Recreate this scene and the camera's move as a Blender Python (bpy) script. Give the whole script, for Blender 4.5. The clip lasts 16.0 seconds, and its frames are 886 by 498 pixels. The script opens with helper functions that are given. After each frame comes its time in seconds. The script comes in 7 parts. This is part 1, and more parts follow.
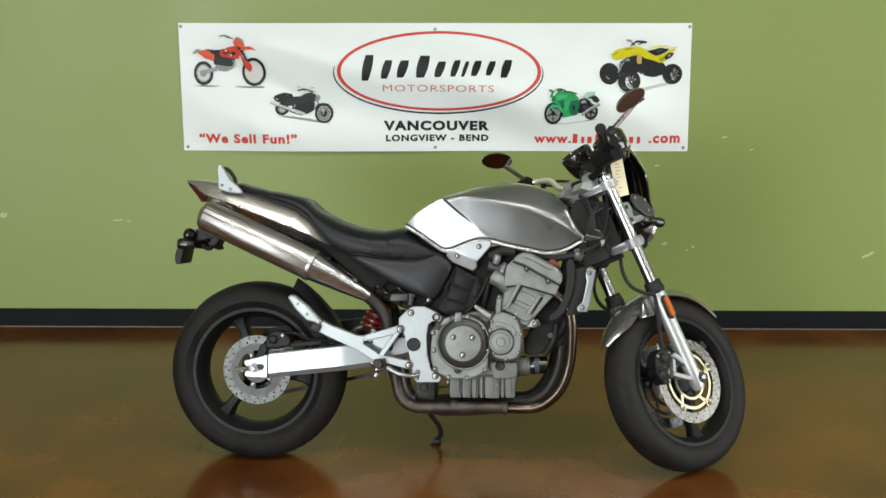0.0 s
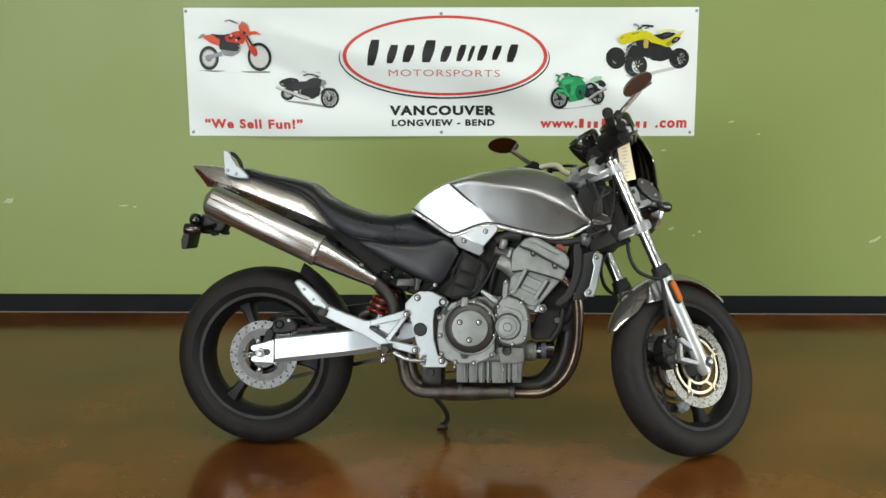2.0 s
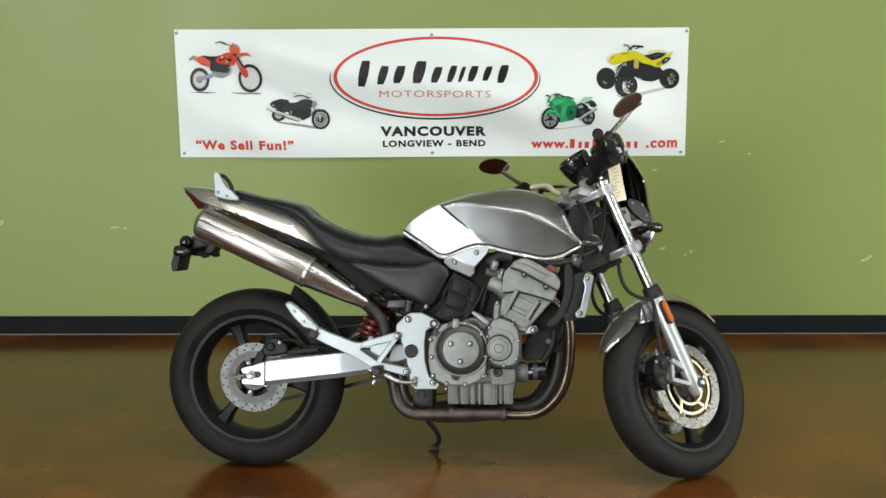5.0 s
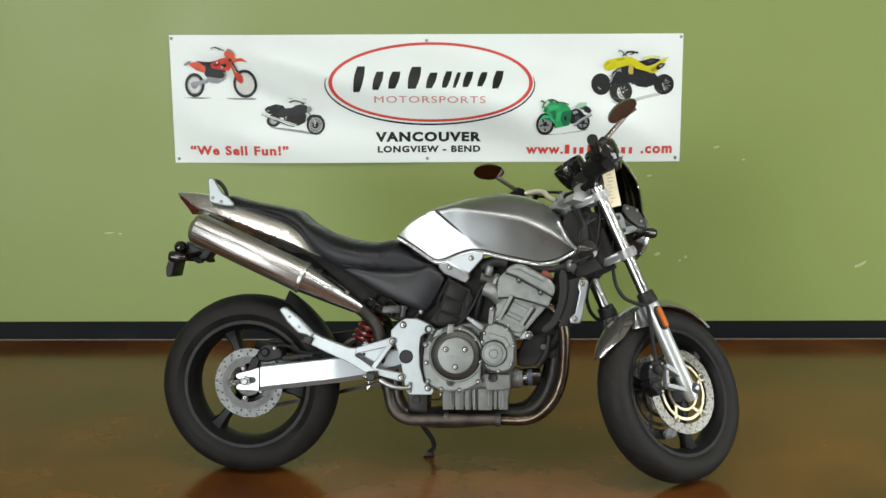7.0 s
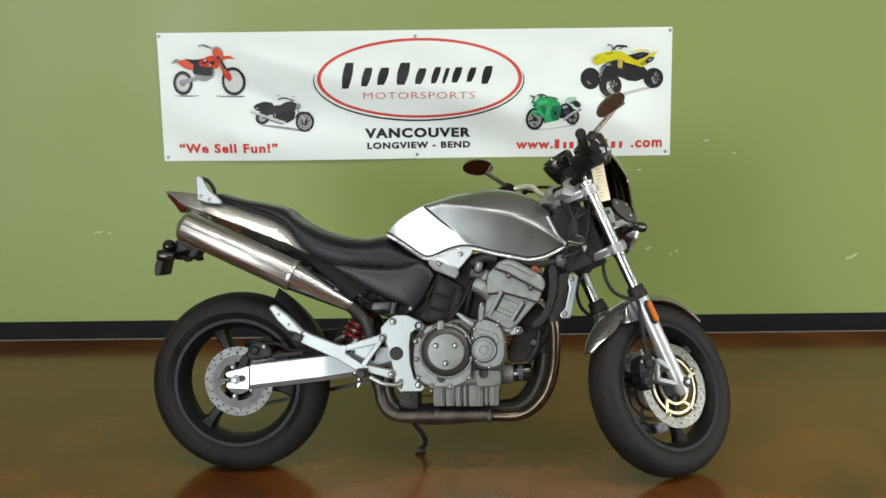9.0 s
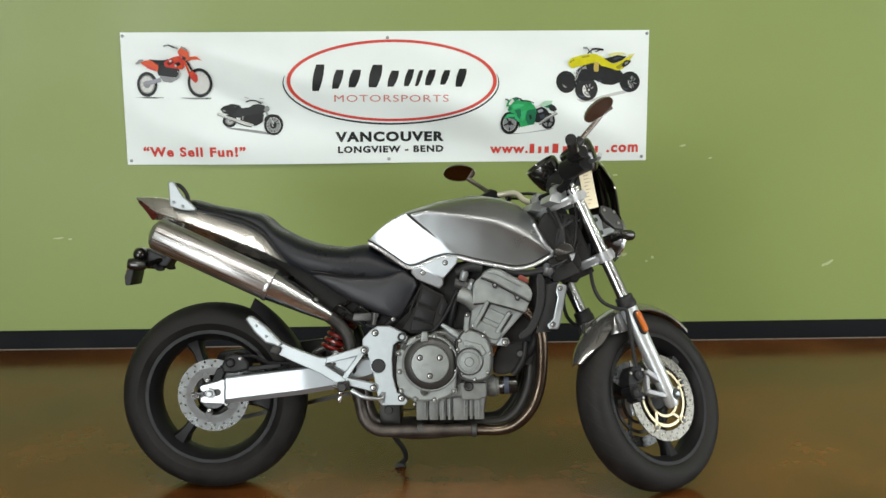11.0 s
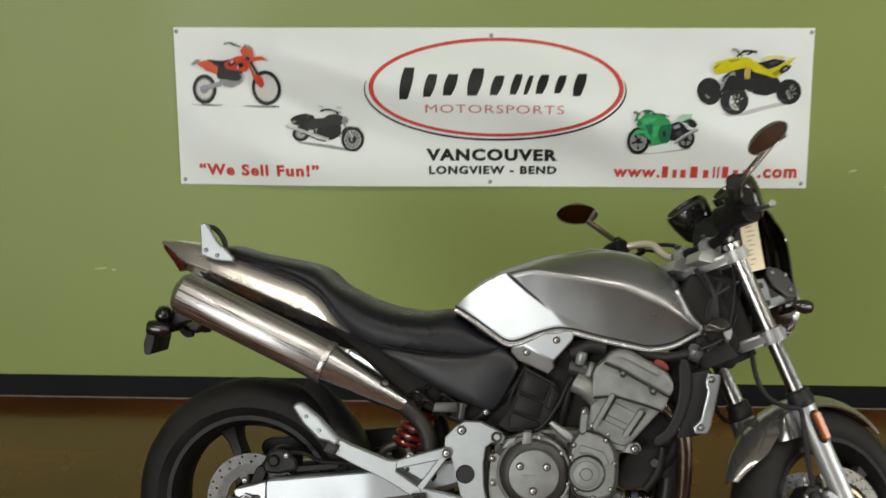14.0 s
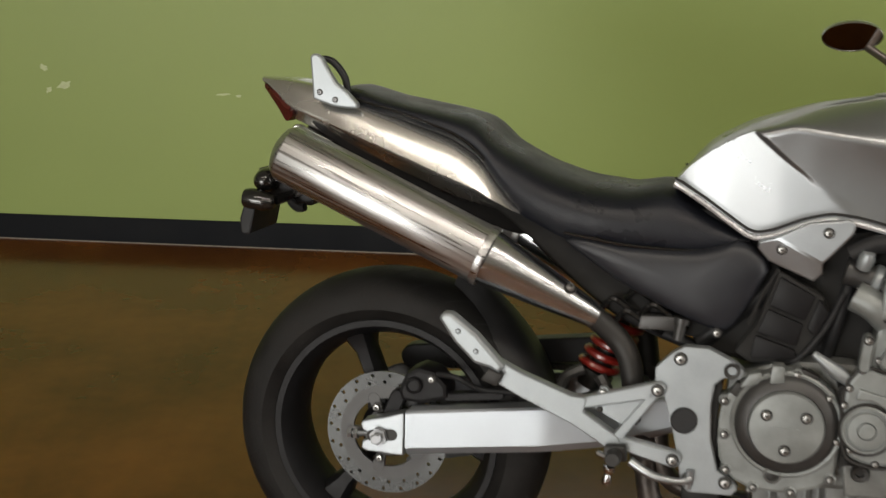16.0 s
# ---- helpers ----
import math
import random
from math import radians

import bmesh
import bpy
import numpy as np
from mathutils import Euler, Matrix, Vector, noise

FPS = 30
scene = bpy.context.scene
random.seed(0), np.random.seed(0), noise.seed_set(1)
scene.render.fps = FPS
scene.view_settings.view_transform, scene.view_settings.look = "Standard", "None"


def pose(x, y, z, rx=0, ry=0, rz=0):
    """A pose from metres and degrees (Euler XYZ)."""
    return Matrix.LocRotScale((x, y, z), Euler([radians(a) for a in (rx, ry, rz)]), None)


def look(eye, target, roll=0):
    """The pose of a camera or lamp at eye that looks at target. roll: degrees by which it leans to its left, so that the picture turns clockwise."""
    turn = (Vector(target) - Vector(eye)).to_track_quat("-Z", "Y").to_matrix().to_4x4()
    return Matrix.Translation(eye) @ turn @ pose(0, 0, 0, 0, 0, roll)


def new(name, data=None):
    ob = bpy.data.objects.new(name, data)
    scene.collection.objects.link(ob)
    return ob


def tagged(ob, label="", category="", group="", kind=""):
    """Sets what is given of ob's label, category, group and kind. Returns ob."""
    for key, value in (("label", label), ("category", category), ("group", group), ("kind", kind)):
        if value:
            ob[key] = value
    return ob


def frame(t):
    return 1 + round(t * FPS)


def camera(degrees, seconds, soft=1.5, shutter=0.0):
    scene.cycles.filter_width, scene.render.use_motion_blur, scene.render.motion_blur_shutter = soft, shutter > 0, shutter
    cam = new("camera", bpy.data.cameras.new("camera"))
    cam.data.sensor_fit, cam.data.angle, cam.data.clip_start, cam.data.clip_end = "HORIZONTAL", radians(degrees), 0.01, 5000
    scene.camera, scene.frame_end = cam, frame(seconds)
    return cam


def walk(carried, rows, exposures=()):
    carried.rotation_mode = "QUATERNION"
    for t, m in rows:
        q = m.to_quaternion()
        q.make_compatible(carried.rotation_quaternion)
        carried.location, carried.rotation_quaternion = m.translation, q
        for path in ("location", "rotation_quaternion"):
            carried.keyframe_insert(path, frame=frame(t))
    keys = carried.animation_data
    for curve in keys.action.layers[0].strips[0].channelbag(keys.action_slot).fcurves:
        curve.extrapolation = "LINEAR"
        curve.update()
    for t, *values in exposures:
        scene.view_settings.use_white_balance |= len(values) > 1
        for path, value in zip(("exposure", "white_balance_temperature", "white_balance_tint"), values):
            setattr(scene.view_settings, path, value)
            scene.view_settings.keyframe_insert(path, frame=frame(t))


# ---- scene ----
cam = camera(38.6, 16.0, shutter=0.6)
PATH = [
    (0, (0.593, -0.048, 1.62), (0.565, 1.913, 1.228), 0.0),
    (0.5, (0.594, -0.048, 1.61), (0.562, 1.91, 1.205), 0.0),
    (1, (0.592, -0.041, 1.616), (0.56, 1.918, 1.214), -0.2),
    (1.5, (0.595, -0.045, 1.618), (0.565, 1.913, 1.215), -0.0),
    (2, (0.588, -0.041, 1.615), (0.552, 1.916, 1.201), -0.1),
    (2.5, (0.591, -0.042, 1.614), (0.563, 1.918, 1.215), -0.3),
    (3, (0.592, -0.036, 1.615), (0.564, 1.925, 1.226), -0.3),
    (3.5, (0.593, -0.035, 1.616), (0.572, 1.926, 1.225), -0.5),
    (4, (0.593, -0.034, 1.619), (0.572, 1.928, 1.23), -0.3),
    (6.5, (0.6, -0.032, 1.622), (0.572, 1.931, 1.244), -0.3),
    (7, (0.596, -0.034, 1.622), (0.579, 1.93, 1.246), -0.2),
    (7.5, (0.604, -0.032, 1.619), (0.589, 1.932, 1.242), -0.2),
    (8, (0.604, -0.032, 1.619), (0.585, 1.933, 1.248), -0.3),
    (8.5, (0.607, -0.026, 1.617), (0.594, 1.936, 1.231), -0.5),
    (9, (0.613, -0.021, 1.619), (0.605, 1.942, 1.237), -0.7),
    (11.3, (0.485, 0.14, 1.616), (0.565, 2.102, 1.237), -0.2),
    (11.5, (0.499, 0.154, 1.62), (0.561, 2.118, 1.246), -0.5),
    (12, (0.511, 0.278, 1.625), (0.56, 2.242, 1.251), -1.0),
    (12.5, (0.557, 0.506, 1.631), (0.519, 2.476, 1.288), -0.9),
    (13, (0.597, 0.714, 1.617), (0.487, 2.679, 1.259), -1.7),
    (13.5, (0.565, 0.92, 1.605), (0.483, 2.887, 1.253), -1.0),
    (14, (0.522, 1.16, 1.617), (0.427, 3.119, 1.223), 0.0),
    (14.5, (0.504, 1.441, 1.599), (0.318, 3.375, 1.126), -0.9),
    (15, (0.54, 1.728, 1.572), (0.204, 3.612, 0.994), -0.9),
    (15.5, (0.513, 1.927, 1.515), (0.124, 3.776, 0.857), -1.9),
    (16, (0.409, 2.137, 1.501), (0.047, 3.977, 0.806), -1.7),
]
walk(cam, [(t, look(eye, target, roll)) for t, eye, target, roll in PATH], [(0.0, 0.0, 6500, 10), (12.4, 0.0, 6500, 10), (13.0, -0.18, 6700, 11), (14.0, -0.40, 6900, 13), (15.0, -0.42, 6950, 14), (16.0, -0.27, 7040, 15)])


# ---- light ----
world = bpy.data.worlds.new("room_air")
world.use_nodes = True
world.node_tree.nodes["Background"].inputs[0].default_value = (0.9, 0.95, 1.0, 1)
world.node_tree.nodes["Background"].inputs[1].default_value = 0.02
scene.world = world


def area(name, m, sx, sy, watts, colour):
    lamp = bpy.data.lights.new(name, "AREA")
    lamp.shape, lamp.size, lamp.size_y = "RECTANGLE", sx, sy
    lamp.energy, lamp.color = watts, colour
    ob = new(name, lamp)
    ob.matrix_world = m
    return ob


# rows of fluorescent tubes under the ceiling, and the daylight in the shop front behind the camera
LAMP_ROWS = ((2.4, 133), (0.0, 67), (-2.6, 67))
for ly, watts in LAMP_ROWS:
    area("tube_light", pose(2.4, ly, 3.25), 7.5, 0.11, watts, (1.0, 0.97, 0.87))
area("shop_front_daylight", pose(-4.0, -4.95, 1.5, 90, 0, 0), 5.4, 2.35, 540, (0.92, 0.97, 0.96))
area("side_window_daylight", pose(7.95, 1.2, 1.35, 90, 0, 90), 6.0, 2.3, 325, (0.92, 0.97, 0.97))


# ---- materials ----
def mat(name, colour, rough=0.5, metal=0.0, var=0.10, scale=14.0, bump=0.05, fine=180.0, coat=0.0, rvar=0.12, spec=0.5, spread=None, emit=None, stretch=None):
    """A surface with colour that drifts at two scales, uneven gloss and a fine relief."""
    m = bpy.data.materials.new(name)
    m.use_nodes = True
    nt = m.node_tree
    b = nt.nodes["Principled BSDF"]
    tc = nt.nodes.new("ShaderNodeTexCoord")
    mp = nt.nodes.new("ShaderNodeMapping")
    nt.links.new(tc.outputs["Object"], mp.inputs["Vector"])
    if stretch:
        mp.vector_type = "TEXTURE"
        mp.inputs["Rotation"].default_value = stretch[1]
        mp.inputs["Scale"].default_value = stretch[0]
    n1 = nt.nodes.new("ShaderNodeTexNoise")
    n1.inputs["Scale"].default_value, n1.inputs["Detail"].default_value = scale, 5
    n2 = nt.nodes.new("ShaderNodeTexNoise")
    n2.inputs["Scale"].default_value, n2.inputs["Detail"].default_value = fine, 3
    for n in (n1, n2):
        nt.links.new(mp.outputs[0], n.inputs["Vector"])
    mix = nt.nodes.new("ShaderNodeMix")
    mix.data_type = "RGBA"
    lo = [c * (1 - var) for c in colour]
    hi = [min(c * (1 + var), 1) for c in (spread or colour)]
    mix.inputs[6].default_value, mix.inputs[7].default_value = (*lo, 1), (*hi, 1)
    add = nt.nodes.new("ShaderNodeMath")
    add.operation = "MULTIPLY_ADD"
    nt.links.new(n2.outputs[0], add.inputs[0])
    add.inputs[1].default_value = 0.35
    sub = nt.nodes.new("ShaderNodeMath")
    sub.operation = "MULTIPLY_ADD"
    nt.links.new(n1.outputs[0], sub.inputs[0])
    sub.inputs[1].default_value, sub.inputs[2].default_value = 1.6, -0.48
    nt.links.new(sub.outputs[0], add.inputs[2])
    nt.links.new(add.outputs[0], mix.inputs[0])
    nt.links.new(mix.outputs[2], b.inputs["Base Color"])
    rr = nt.nodes.new("ShaderNodeMapRange")
    nt.links.new(n1.outputs[0], rr.inputs[0])
    rr.inputs[1].default_value, rr.inputs[2].default_value = 0.3, 0.7
    rr.inputs[3].default_value, rr.inputs[4].default_value = max(rough * (1 - rvar), 0.02), min(rough * (1 + rvar), 1)
    nt.links.new(rr.outputs[0], b.inputs["Roughness"])
    b.inputs["Metallic"].default_value = metal
    b.inputs["Specular IOR Level"].default_value = spec
    b.inputs["Coat Weight"].default_value = coat
    b.inputs["Coat Roughness"].default_value = 0.06
    if bump:
        bp = nt.nodes.new("ShaderNodeBump")
        bp.inputs["Strength"].default_value, bp.inputs["Distance"].default_value = bump, 0.002
        nt.links.new(n2.outputs[0], bp.inputs["Height"])
        nt.links.new(bp.outputs[0], b.inputs["Normal"])
    if emit:
        b.inputs["Emission Color"].default_value, b.inputs["Emission Strength"].default_value = (*colour, 1), emit
    return m


WALL_GREEN = mat("olive_green_wall_paint", (0.252, 0.330, 0.099), 0.45, 0, 0.05, 1.3, 0.10, 220)
PLAIN_WALL = mat("cream_wall_paint", (0.22, 0.21, 0.18), 0.6, 0, 0.06, 2, 0.1, 200)
CEILING_M = mat("white_ceiling_board", (0.58, 0.57, 0.53), 0.8, 0, 0.06, 3, 0.3, 90)
BASE_BLACK = mat("black_vinyl_baseboard", (0.005, 0.006, 0.008), 0.62, 0, 0.3, 6, 0.05, 150, spec=0.12)
CAULK = mat("grey_caulk_line", (0.24, 0.215, 0.18), 0.6, 0, 0.2, 20)
SCUFF = mat("bare_plaster_scuff", (0.48, 0.54, 0.31), 0.7, 0, 0.15, 60)
CONCRETE = mat("brown_stained_concrete", (0.071, 0.0212, 0.0060), 0.20, 0, 0.35, 2.1, 0.02, 17, rvar=0.30, spread=(0.146, 0.053, 0.0115))
VINYL = mat("white_banner_vinyl", (0.855, 0.94, 0.95), 0.42, 0, 0.02, 5, 0.05, 150)
INK_RED = mat("red_ink", (0.64, 0.075, 0.06), 0.42, 0, 0.06, 30, spec=0.22)
INK_PALE_RED = mat("faded_red_ink", (0.62, 0.22, 0.20), 0.42, 0, 0.06, 30, spec=0.22)
INK_ORANGE = mat("orange_ink", (0.72, 0.10, 0.03), 0.42, 0, 0.1, 30, spec=0.22)
INK_BLACK = mat("black_ink", (0.018, 0.02, 0.022), 0.42, 0, 0.2, 30, spec=0.22)
INK_GREY = mat("grey_ink", (0.28, 0.30, 0.31), 0.42, 0, 0.15, 60, spec=0.22)
INK_PALE = mat("pale_grey_ink", (0.56, 0.58, 0.57), 0.42, 0, 0.08, 60, spec=0.22)
INK_GREEN = mat("green_ink", (0.03, 0.36, 0.12), 0.42, 0, 0.15, 40, spec=0.22)
INK_YELLOW = mat("yellow_ink", (0.66, 0.62, 0.02), 0.42, 0, 0.1, 40, spec=0.22)
INK_MAROON = mat("maroon_ink", (0.20, 0.030, 0.028), 0.42, 0, 0.2, 40, spec=0.22)
INK_LILAC = mat("lilac_grey_ink", (0.34, 0.35, 0.42), 0.42, 0, 0.12, 60, spec=0.22)
INK_OLIVE = mat("olive_yellow_ink", (0.34, 0.33, 0.03), 0.42, 0, 0.15, 40, spec=0.22)
INK_OCHRE = mat("ochre_ink", (0.52, 0.40, 0.10), 0.42, 0, 0.12, 40, spec=0.22)
INK_PALE_YELLOW = mat("pale_yellow_ink", (0.76, 0.76, 0.36), 0.42, 0, 0.06, 40, spec=0.22)
INK_BRIGHT_GREEN = mat("bright_green_ink", (0.05, 0.46, 0.18), 0.42, 0, 0.12, 40, spec=0.22)
INK_MINT = mat("mint_ink", (0.40, 0.62, 0.48), 0.42, 0, 0.1, 40, spec=0.22)
INK_BLUE = mat("slate_blue_ink", (0.055, 0.066, 0.095), 0.42, 0, 0.2, 40, spec=0.22)
TANK_GREY = mat("asphalt_grey_metallic_paint", (0.215, 0.229, 0.240), 0.30, 0.78, 0.06, 10, 0.0, 900, coat=0.5)
TANK_SILVER = mat("light_silver_metallic_paint", (0.50, 0.52, 0.55), 0.28, 0.55, 0.04, 10, 0.0, 900, coat=0.5)
COWL_GREY = mat("warm_grey_metallic_paint", (0.54, 0.54, 0.52), 0.26, 0.88, 0.06, 12, 0.0, 900, coat=0.8)
STEEL_CONE = mat("plain_stainless_steel", (0.50, 0.52, 0.54), 0.22, 1.0, 0.10, 20, 0.0, 200)
STEEL = mat("brushed_stainless_steel", (0.50, 0.505, 0.51), 0.37, 1.0, 0.24, 12, 0.0, 140, rvar=0.45, stretch=((8.0, 0.05, 0.05), (0, radians(24.2), 0)))
ALLOY = mat("satin_aluminium", (0.32, 0.345, 0.365), 0.34, 0.85, 0.12, 14, 0.04, 300)
SILVER_PAINT = mat("silver_painted_alloy", (0.255, 0.280, 0.295), 0.34, 0.45, 0.14, 18, 0.04, 300)
ENGINE = mat("grey_engine_paint", (0.191, 0.207, 0.206), 0.38, 0.30, 0.32, 22, 0.28, 420)
ENGINE_GRIME = mat("oily_engine_paint", (0.140, 0.147, 0.143), 0.44, 0.3, 0.45, 24, 0.28, 420)
# for sooty metal, and for shade painted on the engine and headers
ENGINE_DARK = mat("sooty_and_shaded_dark_metal", (0.022, 0.021, 0.020), 0.5, 0.3, 0.3, 25, 0.15, 300)
SCREW = mat("zinc_plated_screw", (0.33, 0.33, 0.32), 0.30, 0.9, 0.1, 60, 0.0)
CLAMP_GREY = mat("grey_cast_alloy", (0.29, 0.30, 0.315), 0.40, 0.6, 0.1, 24, 0.08, 300)
CLAMP_SILVER = mat("silver_cast_alloy", (0.40, 0.42, 0.43), 0.40, 0.55, 0.1, 24, 0.08, 300)
FORK_SILVER = mat("bright_fork_silver", (0.50, 0.53, 0.55), 0.34, 0.6, 0.05, 18, 0.02, 300)
SATIN = mat("dark_grey_satin_plastic", (0.0165, 0.0182, 0.0232), 0.40, 0, 0.2, 18, 0.15, 500, spec=0.36)
MUDGUARD_GREY = mat("dark_metallic_mudguard_paint", (0.27, 0.27, 0.27), 0.17, 0.8, 0.06, 12, 0.0, 900, coat=0.4)
FRONT_DISC = mat("pale_disc_steel", (0.155, 0.150, 0.132), 0.27, 0.75, 0.06, 30, 0.03, 200)
INK_TEAL = mat("dark_green_ink", (0.02, 0.16, 0.085), 0.42, 0, 0.15, 40, spec=0.22)
INK_LIGHT = mat("light_grey_ink", (0.72, 0.74, 0.73), 0.42, 0, 0.05, 60, spec=0.22)
CHROME = mat("chrome", (0.50, 0.52, 0.54), 0.17, 1.0, 0.04, 20, 0.0)
CREAM_BAR = mat("pale_alloy_bar", (0.78, 0.76, 0.65), 0.22, 0.45, 0.05, 20, 0.0)
BRONZE = mat("heat_browned_steel", (0.034, 0.024, 0.018), 0.23, 0.85, 0.5, 14, 0.12, 160, spread=(0.090, 0.069, 0.051))
BRONZE_DULL = mat("dirty_browned_steel", (0.030, 0.024, 0.021), 0.46, 0.6, 0.5, 18, 0.2, 120, spread=(0.085, 0.073, 0.066))
RUBBER = mat("black_tyre_rubber", (0.0068, 0.0068, 0.0073), 0.62, 0, 0.35, 11, 0.4, 260, rvar=0.25, spec=0.20, spread=(0.0160, 0.0155, 0.0150))
# for grooves and the air box, also added filler blocks and shade strips
FLAT_BLACK = mat("flat_black", (0.0135, 0.0135, 0.0135), 0.9, 0, 0.2, 20)
RIM_BLACK = mat("black_cast_wheel_paint", (0.010, 0.010, 0.011), 0.40, 0.0, 0.2, 30, 0.05, 300, spec=0.14)
PLASTIC = mat("black_satin_plastic", (0.0165, 0.017, 0.0185), 0.45, 0, 0.2, 30, 0.15, 500, spec=0.22)
GLOSS_BLACK = mat("gloss_black_plastic", (0.008, 0.008, 0.008), 0.12, 0, 0.2, 30, 0.0, coat=0.5)
VINYL_SEAT = mat("black_seat_vinyl", (0.0085, 0.0098, 0.0140), 0.34, 0, 0.25, 13, 0.40, 420, rvar=0.3, spec=0.27)
DISC_STEEL = mat("brake_disc_steel", (0.058, 0.060, 0.060), 0.30, 0.85, 0.35, 26, 0.03, 200, rvar=0.3)
for m in (DISC_STEEL, FRONT_DISC):
    radial = m.node_tree.nodes.new("ShaderNodeTangent")
    radial.direction_type, radial.axis = "RADIAL", "Y"
    shader = next(n for n in m.node_tree.nodes if n.type == "BSDF_PRINCIPLED")
    shader.inputs["Anisotropic"].default_value = 0.75
    m.node_tree.links.new(radial.outputs[0], shader.inputs["Tangent"])
SWING = mat("bare_satin_aluminium", (0.385, 0.42, 0.455), 0.36, 0.55, 0.06, 16, 0.03, 300)
GOLD = mat("gold_anodised_alloy", (0.41, 0.365, 0.245), 0.30, 0.95, 0.06, 30, 0.02, 300)
SPRING_RED = mat("red_spring_paint", (0.19, 0.013, 0.009), 0.3, 0, 0.15, 30, 0.02, coat=0.5)
RED_LENS = mat("red_tail_lens", (0.060, 0.007, 0.005), 0.3, 0, 0.2, 60, 0.0, coat=0.2)
AMBER = mat("amber_lens", (0.46, 0.115, 0.012), 0.2, 0, 0.1, 80, 0.05, 200, coat=0.6)
RED_CAP = mat("orange_plug_cap", (0.20, 0.035, 0.020), 0.45, 0, 0.1, 40)
TAG_CARD = mat("cream_card", (0.74, 0.68, 0.50), 0.7, 0, 0.06, 40)
TAG_INK = mat("brown_pen_ink", (0.27, 0.22, 0.15), 0.7, 0, 0.1, 40)
MIRROR_GLASS = mat("mirror_glass", (0.34, 0.32, 0.31), 0.03, 1.0, 0.01, 40, 0.0)
SMOKE = mat("smoked_black_screen", (0.010, 0.008, 0.007), 0.06, 0, 0.1, 20, 0.0, coat=0.6)
STEM_BROWN = mat("bronze_grey_anodised_stem", (0.16, 0.14, 0.125), 0.30, 0.8, 0.1, 30)
DARK_GREY = mat("dark_grey_bracket", (0.05, 0.05, 0.05), 0.4, 0.4, 0.15, 30)


# ---- mesh helpers ----
def add_part(name, bm, materials, parent, label=""):
    me = bpy.data.meshes.new(name)
    bmesh.ops.recalc_face_normals(bm, faces=bm.faces)
    bm.to_mesh(me)
    bm.free()
    for m in materials if isinstance(materials, (list, tuple)) else [materials]:
        me.materials.append(m)
    me.set_sharp_from_angle(angle=radians(38))
    # flat caps keep their own normal, so that rounded rims don't bend it
    for f in me.polygons:
        if f.loop_total > 4:
            for i in f.loop_indices:
                me.edges[me.loops[i].edge_index].use_edge_sharp = True
    ob = new(name, me)
    ob.parent = parent
    if label:
        ob["label"] = label
    return ob


def bend(bm, m, first=0):
    """Moves the bmesh's vertices from the given index on by the matrix m."""
    bm.verts.ensure_lookup_table()
    bmesh.ops.transform(bm, matrix=m, verts=bm.verts[first:])


def prism(bm, outline, y0, y1, bevel=0.004, seg=2):
    """An outline in the bike's side plane, pushed out from y0 to y1, with rounded rims."""
    part_bm = bmesh.new()
    n = len(outline)
    a = [part_bm.verts.new((x, y0, z)) for x, z in outline]
    b = [part_bm.verts.new((x, y1, z)) for x, z in outline]
    part_bm.faces.new(a)
    part_bm.faces.new(b[::-1])
    for i in range(n):
        part_bm.faces.new((a[i], b[i], b[(i + 1) % n], a[(i + 1) % n]))
    bmesh.ops.recalc_face_normals(part_bm, faces=part_bm.faces)
    if bevel:
        bmesh.ops.bevel(part_bm, geom=part_bm.edges[:], offset=bevel, segments=seg, profile=0.6, affect="EDGES", clamp_overlap=True)
    merge(bm, part_bm)


def merge(bm, other, m=None):
    me = bpy.data.meshes.new("scratch")
    if m is not None:
        bmesh.ops.transform(other, matrix=m, verts=other.verts[:])
    other.to_mesh(me)
    other.free()
    bm.from_mesh(me)
    bpy.data.meshes.remove(me)


def rounded(points, turns=3, r=0.35):
    """Cuts the corners of an outline, so that it runs in soft curves."""
    for _ in range(turns):
        out = []
        for i, p in enumerate(points):
            q = points[(i + 1) % len(points)]
            out.append(tuple(p[k] + (q[k] - p[k]) * 0.25 for k in range(len(p))))
            out.append(tuple(p[k] + (q[k] - p[k]) * 0.75 for k in range(len(p))))
        points = out
    return points


def slab(bm, p, q, w, y0, y1, bevel=0.003, w2=None):
    """A bar with round ends from p to q in the side plane."""
    (x0, z0), (x1, z1) = p, q
    a = math.atan2(z1 - z0, x1 - x0)
    w2 = w2 or w
    out = [(x0 + w / 2 * math.cos(a + radians(d)), z0 + w / 2 * math.sin(a + radians(d))) for d in range(90, 271, 30)]
    out += [(x1 + w2 / 2 * math.cos(a + radians(d)), z1 + w2 / 2 * math.sin(a + radians(d))) for d in range(-90, 91, 30)]
    prism(bm, out, y0, y1, bevel, 1)


def glide(points, steps=6):
    """A smooth line through the points."""
    pts = [Vector(p) for p in points]
    out = []
    for i in range(len(pts) - 1):
        p0, p1, p2, p3 = pts[max(i - 1, 0)], pts[i], pts[i + 1], pts[min(i + 2, len(pts) - 1)]
        for k in range(steps):
            t = k / steps
            out.append(0.5 * (2 * p1 + (p2 - p0) * t + (2 * p0 - 5 * p1 + 4 * p2 - p3) * t * t + (3 * p1 - p0 - 3 * p2 + p3) * t ** 3))
    return out + [pts[-1]]


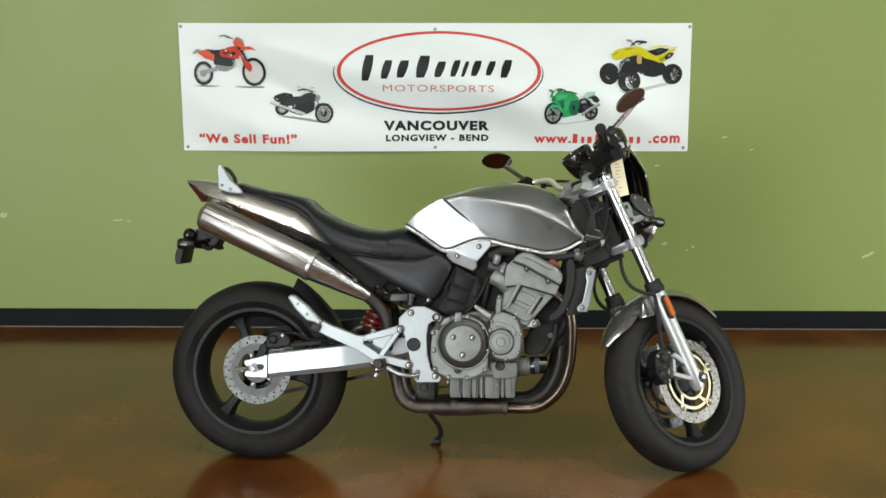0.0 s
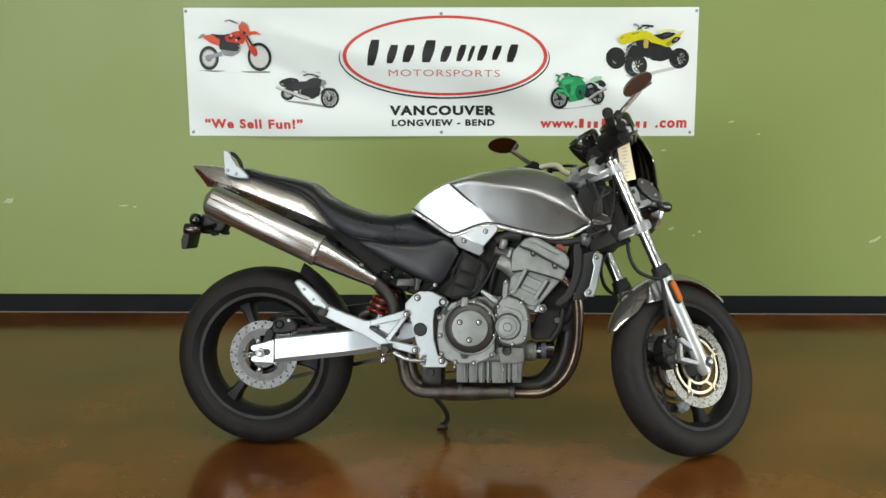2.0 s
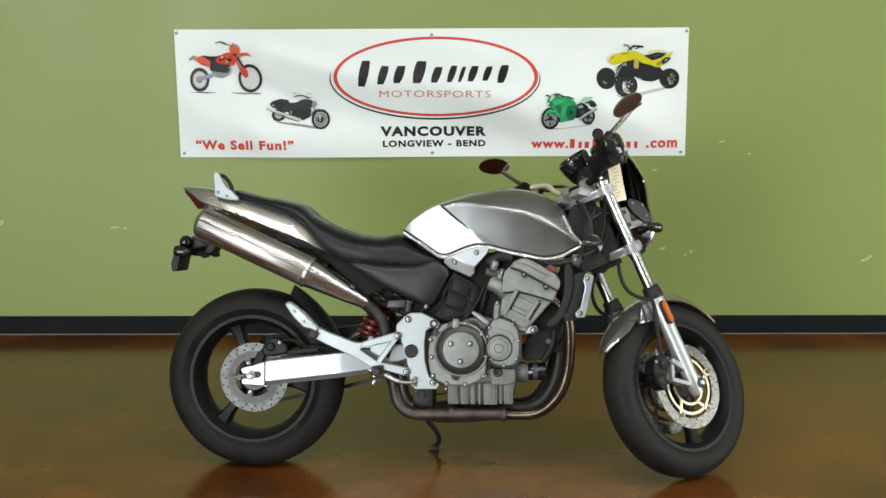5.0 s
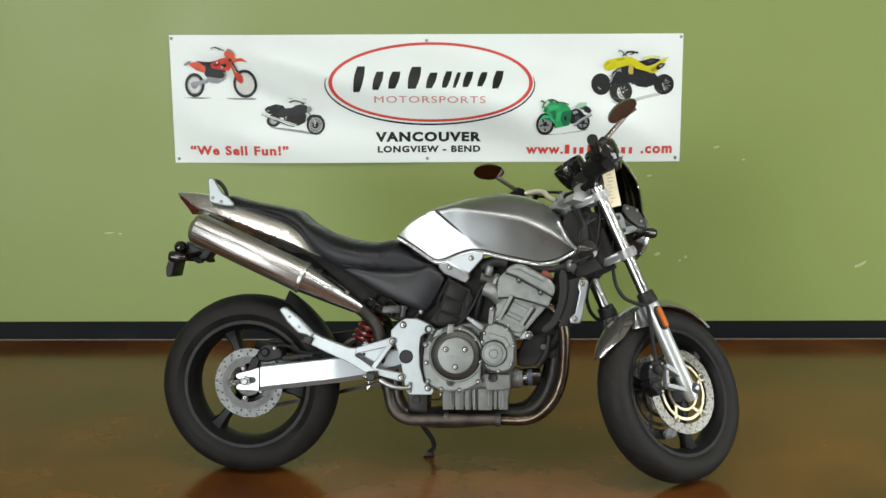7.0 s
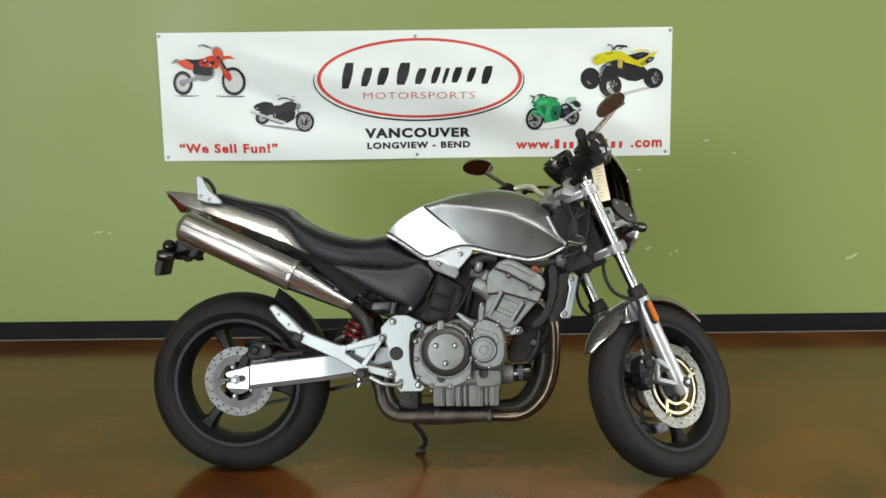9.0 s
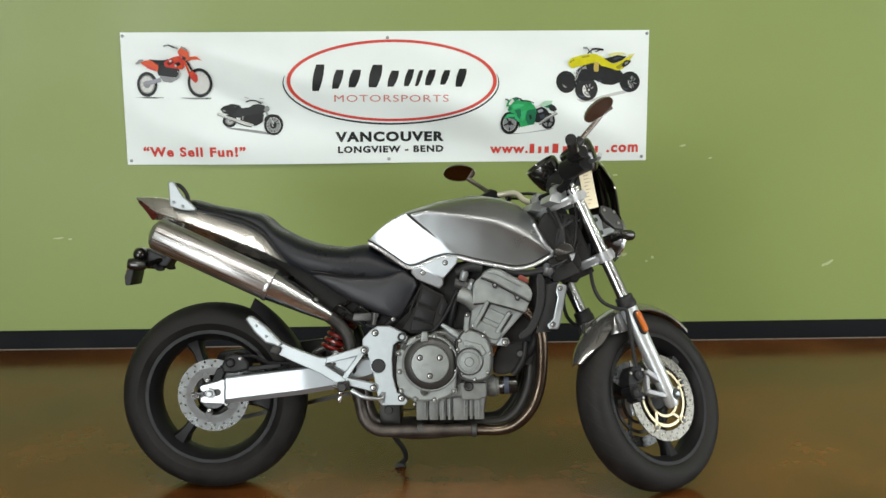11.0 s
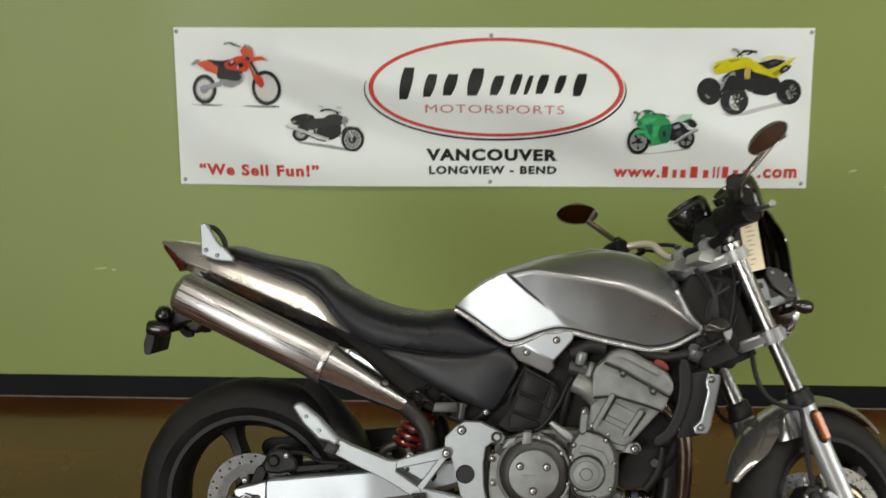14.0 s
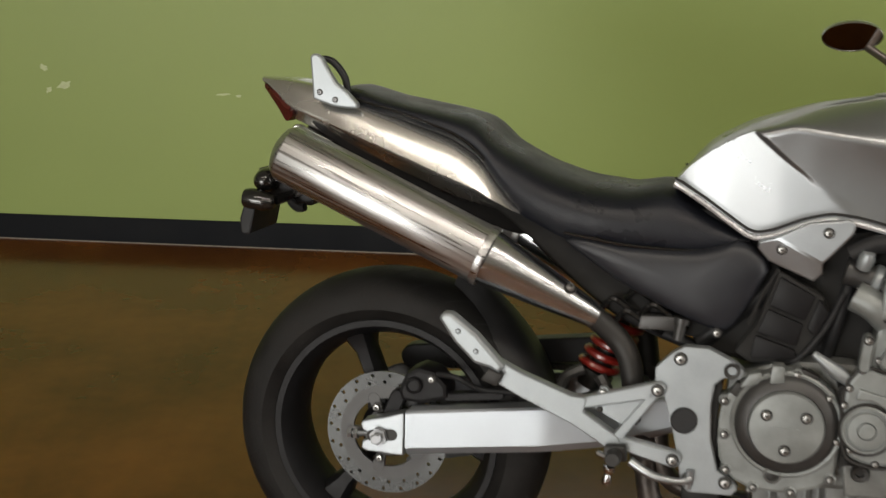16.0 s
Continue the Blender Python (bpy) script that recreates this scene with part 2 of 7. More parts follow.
def tube(bm, points, radius, seg=10, steps=6, flat=1.0):
    """A pipe along a smooth line; radius may be one number or one for each point."""
    line = glide(points, steps) if steps else [Vector(p) for p in points]
    radii = [radius] * len(line)
    if isinstance(radius, (list, tuple)):
        radii = [radius[min(i // max(steps, 1), len(radius) - 1)] * (1 - (i % max(steps, 1)) / max(steps, 1))
                 + radius[min(i // max(steps, 1) + 1, len(radius) - 1)] * ((i % max(steps, 1)) / max(steps, 1)) for i in range(len(line))]
    rings, side = [], None
    for i, p in enumerate(line):
        d = (line[min(i + 1, len(line) - 1)] - line[max(i - 1, 0)]).normalized()
        if side is None:
            side = d.orthogonal().normalized()
        side = (side - d * side.dot(d)).normalized()
        up = d.cross(side)
        rings.append([bm.verts.new(p + (side * math.cos(2 * math.pi * k / seg) + up * flat * math.sin(2 * math.pi * k / seg)) * radii[i]) for k in range(seg)])
    for a, b in zip(rings, rings[1:]):
        for k in range(seg):
            bm.faces.new((a[k], a[(k + 1) % seg], b[(k + 1) % seg], b[k]))
    bm.faces.new(rings[0][::-1])
    bm.faces.new(rings[-1])


def lathe(bm, profile, at=(0, 0, 0), axis=(0, 1, 0), seg=32, closed=False):
    """Turns (radius, along) pairs round an axis."""
    d = Vector(axis).normalized()
    side = d.orthogonal().normalized()
    up = d.cross(side)
    c = Vector(at)
    rings = []
    for r, a in profile:
        if r < 1e-5:
            rings.append([bm.verts.new(c + d * a)])
        else:
            rings.append([bm.verts.new(c + d * a + (side * math.cos(2 * math.pi * k / seg) + up * math.sin(2 * math.pi * k / seg)) * r) for k in range(seg)])
    pairs = list(zip(rings, rings[1:])) + ([(rings[-1], rings[0])] if closed else [])
    for a, b in pairs:
        for k in range(seg):
            k2 = (k + 1) % seg
            if len(a) == 1 and len(b) == 1:
                continue
            if len(a) == 1:
                bm.faces.new((a[0], b[k2], b[k]))
            elif len(b) == 1:
                bm.faces.new((a[k], a[k2], b[0]))
            else:
                bm.faces.new((a[k], a[k2], b[k2], b[k]))


def loft(bm, rings, caps=True, closed=True):
    made = [[bm.verts.new(p) for p in ring] for ring in rings]
    n = len(made[0])
    for a, b in zip(made, made[1:]):
        for k in range(n if closed else n - 1):
            k2 = (k + 1) % n
            bm.faces.new((a[k], a[k2], b[k2], b[k]))
    if caps:
        bm.faces.new(made[0][::-1])
        bm.faces.new(made[-1])


def along(table, x):
    """Smooth value at x of a table of (x, value)."""
    return float(np.interp(x, [p[0] for p in table], [p[1] for p in table]))


def smooth_along(table, x):
    s = 0.012
    return (along(table, x - s) + 2 * along(table, x) + along(table, x + s)) / 4


def box(bm, x0, x1, y0, y1, z0, z1, bevel=0.0):
    prism(bm, [(x0, z0), (x1, z0), (x1, z1), (x0, z1)], y0, y1, bevel, 2)


# ---- the room ----
WALL_Y = 6.06
X0, X1, Y0, TOP = -7.0, 8.0, -5.0, 3.35


def structure(name, bm, m, label, category):
    ob = add_part(name, bm, m, None)
    return tagged(ob, label, category, kind="structure")


bm = bmesh.new()
bmesh.ops.create_grid(bm, x_segments=30, y_segments=22, size=0.5)
bend(bm, Matrix.Translation(((X0 + X1) / 2, (Y0 + WALL_Y) / 2, 0)) @ Matrix.Diagonal((X1 - X0, WALL_Y - Y0, 1, 1)))
structure("floor", bm, CONCRETE, "polished brown acid-stained concrete showroom floor", "floor")

bm = bmesh.new()
box(bm, X0, X1, WALL_Y, WALL_Y + 0.15, 0, TOP)
wall_north = structure("wall_north", bm, WALL_GREEN, "olive green painted showroom wall with small scuffs", "wall")
for nm, cuts in (("wall_west", ((X0 - 0.15, X0, Y0 - 0.15, WALL_Y + 0.15, 0, TOP),)),
                 ("wall_east", ((X1, X1 + 0.15, Y0 - 0.15, -1.85, 0, TOP), (X1, X1 + 0.15, 4.25, WALL_Y + 0.15, 0, TOP), (X1, X1 + 0.15, -1.85, 4.25, 0, 0.15), (X1, X1 + 0.15, -1.85, 4.25, 2.55, TOP)))):
    bm = bmesh.new()
    for b in cuts:
        box(bm, *b)
    structure(nm, bm, PLAIN_WALL, "plain painted showroom side wall", "wall")
bm = bmesh.new()
for b in ((X0, -6.75, 0, TOP), (-1.25, X1, 0, TOP), (-6.75, -1.25, 0, 0.3), (-6.75, -1.25, 2.7, TOP)):
    box(bm, b[0], b[1], Y0 - 0.15, Y0, b[2], b[3])
structure("wall_south", bm, PLAIN_WALL, "painted wall with the wide shop front opening", "wall")
bm = bmesh.new()
box(bm, X0 - 0.15, X1 + 0.15, Y0 - 0.15, WALL_Y + 0.15, TOP, TOP + 0.1)
structure("ceiling", bm, CEILING_M, "plain white showroom ceiling", "ceiling")

bm = bmesh.new()
prism(bm, [(0, 0.0), (0.007, 0.0), (0.005, 0.008), (0.004, 0.089), (0.002, 0.092), (0, 0.092)], X0, X1, 0)
bend(bm, Matrix(((0, 1, 0, 0), (-1, 0, 0, WALL_Y - 0.001), (0, 0, 1, 0), (0, 0, 0, 1))))
structure("baseboard", bm, BASE_BLACK, "black vinyl cove baseboard along the green wall", "baseboard")
bm = bmesh.new()
box(bm, X0, X1, WALL_Y - 0.012, WALL_Y - 0.0085, 0, 0.003)
structure("trim", bm, CAULK, "thin grey caulk line under the black baseboard", "trim")


def scuff(x, z, w, h, turn, seed):
    """A small chipped spot: a ragged flake that lies on the wall."""
    rnd = random.Random(seed)
    bm = bmesh.new()
    n = 11
    ring = []
    for k in range(n):
        a = 2 * math.pi * k / n
        r = rnd.uniform(0.45, 1.0)
        u, v = w / 2 * r * math.cos(a), h / 2 * r * math.sin(a)
        c, s = math.cos(radians(turn)), math.sin(radians(turn))
        ring.append((x + u * c - v * s, z + u * s + v * c))
    prism(bm, ring, WALL_Y - 0.0012, WALL_Y + 0.001, 0)
    add_part("scuff", bm, SCUFF, wall_north, "pale chipped paint scuff")


# ---- the motorcycle: built upright along +x, left side +y, then turned and leaned on its stand ----
bike = new("motorcycle")
bike.empty_display_size = 0.2
tagged(bike, "grey and silver naked sport motorcycle leaning on its side stand", "motorcycle")
bike.matrix_world = pose(-0.143, 4.262, 0, 0, 0, -5) @ pose(0, 0, 0, -10, 0, 0)

RAKE = radians(25)
FORK_UP = Vector((-math.sin(RAKE), 0, math.cos(RAKE)))
FORK_FWD = Vector((math.cos(RAKE), 0, math.sin(RAKE)))
REAR_HUB = Vector((0.012, 0, 0.312))
FRONT_HUB = Vector((1.499, 0, 0.304))
PIVOT = FRONT_HUB - FORK_FWD * 0.035
STEER = Matrix.Translation(PIVOT) @ Matrix.Rotation(radians(43), 4, FORK_UP) @ Matrix.Translation(-PIVOT)


def part(name, bm, m, parent=None, label=""):
    return add_part(name, bm, m, parent or bike, label)


def front_part(name, bm, m, parent=None, label=""):
    bend(bm, STEER)
    return add_part(name, bm, m, parent or bike, label)


def mirrored(bm):
    bmesh.ops.transform(bm, matrix=Matrix.Diagonal((1, -1, 1, 1)), verts=bm.verts[:])
    return bm


_bolts = {}


def bolt(at, parent, r=0.007, axis=(0, -1, 0), m=None, name="bolt", turn=None):
    """A domed hexagon-socket screw in its dark counterbore."""
    key = (round(r, 4), tuple(axis), (m or SCREW).name)
    if key not in _bolts:
        bm = bmesh.new()
        r *= 0.92
        lathe(bm, [(r * 1.55, -0.003), (r * 1.55, 0.0008), (r * 1.1, 0.0009)], axis=axis, seg=14)
        dark = len(bm.faces)
        lathe(bm, [(r * 1.1, -0.001), (r * 1.08, r * 0.55), (r * 0.85, r * 0.9), (r * 0.34, r * 0.97)], axis=axis, seg=14)
        bright = len(bm.faces)
        lathe(bm, [(r * 0.34, r * 0.97), (r * 0.28, r * 0.6), (0, r * 0.6)], axis=axis, seg=14)
        bm.faces.ensure_lookup_table()
        for i in range(len(bm.faces)):
            bm.faces[i].material_index = 0 if dark <= i < bright else 1
        me = bpy.data.meshes.new("bolt")
        bmesh.ops.recalc_face_normals(bm, faces=bm.faces)
        bm.to_mesh(me)
        bm.free()
        me.materials.append(m or SCREW)
        me.materials.append(ENGINE_DARK)
        me.set_sharp_from_angle(angle=radians(35))
        _bolts[key] = me
    ob = new(name, _bolts[key])
    ob.parent = parent
    ob.location = at
    if turn is not None:
        ob.matrix_basis = turn @ Matrix.Translation(at)
    return ob


# wheels
def tyre_profile(r, half, rim_r):
    prof = []
    for k in range(15):
        a = math.pi * k / 14
        y = -half * math.cos(a)
        rr = rim_r + (r - rim_r) * (0.30 + 0.70 * math.sin(a) ** 0.75) if 0 < k < 14 else rim_r + (r - rim_r) * 0.28
        prof.append((rr, y))
    lip = [(rim_r + 0.002, half * 0.80), (rim_r - 0.006, half * 0.66), (rim_r - 0.006, -half * 0.66), (rim_r + 0.002, -half * 0.80)]
    return prof + lip


def wheel(name, label, make, hub, rim_r, half, turn, hub_r, spoke_w):
    """Rim, hub and three hollow spokes."""
    bm = bmesh.new()
    lathe(bm, [(rim_r + 0.004, -half), (rim_r + 0.004, -half + 0.006), (rim_r - 0.006, -half + 0.012), (rim_r - 0.016, -half * 0.5), (rim_r - 0.024, 0), (rim_r - 0.016, half * 0.5),
               (rim_r - 0.006, half - 0.012), (rim_r + 0.004, half - 0.006), (rim_r + 0.004, half), (rim_r - 0.008, half), (rim_r - 0.018, half - 0.016), (rim_r - 0.030, half * 0.4),
               (rim_r - 0.034, 0), (rim_r - 0.030, -half * 0.4), (rim_r - 0.018, -half + 0.016), (rim_r - 0.008, -half)], hub, seg=72, closed=True)
    rim_ob = make(name, bm, RIM_BLACK, None, label)
    bm = bmesh.new()
    lathe(bm, [(0, -half * 0.75), (hub_r * 0.8, -half * 0.75), (hub_r, -half * 0.6), (hub_r * 0.9, 0), (hub_r, half * 0.6), (hub_r * 0.8, half * 0.75), (0, half * 0.75)], hub, seg=28)
    make("hub", bm, RIM_BLACK, rim_ob)
    for k in range(3):
        a = radians(turn + 120 * k)
        sp = bmesh.new()
        outer = rim_r - 0.022
        loft(sp, [[(d, w * sy, t * sz) for sy, sz in ((-1, -0.6), (-0.6, -1), (0.6, -1), (1, -0.6), (1, 0.6), (0.6, 1), (-0.6, 1), (-1, 0.6))]
                  for d, w, t in ((hub_r * 0.7, half * 0.62, spoke_w * 0.62), (outer * 0.45, half * 0.46, spoke_w * 0.40), (outer * 0.8, half * 0.40, spoke_w * 0.46), (outer, half * 0.55, spoke_w * 0.8))])
        bend(sp, Matrix.Translation(hub) @ Matrix.Rotation(-a, 4, "Y"))
        make("spoke", sp, RIM_BLACK, rim_ob)
    return rim_ob


def tread(hub, r, half, n, spans):
    """Slanting grooves cut into the shoulder, as thin dark strips let into the rubber."""
    bm = bmesh.new()
    for k in range(n):
        for side in (-1, 1):
            a0 = 2 * math.pi * (k + (0.5 if side > 0 else 0)) / n
            pts = []
            for j in range(7):
                f = j / 6
                ang = math.acos(max(-1, min(1, -side * (0.10 + 0.74 * f))))
                y = -half * math.cos(ang)
                rr = spans + (r - spans) * (0.30 + 0.70 * math.sin(ang) ** 0.75) + 0.0004
                a = a0 + 0.20 * f ** 1.4
                pts.append((Vector((math.cos(a) * rr, y, math.sin(a) * rr)), a))
            rows = []
            for j, (p, a) in enumerate(pts):
                w = 0.0032 * (1 - 0.6 * abs(j / 6 - 0.4))
                t = Vector((-math.sin(a), 0, math.cos(a))) * w
                rows.append((bm.verts.new(Vector(hub) + p - t), bm.verts.new(Vector(hub) + p + t)))
            for (a1, b1), (a2, b2) in zip(rows, rows[1:]):
                bm.faces.new((a1, b1, b2, a2))
    return bm


def drilled_disc(hub, y, r0, r1, n, thick=0.005, hole=0.0042, rows=3):
    """A brake disc ring with real holes, in staggered rows."""
    bm = bmesh.new()
    for j in range(rows):
        ra, rb = r0 + (r1 - r0) * j / rows, r0 + (r1 - r0) * (j + 1) / rows
        for k in range(n):
            a0, a1 = 2 * math.pi * k / n, 2 * math.pi * (k + 1) / n
            am, rm = (a0 + a1) / 2, (ra + rb) / 2

            def at(r, a, yy):
                return bm.verts.new((hub[0] + r * math.cos(a), y + yy, hub[2] + r * math.sin(a)))
            outer = [(ra, a0), (ra, am), (ra, a1), (rm, a1), (rb, a1), (rb, am), (rb, a0), (rm, a0)]
            if (k + j) % 3 == 0:
                c = Vector((rm * math.cos(am), rm * math.sin(am)))
                inner = []
                for r, a in outer:
                    p = Vector((r * math.cos(a), r * math.sin(a))) - c
                    inner.append(c + p.normalized() * hole)
                for yy in (-thick / 2, thick / 2):
                    o = [at(r, a, yy) for r, a in outer]
                    i = [bm.verts.new((hub[0] + p.x, y + yy, hub[2] + p.y)) for p in inner]
                    for q in range(8):
                        bm.faces.new((o[q], o[(q + 1) % 8], i[(q + 1) % 8], i[q]))
                    if yy < 0:
                        first = i
                for q in range(8):
                    bm.faces.new((first[q], first[(q + 1) % 8], i[(q + 1) % 8], i[q]))
            else:
                for yy in (-thick / 2, thick / 2):
                    bm.faces.new([at(r, a, yy) for r, a in outer])
    for r in (r0, r1):
        lathe(bm, [(r, -thick / 2), (r, thick / 2)], (hub[0], y, hub[2]), seg=n)
    return bm


def carrier(hub, y, r_in, r_out, arms, turn, thick=0.006):
    """The inner carrier of a brake disc: two rings joined by curved arms."""
    bm = bmesh.new()
    for a, b in ((r_in, r_in + 0.010), (r_out - 0.024, r_out - 0.013)):
        lathe(bm, [(a, -thick / 2), (a + 0.001, -thick / 2 - 0.001), (b - 0.001, -thick / 2 - 0.001), (b, -thick / 2), (b, thick / 2), (a, thick / 2)], (hub[0], y, hub[2]), seg=56, closed=True)
    for k in range(arms):
        a = radians(turn + 360 * k / arms)
        p = (hub[0] + math.cos(a) * (r_in + 0.005), hub[2] + math.sin(a) * (r_in + 0.005))
        q = (hub[0] + math.cos(a + 0.25) * (r_out + 0.002), hub[2] + math.sin(a + 0.25) * (r_out + 0.002))
        slab(bm, p, q, 0.010, y - thick / 2 - 0.001, y + thick / 2 + 0.001, 0.0015, 0.017)
    return bm


def rear_carrier():
    """A plain ring with five inward lugs."""
    bm = bmesh.new()
    for a, b in ((0.068, 0.0935), (0.030, 0.045)):
        lathe(bm, [(a, -0.003), (b, -0.003), (b, 0.003), (a, 0.003)], (DISC_HUB.x, disc_y, DISC_HUB.z), seg=48, closed=True)
    for k in range(5):
        a = radians(40 + 72 * k)
        p = (DISC_HUB.x + math.cos(a) * 0.042, DISC_HUB.z + math.sin(a) * 0.042)
        q = (DISC_HUB.x + math.cos(a) * 0.071, DISC_HUB.z + math.sin(a) * 0.071)
        slab(bm, p, q, 0.017, disc_y - 0.0035, disc_y + 0.0035, 0.0015, 0.026)
    return bm


# rear wheel
disc_y = -0.083
DISC_HUB = REAR_HUB + Vector((0.010, 0, 0.007))
rear_wheel = wheel("rear_wheel", "black cast three-spoke rear wheel", part, REAR_HUB, 0.221, 0.076, 112, 0.055, 0.040)
bm = bmesh.new()
lathe(bm, tyre_profile(0.3155, 0.090, 0.222), REAR_HUB, seg=96, closed=True)
part("tyre", bm, RUBBER, rear_wheel, "worn black rear tyre")
tagged(part("tread_groove", tread(REAR_HUB, 0.3155, 0.090, 26, 0.222), FLAT_BLACK, rear_wheel), kind="stuff")
part("brake_disc", drilled_disc(DISC_HUB, disc_y, 0.093, 0.121, 60, 0.005, 0.0038, 2), DISC_STEEL, rear_wheel, "drilled steel rear brake disc")
part("disc_carrier", rear_carrier(), DARK_GREY, rear_wheel)
for k in range(5):
    a = radians(40 + 72 * k)
    bolt(DISC_HUB + Vector((0.053 * math.cos(a), disc_y - 0.004, 0.053 * math.sin(a))), rear_wheel, 0.007)
bm = bmesh.new()
lathe(bm, [(0.088, -0.004), (0.094, 0), (0.088, 0.004), (0.05, 0.004), (0.05, -0.004)], REAR_HUB + Vector((0, 0.105, 0)), seg=42, closed=True)
part("sprocket", bm, DARK_GREY, rear_wheel)

# chain and its guard on the far side
for s in (1, -1):
    bm = bmesh.new()
    p, q = Vector((REAR_HUB.x, 0.105, REAR_HUB.z + (0.092 if s > 0 else -0.112))), Vector((0.66, 0.105, 0.455 if s > 0 else 0.352))
    n = 46
    for k in range(n):
        c = p.lerp(q, (k + 0.5) / n)
        d = (q - p).normalized()
        slab(bm, (c.x - d.x * 0.006, c.z - d.z * 0.006), (c.x + d.x * 0.006, c.z + d.z * 0.006), 0.013, 0.098 if k % 2 else 0.095, 0.112 if k % 2 else 0.115, 0)
    part("drive_chain", bm, ENGINE_DARK, label="greasy dark drive chain")
bm = bmesh.new()
slab(bm, (0.02, 0.425), (0.40, 0.475), 0.05, 0.085, 0.125)
part("chain_guard", bm, PLASTIC)

# swingarm
def swing_side(bm):
    """One box-section arm with a chamfered lower edge, bent in towards the pivot."""
    rings = []
    for x, zl, zt in ((0.0765, 0.2975, 0.383), (0.0785, 0.2965, 0.385), (0.10, 0.300, 0.3875), (0.20, 0.313, 0.401), (0.322, 0.329, 0.417), (0.335, 0.331, 0.4185), (0.350, 0.333, 0.420), (0.44, 0.348, 0.428), (0.54, 0.377, 0.450), (0.62, 0.405, 0.452)):
        y = -0.145 + max(0, x - 0.335) * 0.10
        rings.append([(x, y + 0.004, zt), (x, y, zt - 0.004), (x, y, zl + 0.017), (x, y + 0.016, zl), (x, -0.100, zl), (x, -0.097, zl + 0.003), (x, -0.097, zt - 0.003), (x, -0.100, zt)])
    loft(bm, rings)


bm = bmesh.new()
swing_side(bm)
swingarm = part("swingarm", bm, SWING, label="bare satin aluminium box-section swingarm")
bm = bmesh.new()
swing_side(bm)
part("swingarm_arm", mirrored(bm), ALLOY, swingarm)
bm = bmesh.new()
box(bm, 0.40, 0.50, -0.105, 0.105, 0.37, 0.43, 0.01)
lathe(bm, [(0, -0.15), (0.03, -0.15), (0.03, 0.15), (0, 0.15)], (0.588, 0, 0.432), seg=20)
part("cross_member", bm, ALLOY, swingarm)
bm = bmesh.new()
prism(bm, [(-0.012, 0.352), (-0.006, 0.358), (0.012, 0.363), (0.039, 0.370), (0.062, 0.378), (0.0735, 0.380), (0.0735, 0.297), (0.0, 0.299), (-0.010, 0.304), (-0.008, 0.318), (0.006, 0.324), (0.006, 0.334), (-0.008, 0.340)], -0.143, -0.108, 0.003)
part("axle_block", bm, ALLOY, swingarm, "cast silver chain adjuster block")
bm = bmesh.new()
slab(bm, (0.012, 0.331), (0.050, 0.336), 0.022, -0.1445, -0.142, 0)
part("axle_slot", bm, ENGINE_DARK, swingarm)
bm = bmesh.new()
lathe(bm, [(0, -0.168), (0.009, -0.168), (0.012, -0.165), (0.012, -0.155), (0.017, -0.155), (0.017, -0.143), (0.02, -0.143), (0.02, 0.16), (0, 0.16)], (0.026, 0, 0.332), seg=6)
part("rear_axle", bm, CLAMP_GREY, swingarm)
bm = bmesh.new()
tube(bm, [(-0.040, -0.126, 0.325), (0.00, -0.126, 0.329)], 0.005, 8, 0)
for d in (-0.038, -0.026):
    lathe(bm, [(0, -0.004), (0.010, -0.004), (0.010, 0.004), (0, 0.004)], (d, -0.126, 0.325), (1, 0, 0.05), 6)
part("chain_adjuster", bm, ALLOY, swingarm)

# rear brake caliper above the arm, hose and bracket
bm = bmesh.new()
prism(bm, [(0.056, 0.420), (0.072, 0.455), (0.095, 0.466), (0.125, 0.460), (0.150, 0.436), (0.152, 0.410), (0.100, 0.396), (0.062, 0.398)], -0.126, -0.060, 0.008)
lathe(bm, [(0, -0.003), (0.010, -0.003), (0.012, -0.006), (0.015, -0.005), (0.016, 0), (0.016, 0.02), (0, 0.02)], (0.088, -0.130, 0.432), seg=18)
slab(bm, (0.05, 0.40), (0.03, 0.35), 0.03, -0.11, -0.095)
slab(bm, (0.15, 0.412), (0.25, 0.425), 0.016, -0.12, -0.10)
rear_caliper = part("rear_brake_caliper", bm, RIM_BLACK, label="dark sliding rear brake caliper")
bolt((0.122, -0.130, 0.447), rear_caliper, 0.006)
bm = bmesh.new()
tube(bm, [(0.13, -0.12, 0.455), (0.17, -0.13, 0.455), (0.21, -0.12, 0.435), (0.27, -0.115, 0.432), (0.36, -0.112, 0.43), (0.45, -0.10, 0.45)], 0.0055, 8)
part("brake_hose", bm, PLASTIC)

# hugger over the rear tyre
bm = bmesh.new()
rings = []
for k in range(13):
    a = radians(6 + 62 * k / 12)
    w = 0.098 * (1 - 0.88 * (k / 12) ** 2.5)
    row = []
    for j in range(11):
        f = -1 + 2 * j / 10
        rr = 0.334 - 0.045 * abs(f) ** 3 + 0.022 * (k / 12) ** 3
        row.append((REAR_HUB.x + rr * math.cos(a), w * f, REAR_HUB.z + rr * math.sin(a)))
    row += [(x - 0.004 * math.cos(a), y * 0.97, z - 0.004 * math.sin(a)) for x, y, z in row[::-1]]
    rings.append(row)
loft(bm, rings)
part("hugger", bm, PLASTIC, label="black plastic rear hugger mudguard")

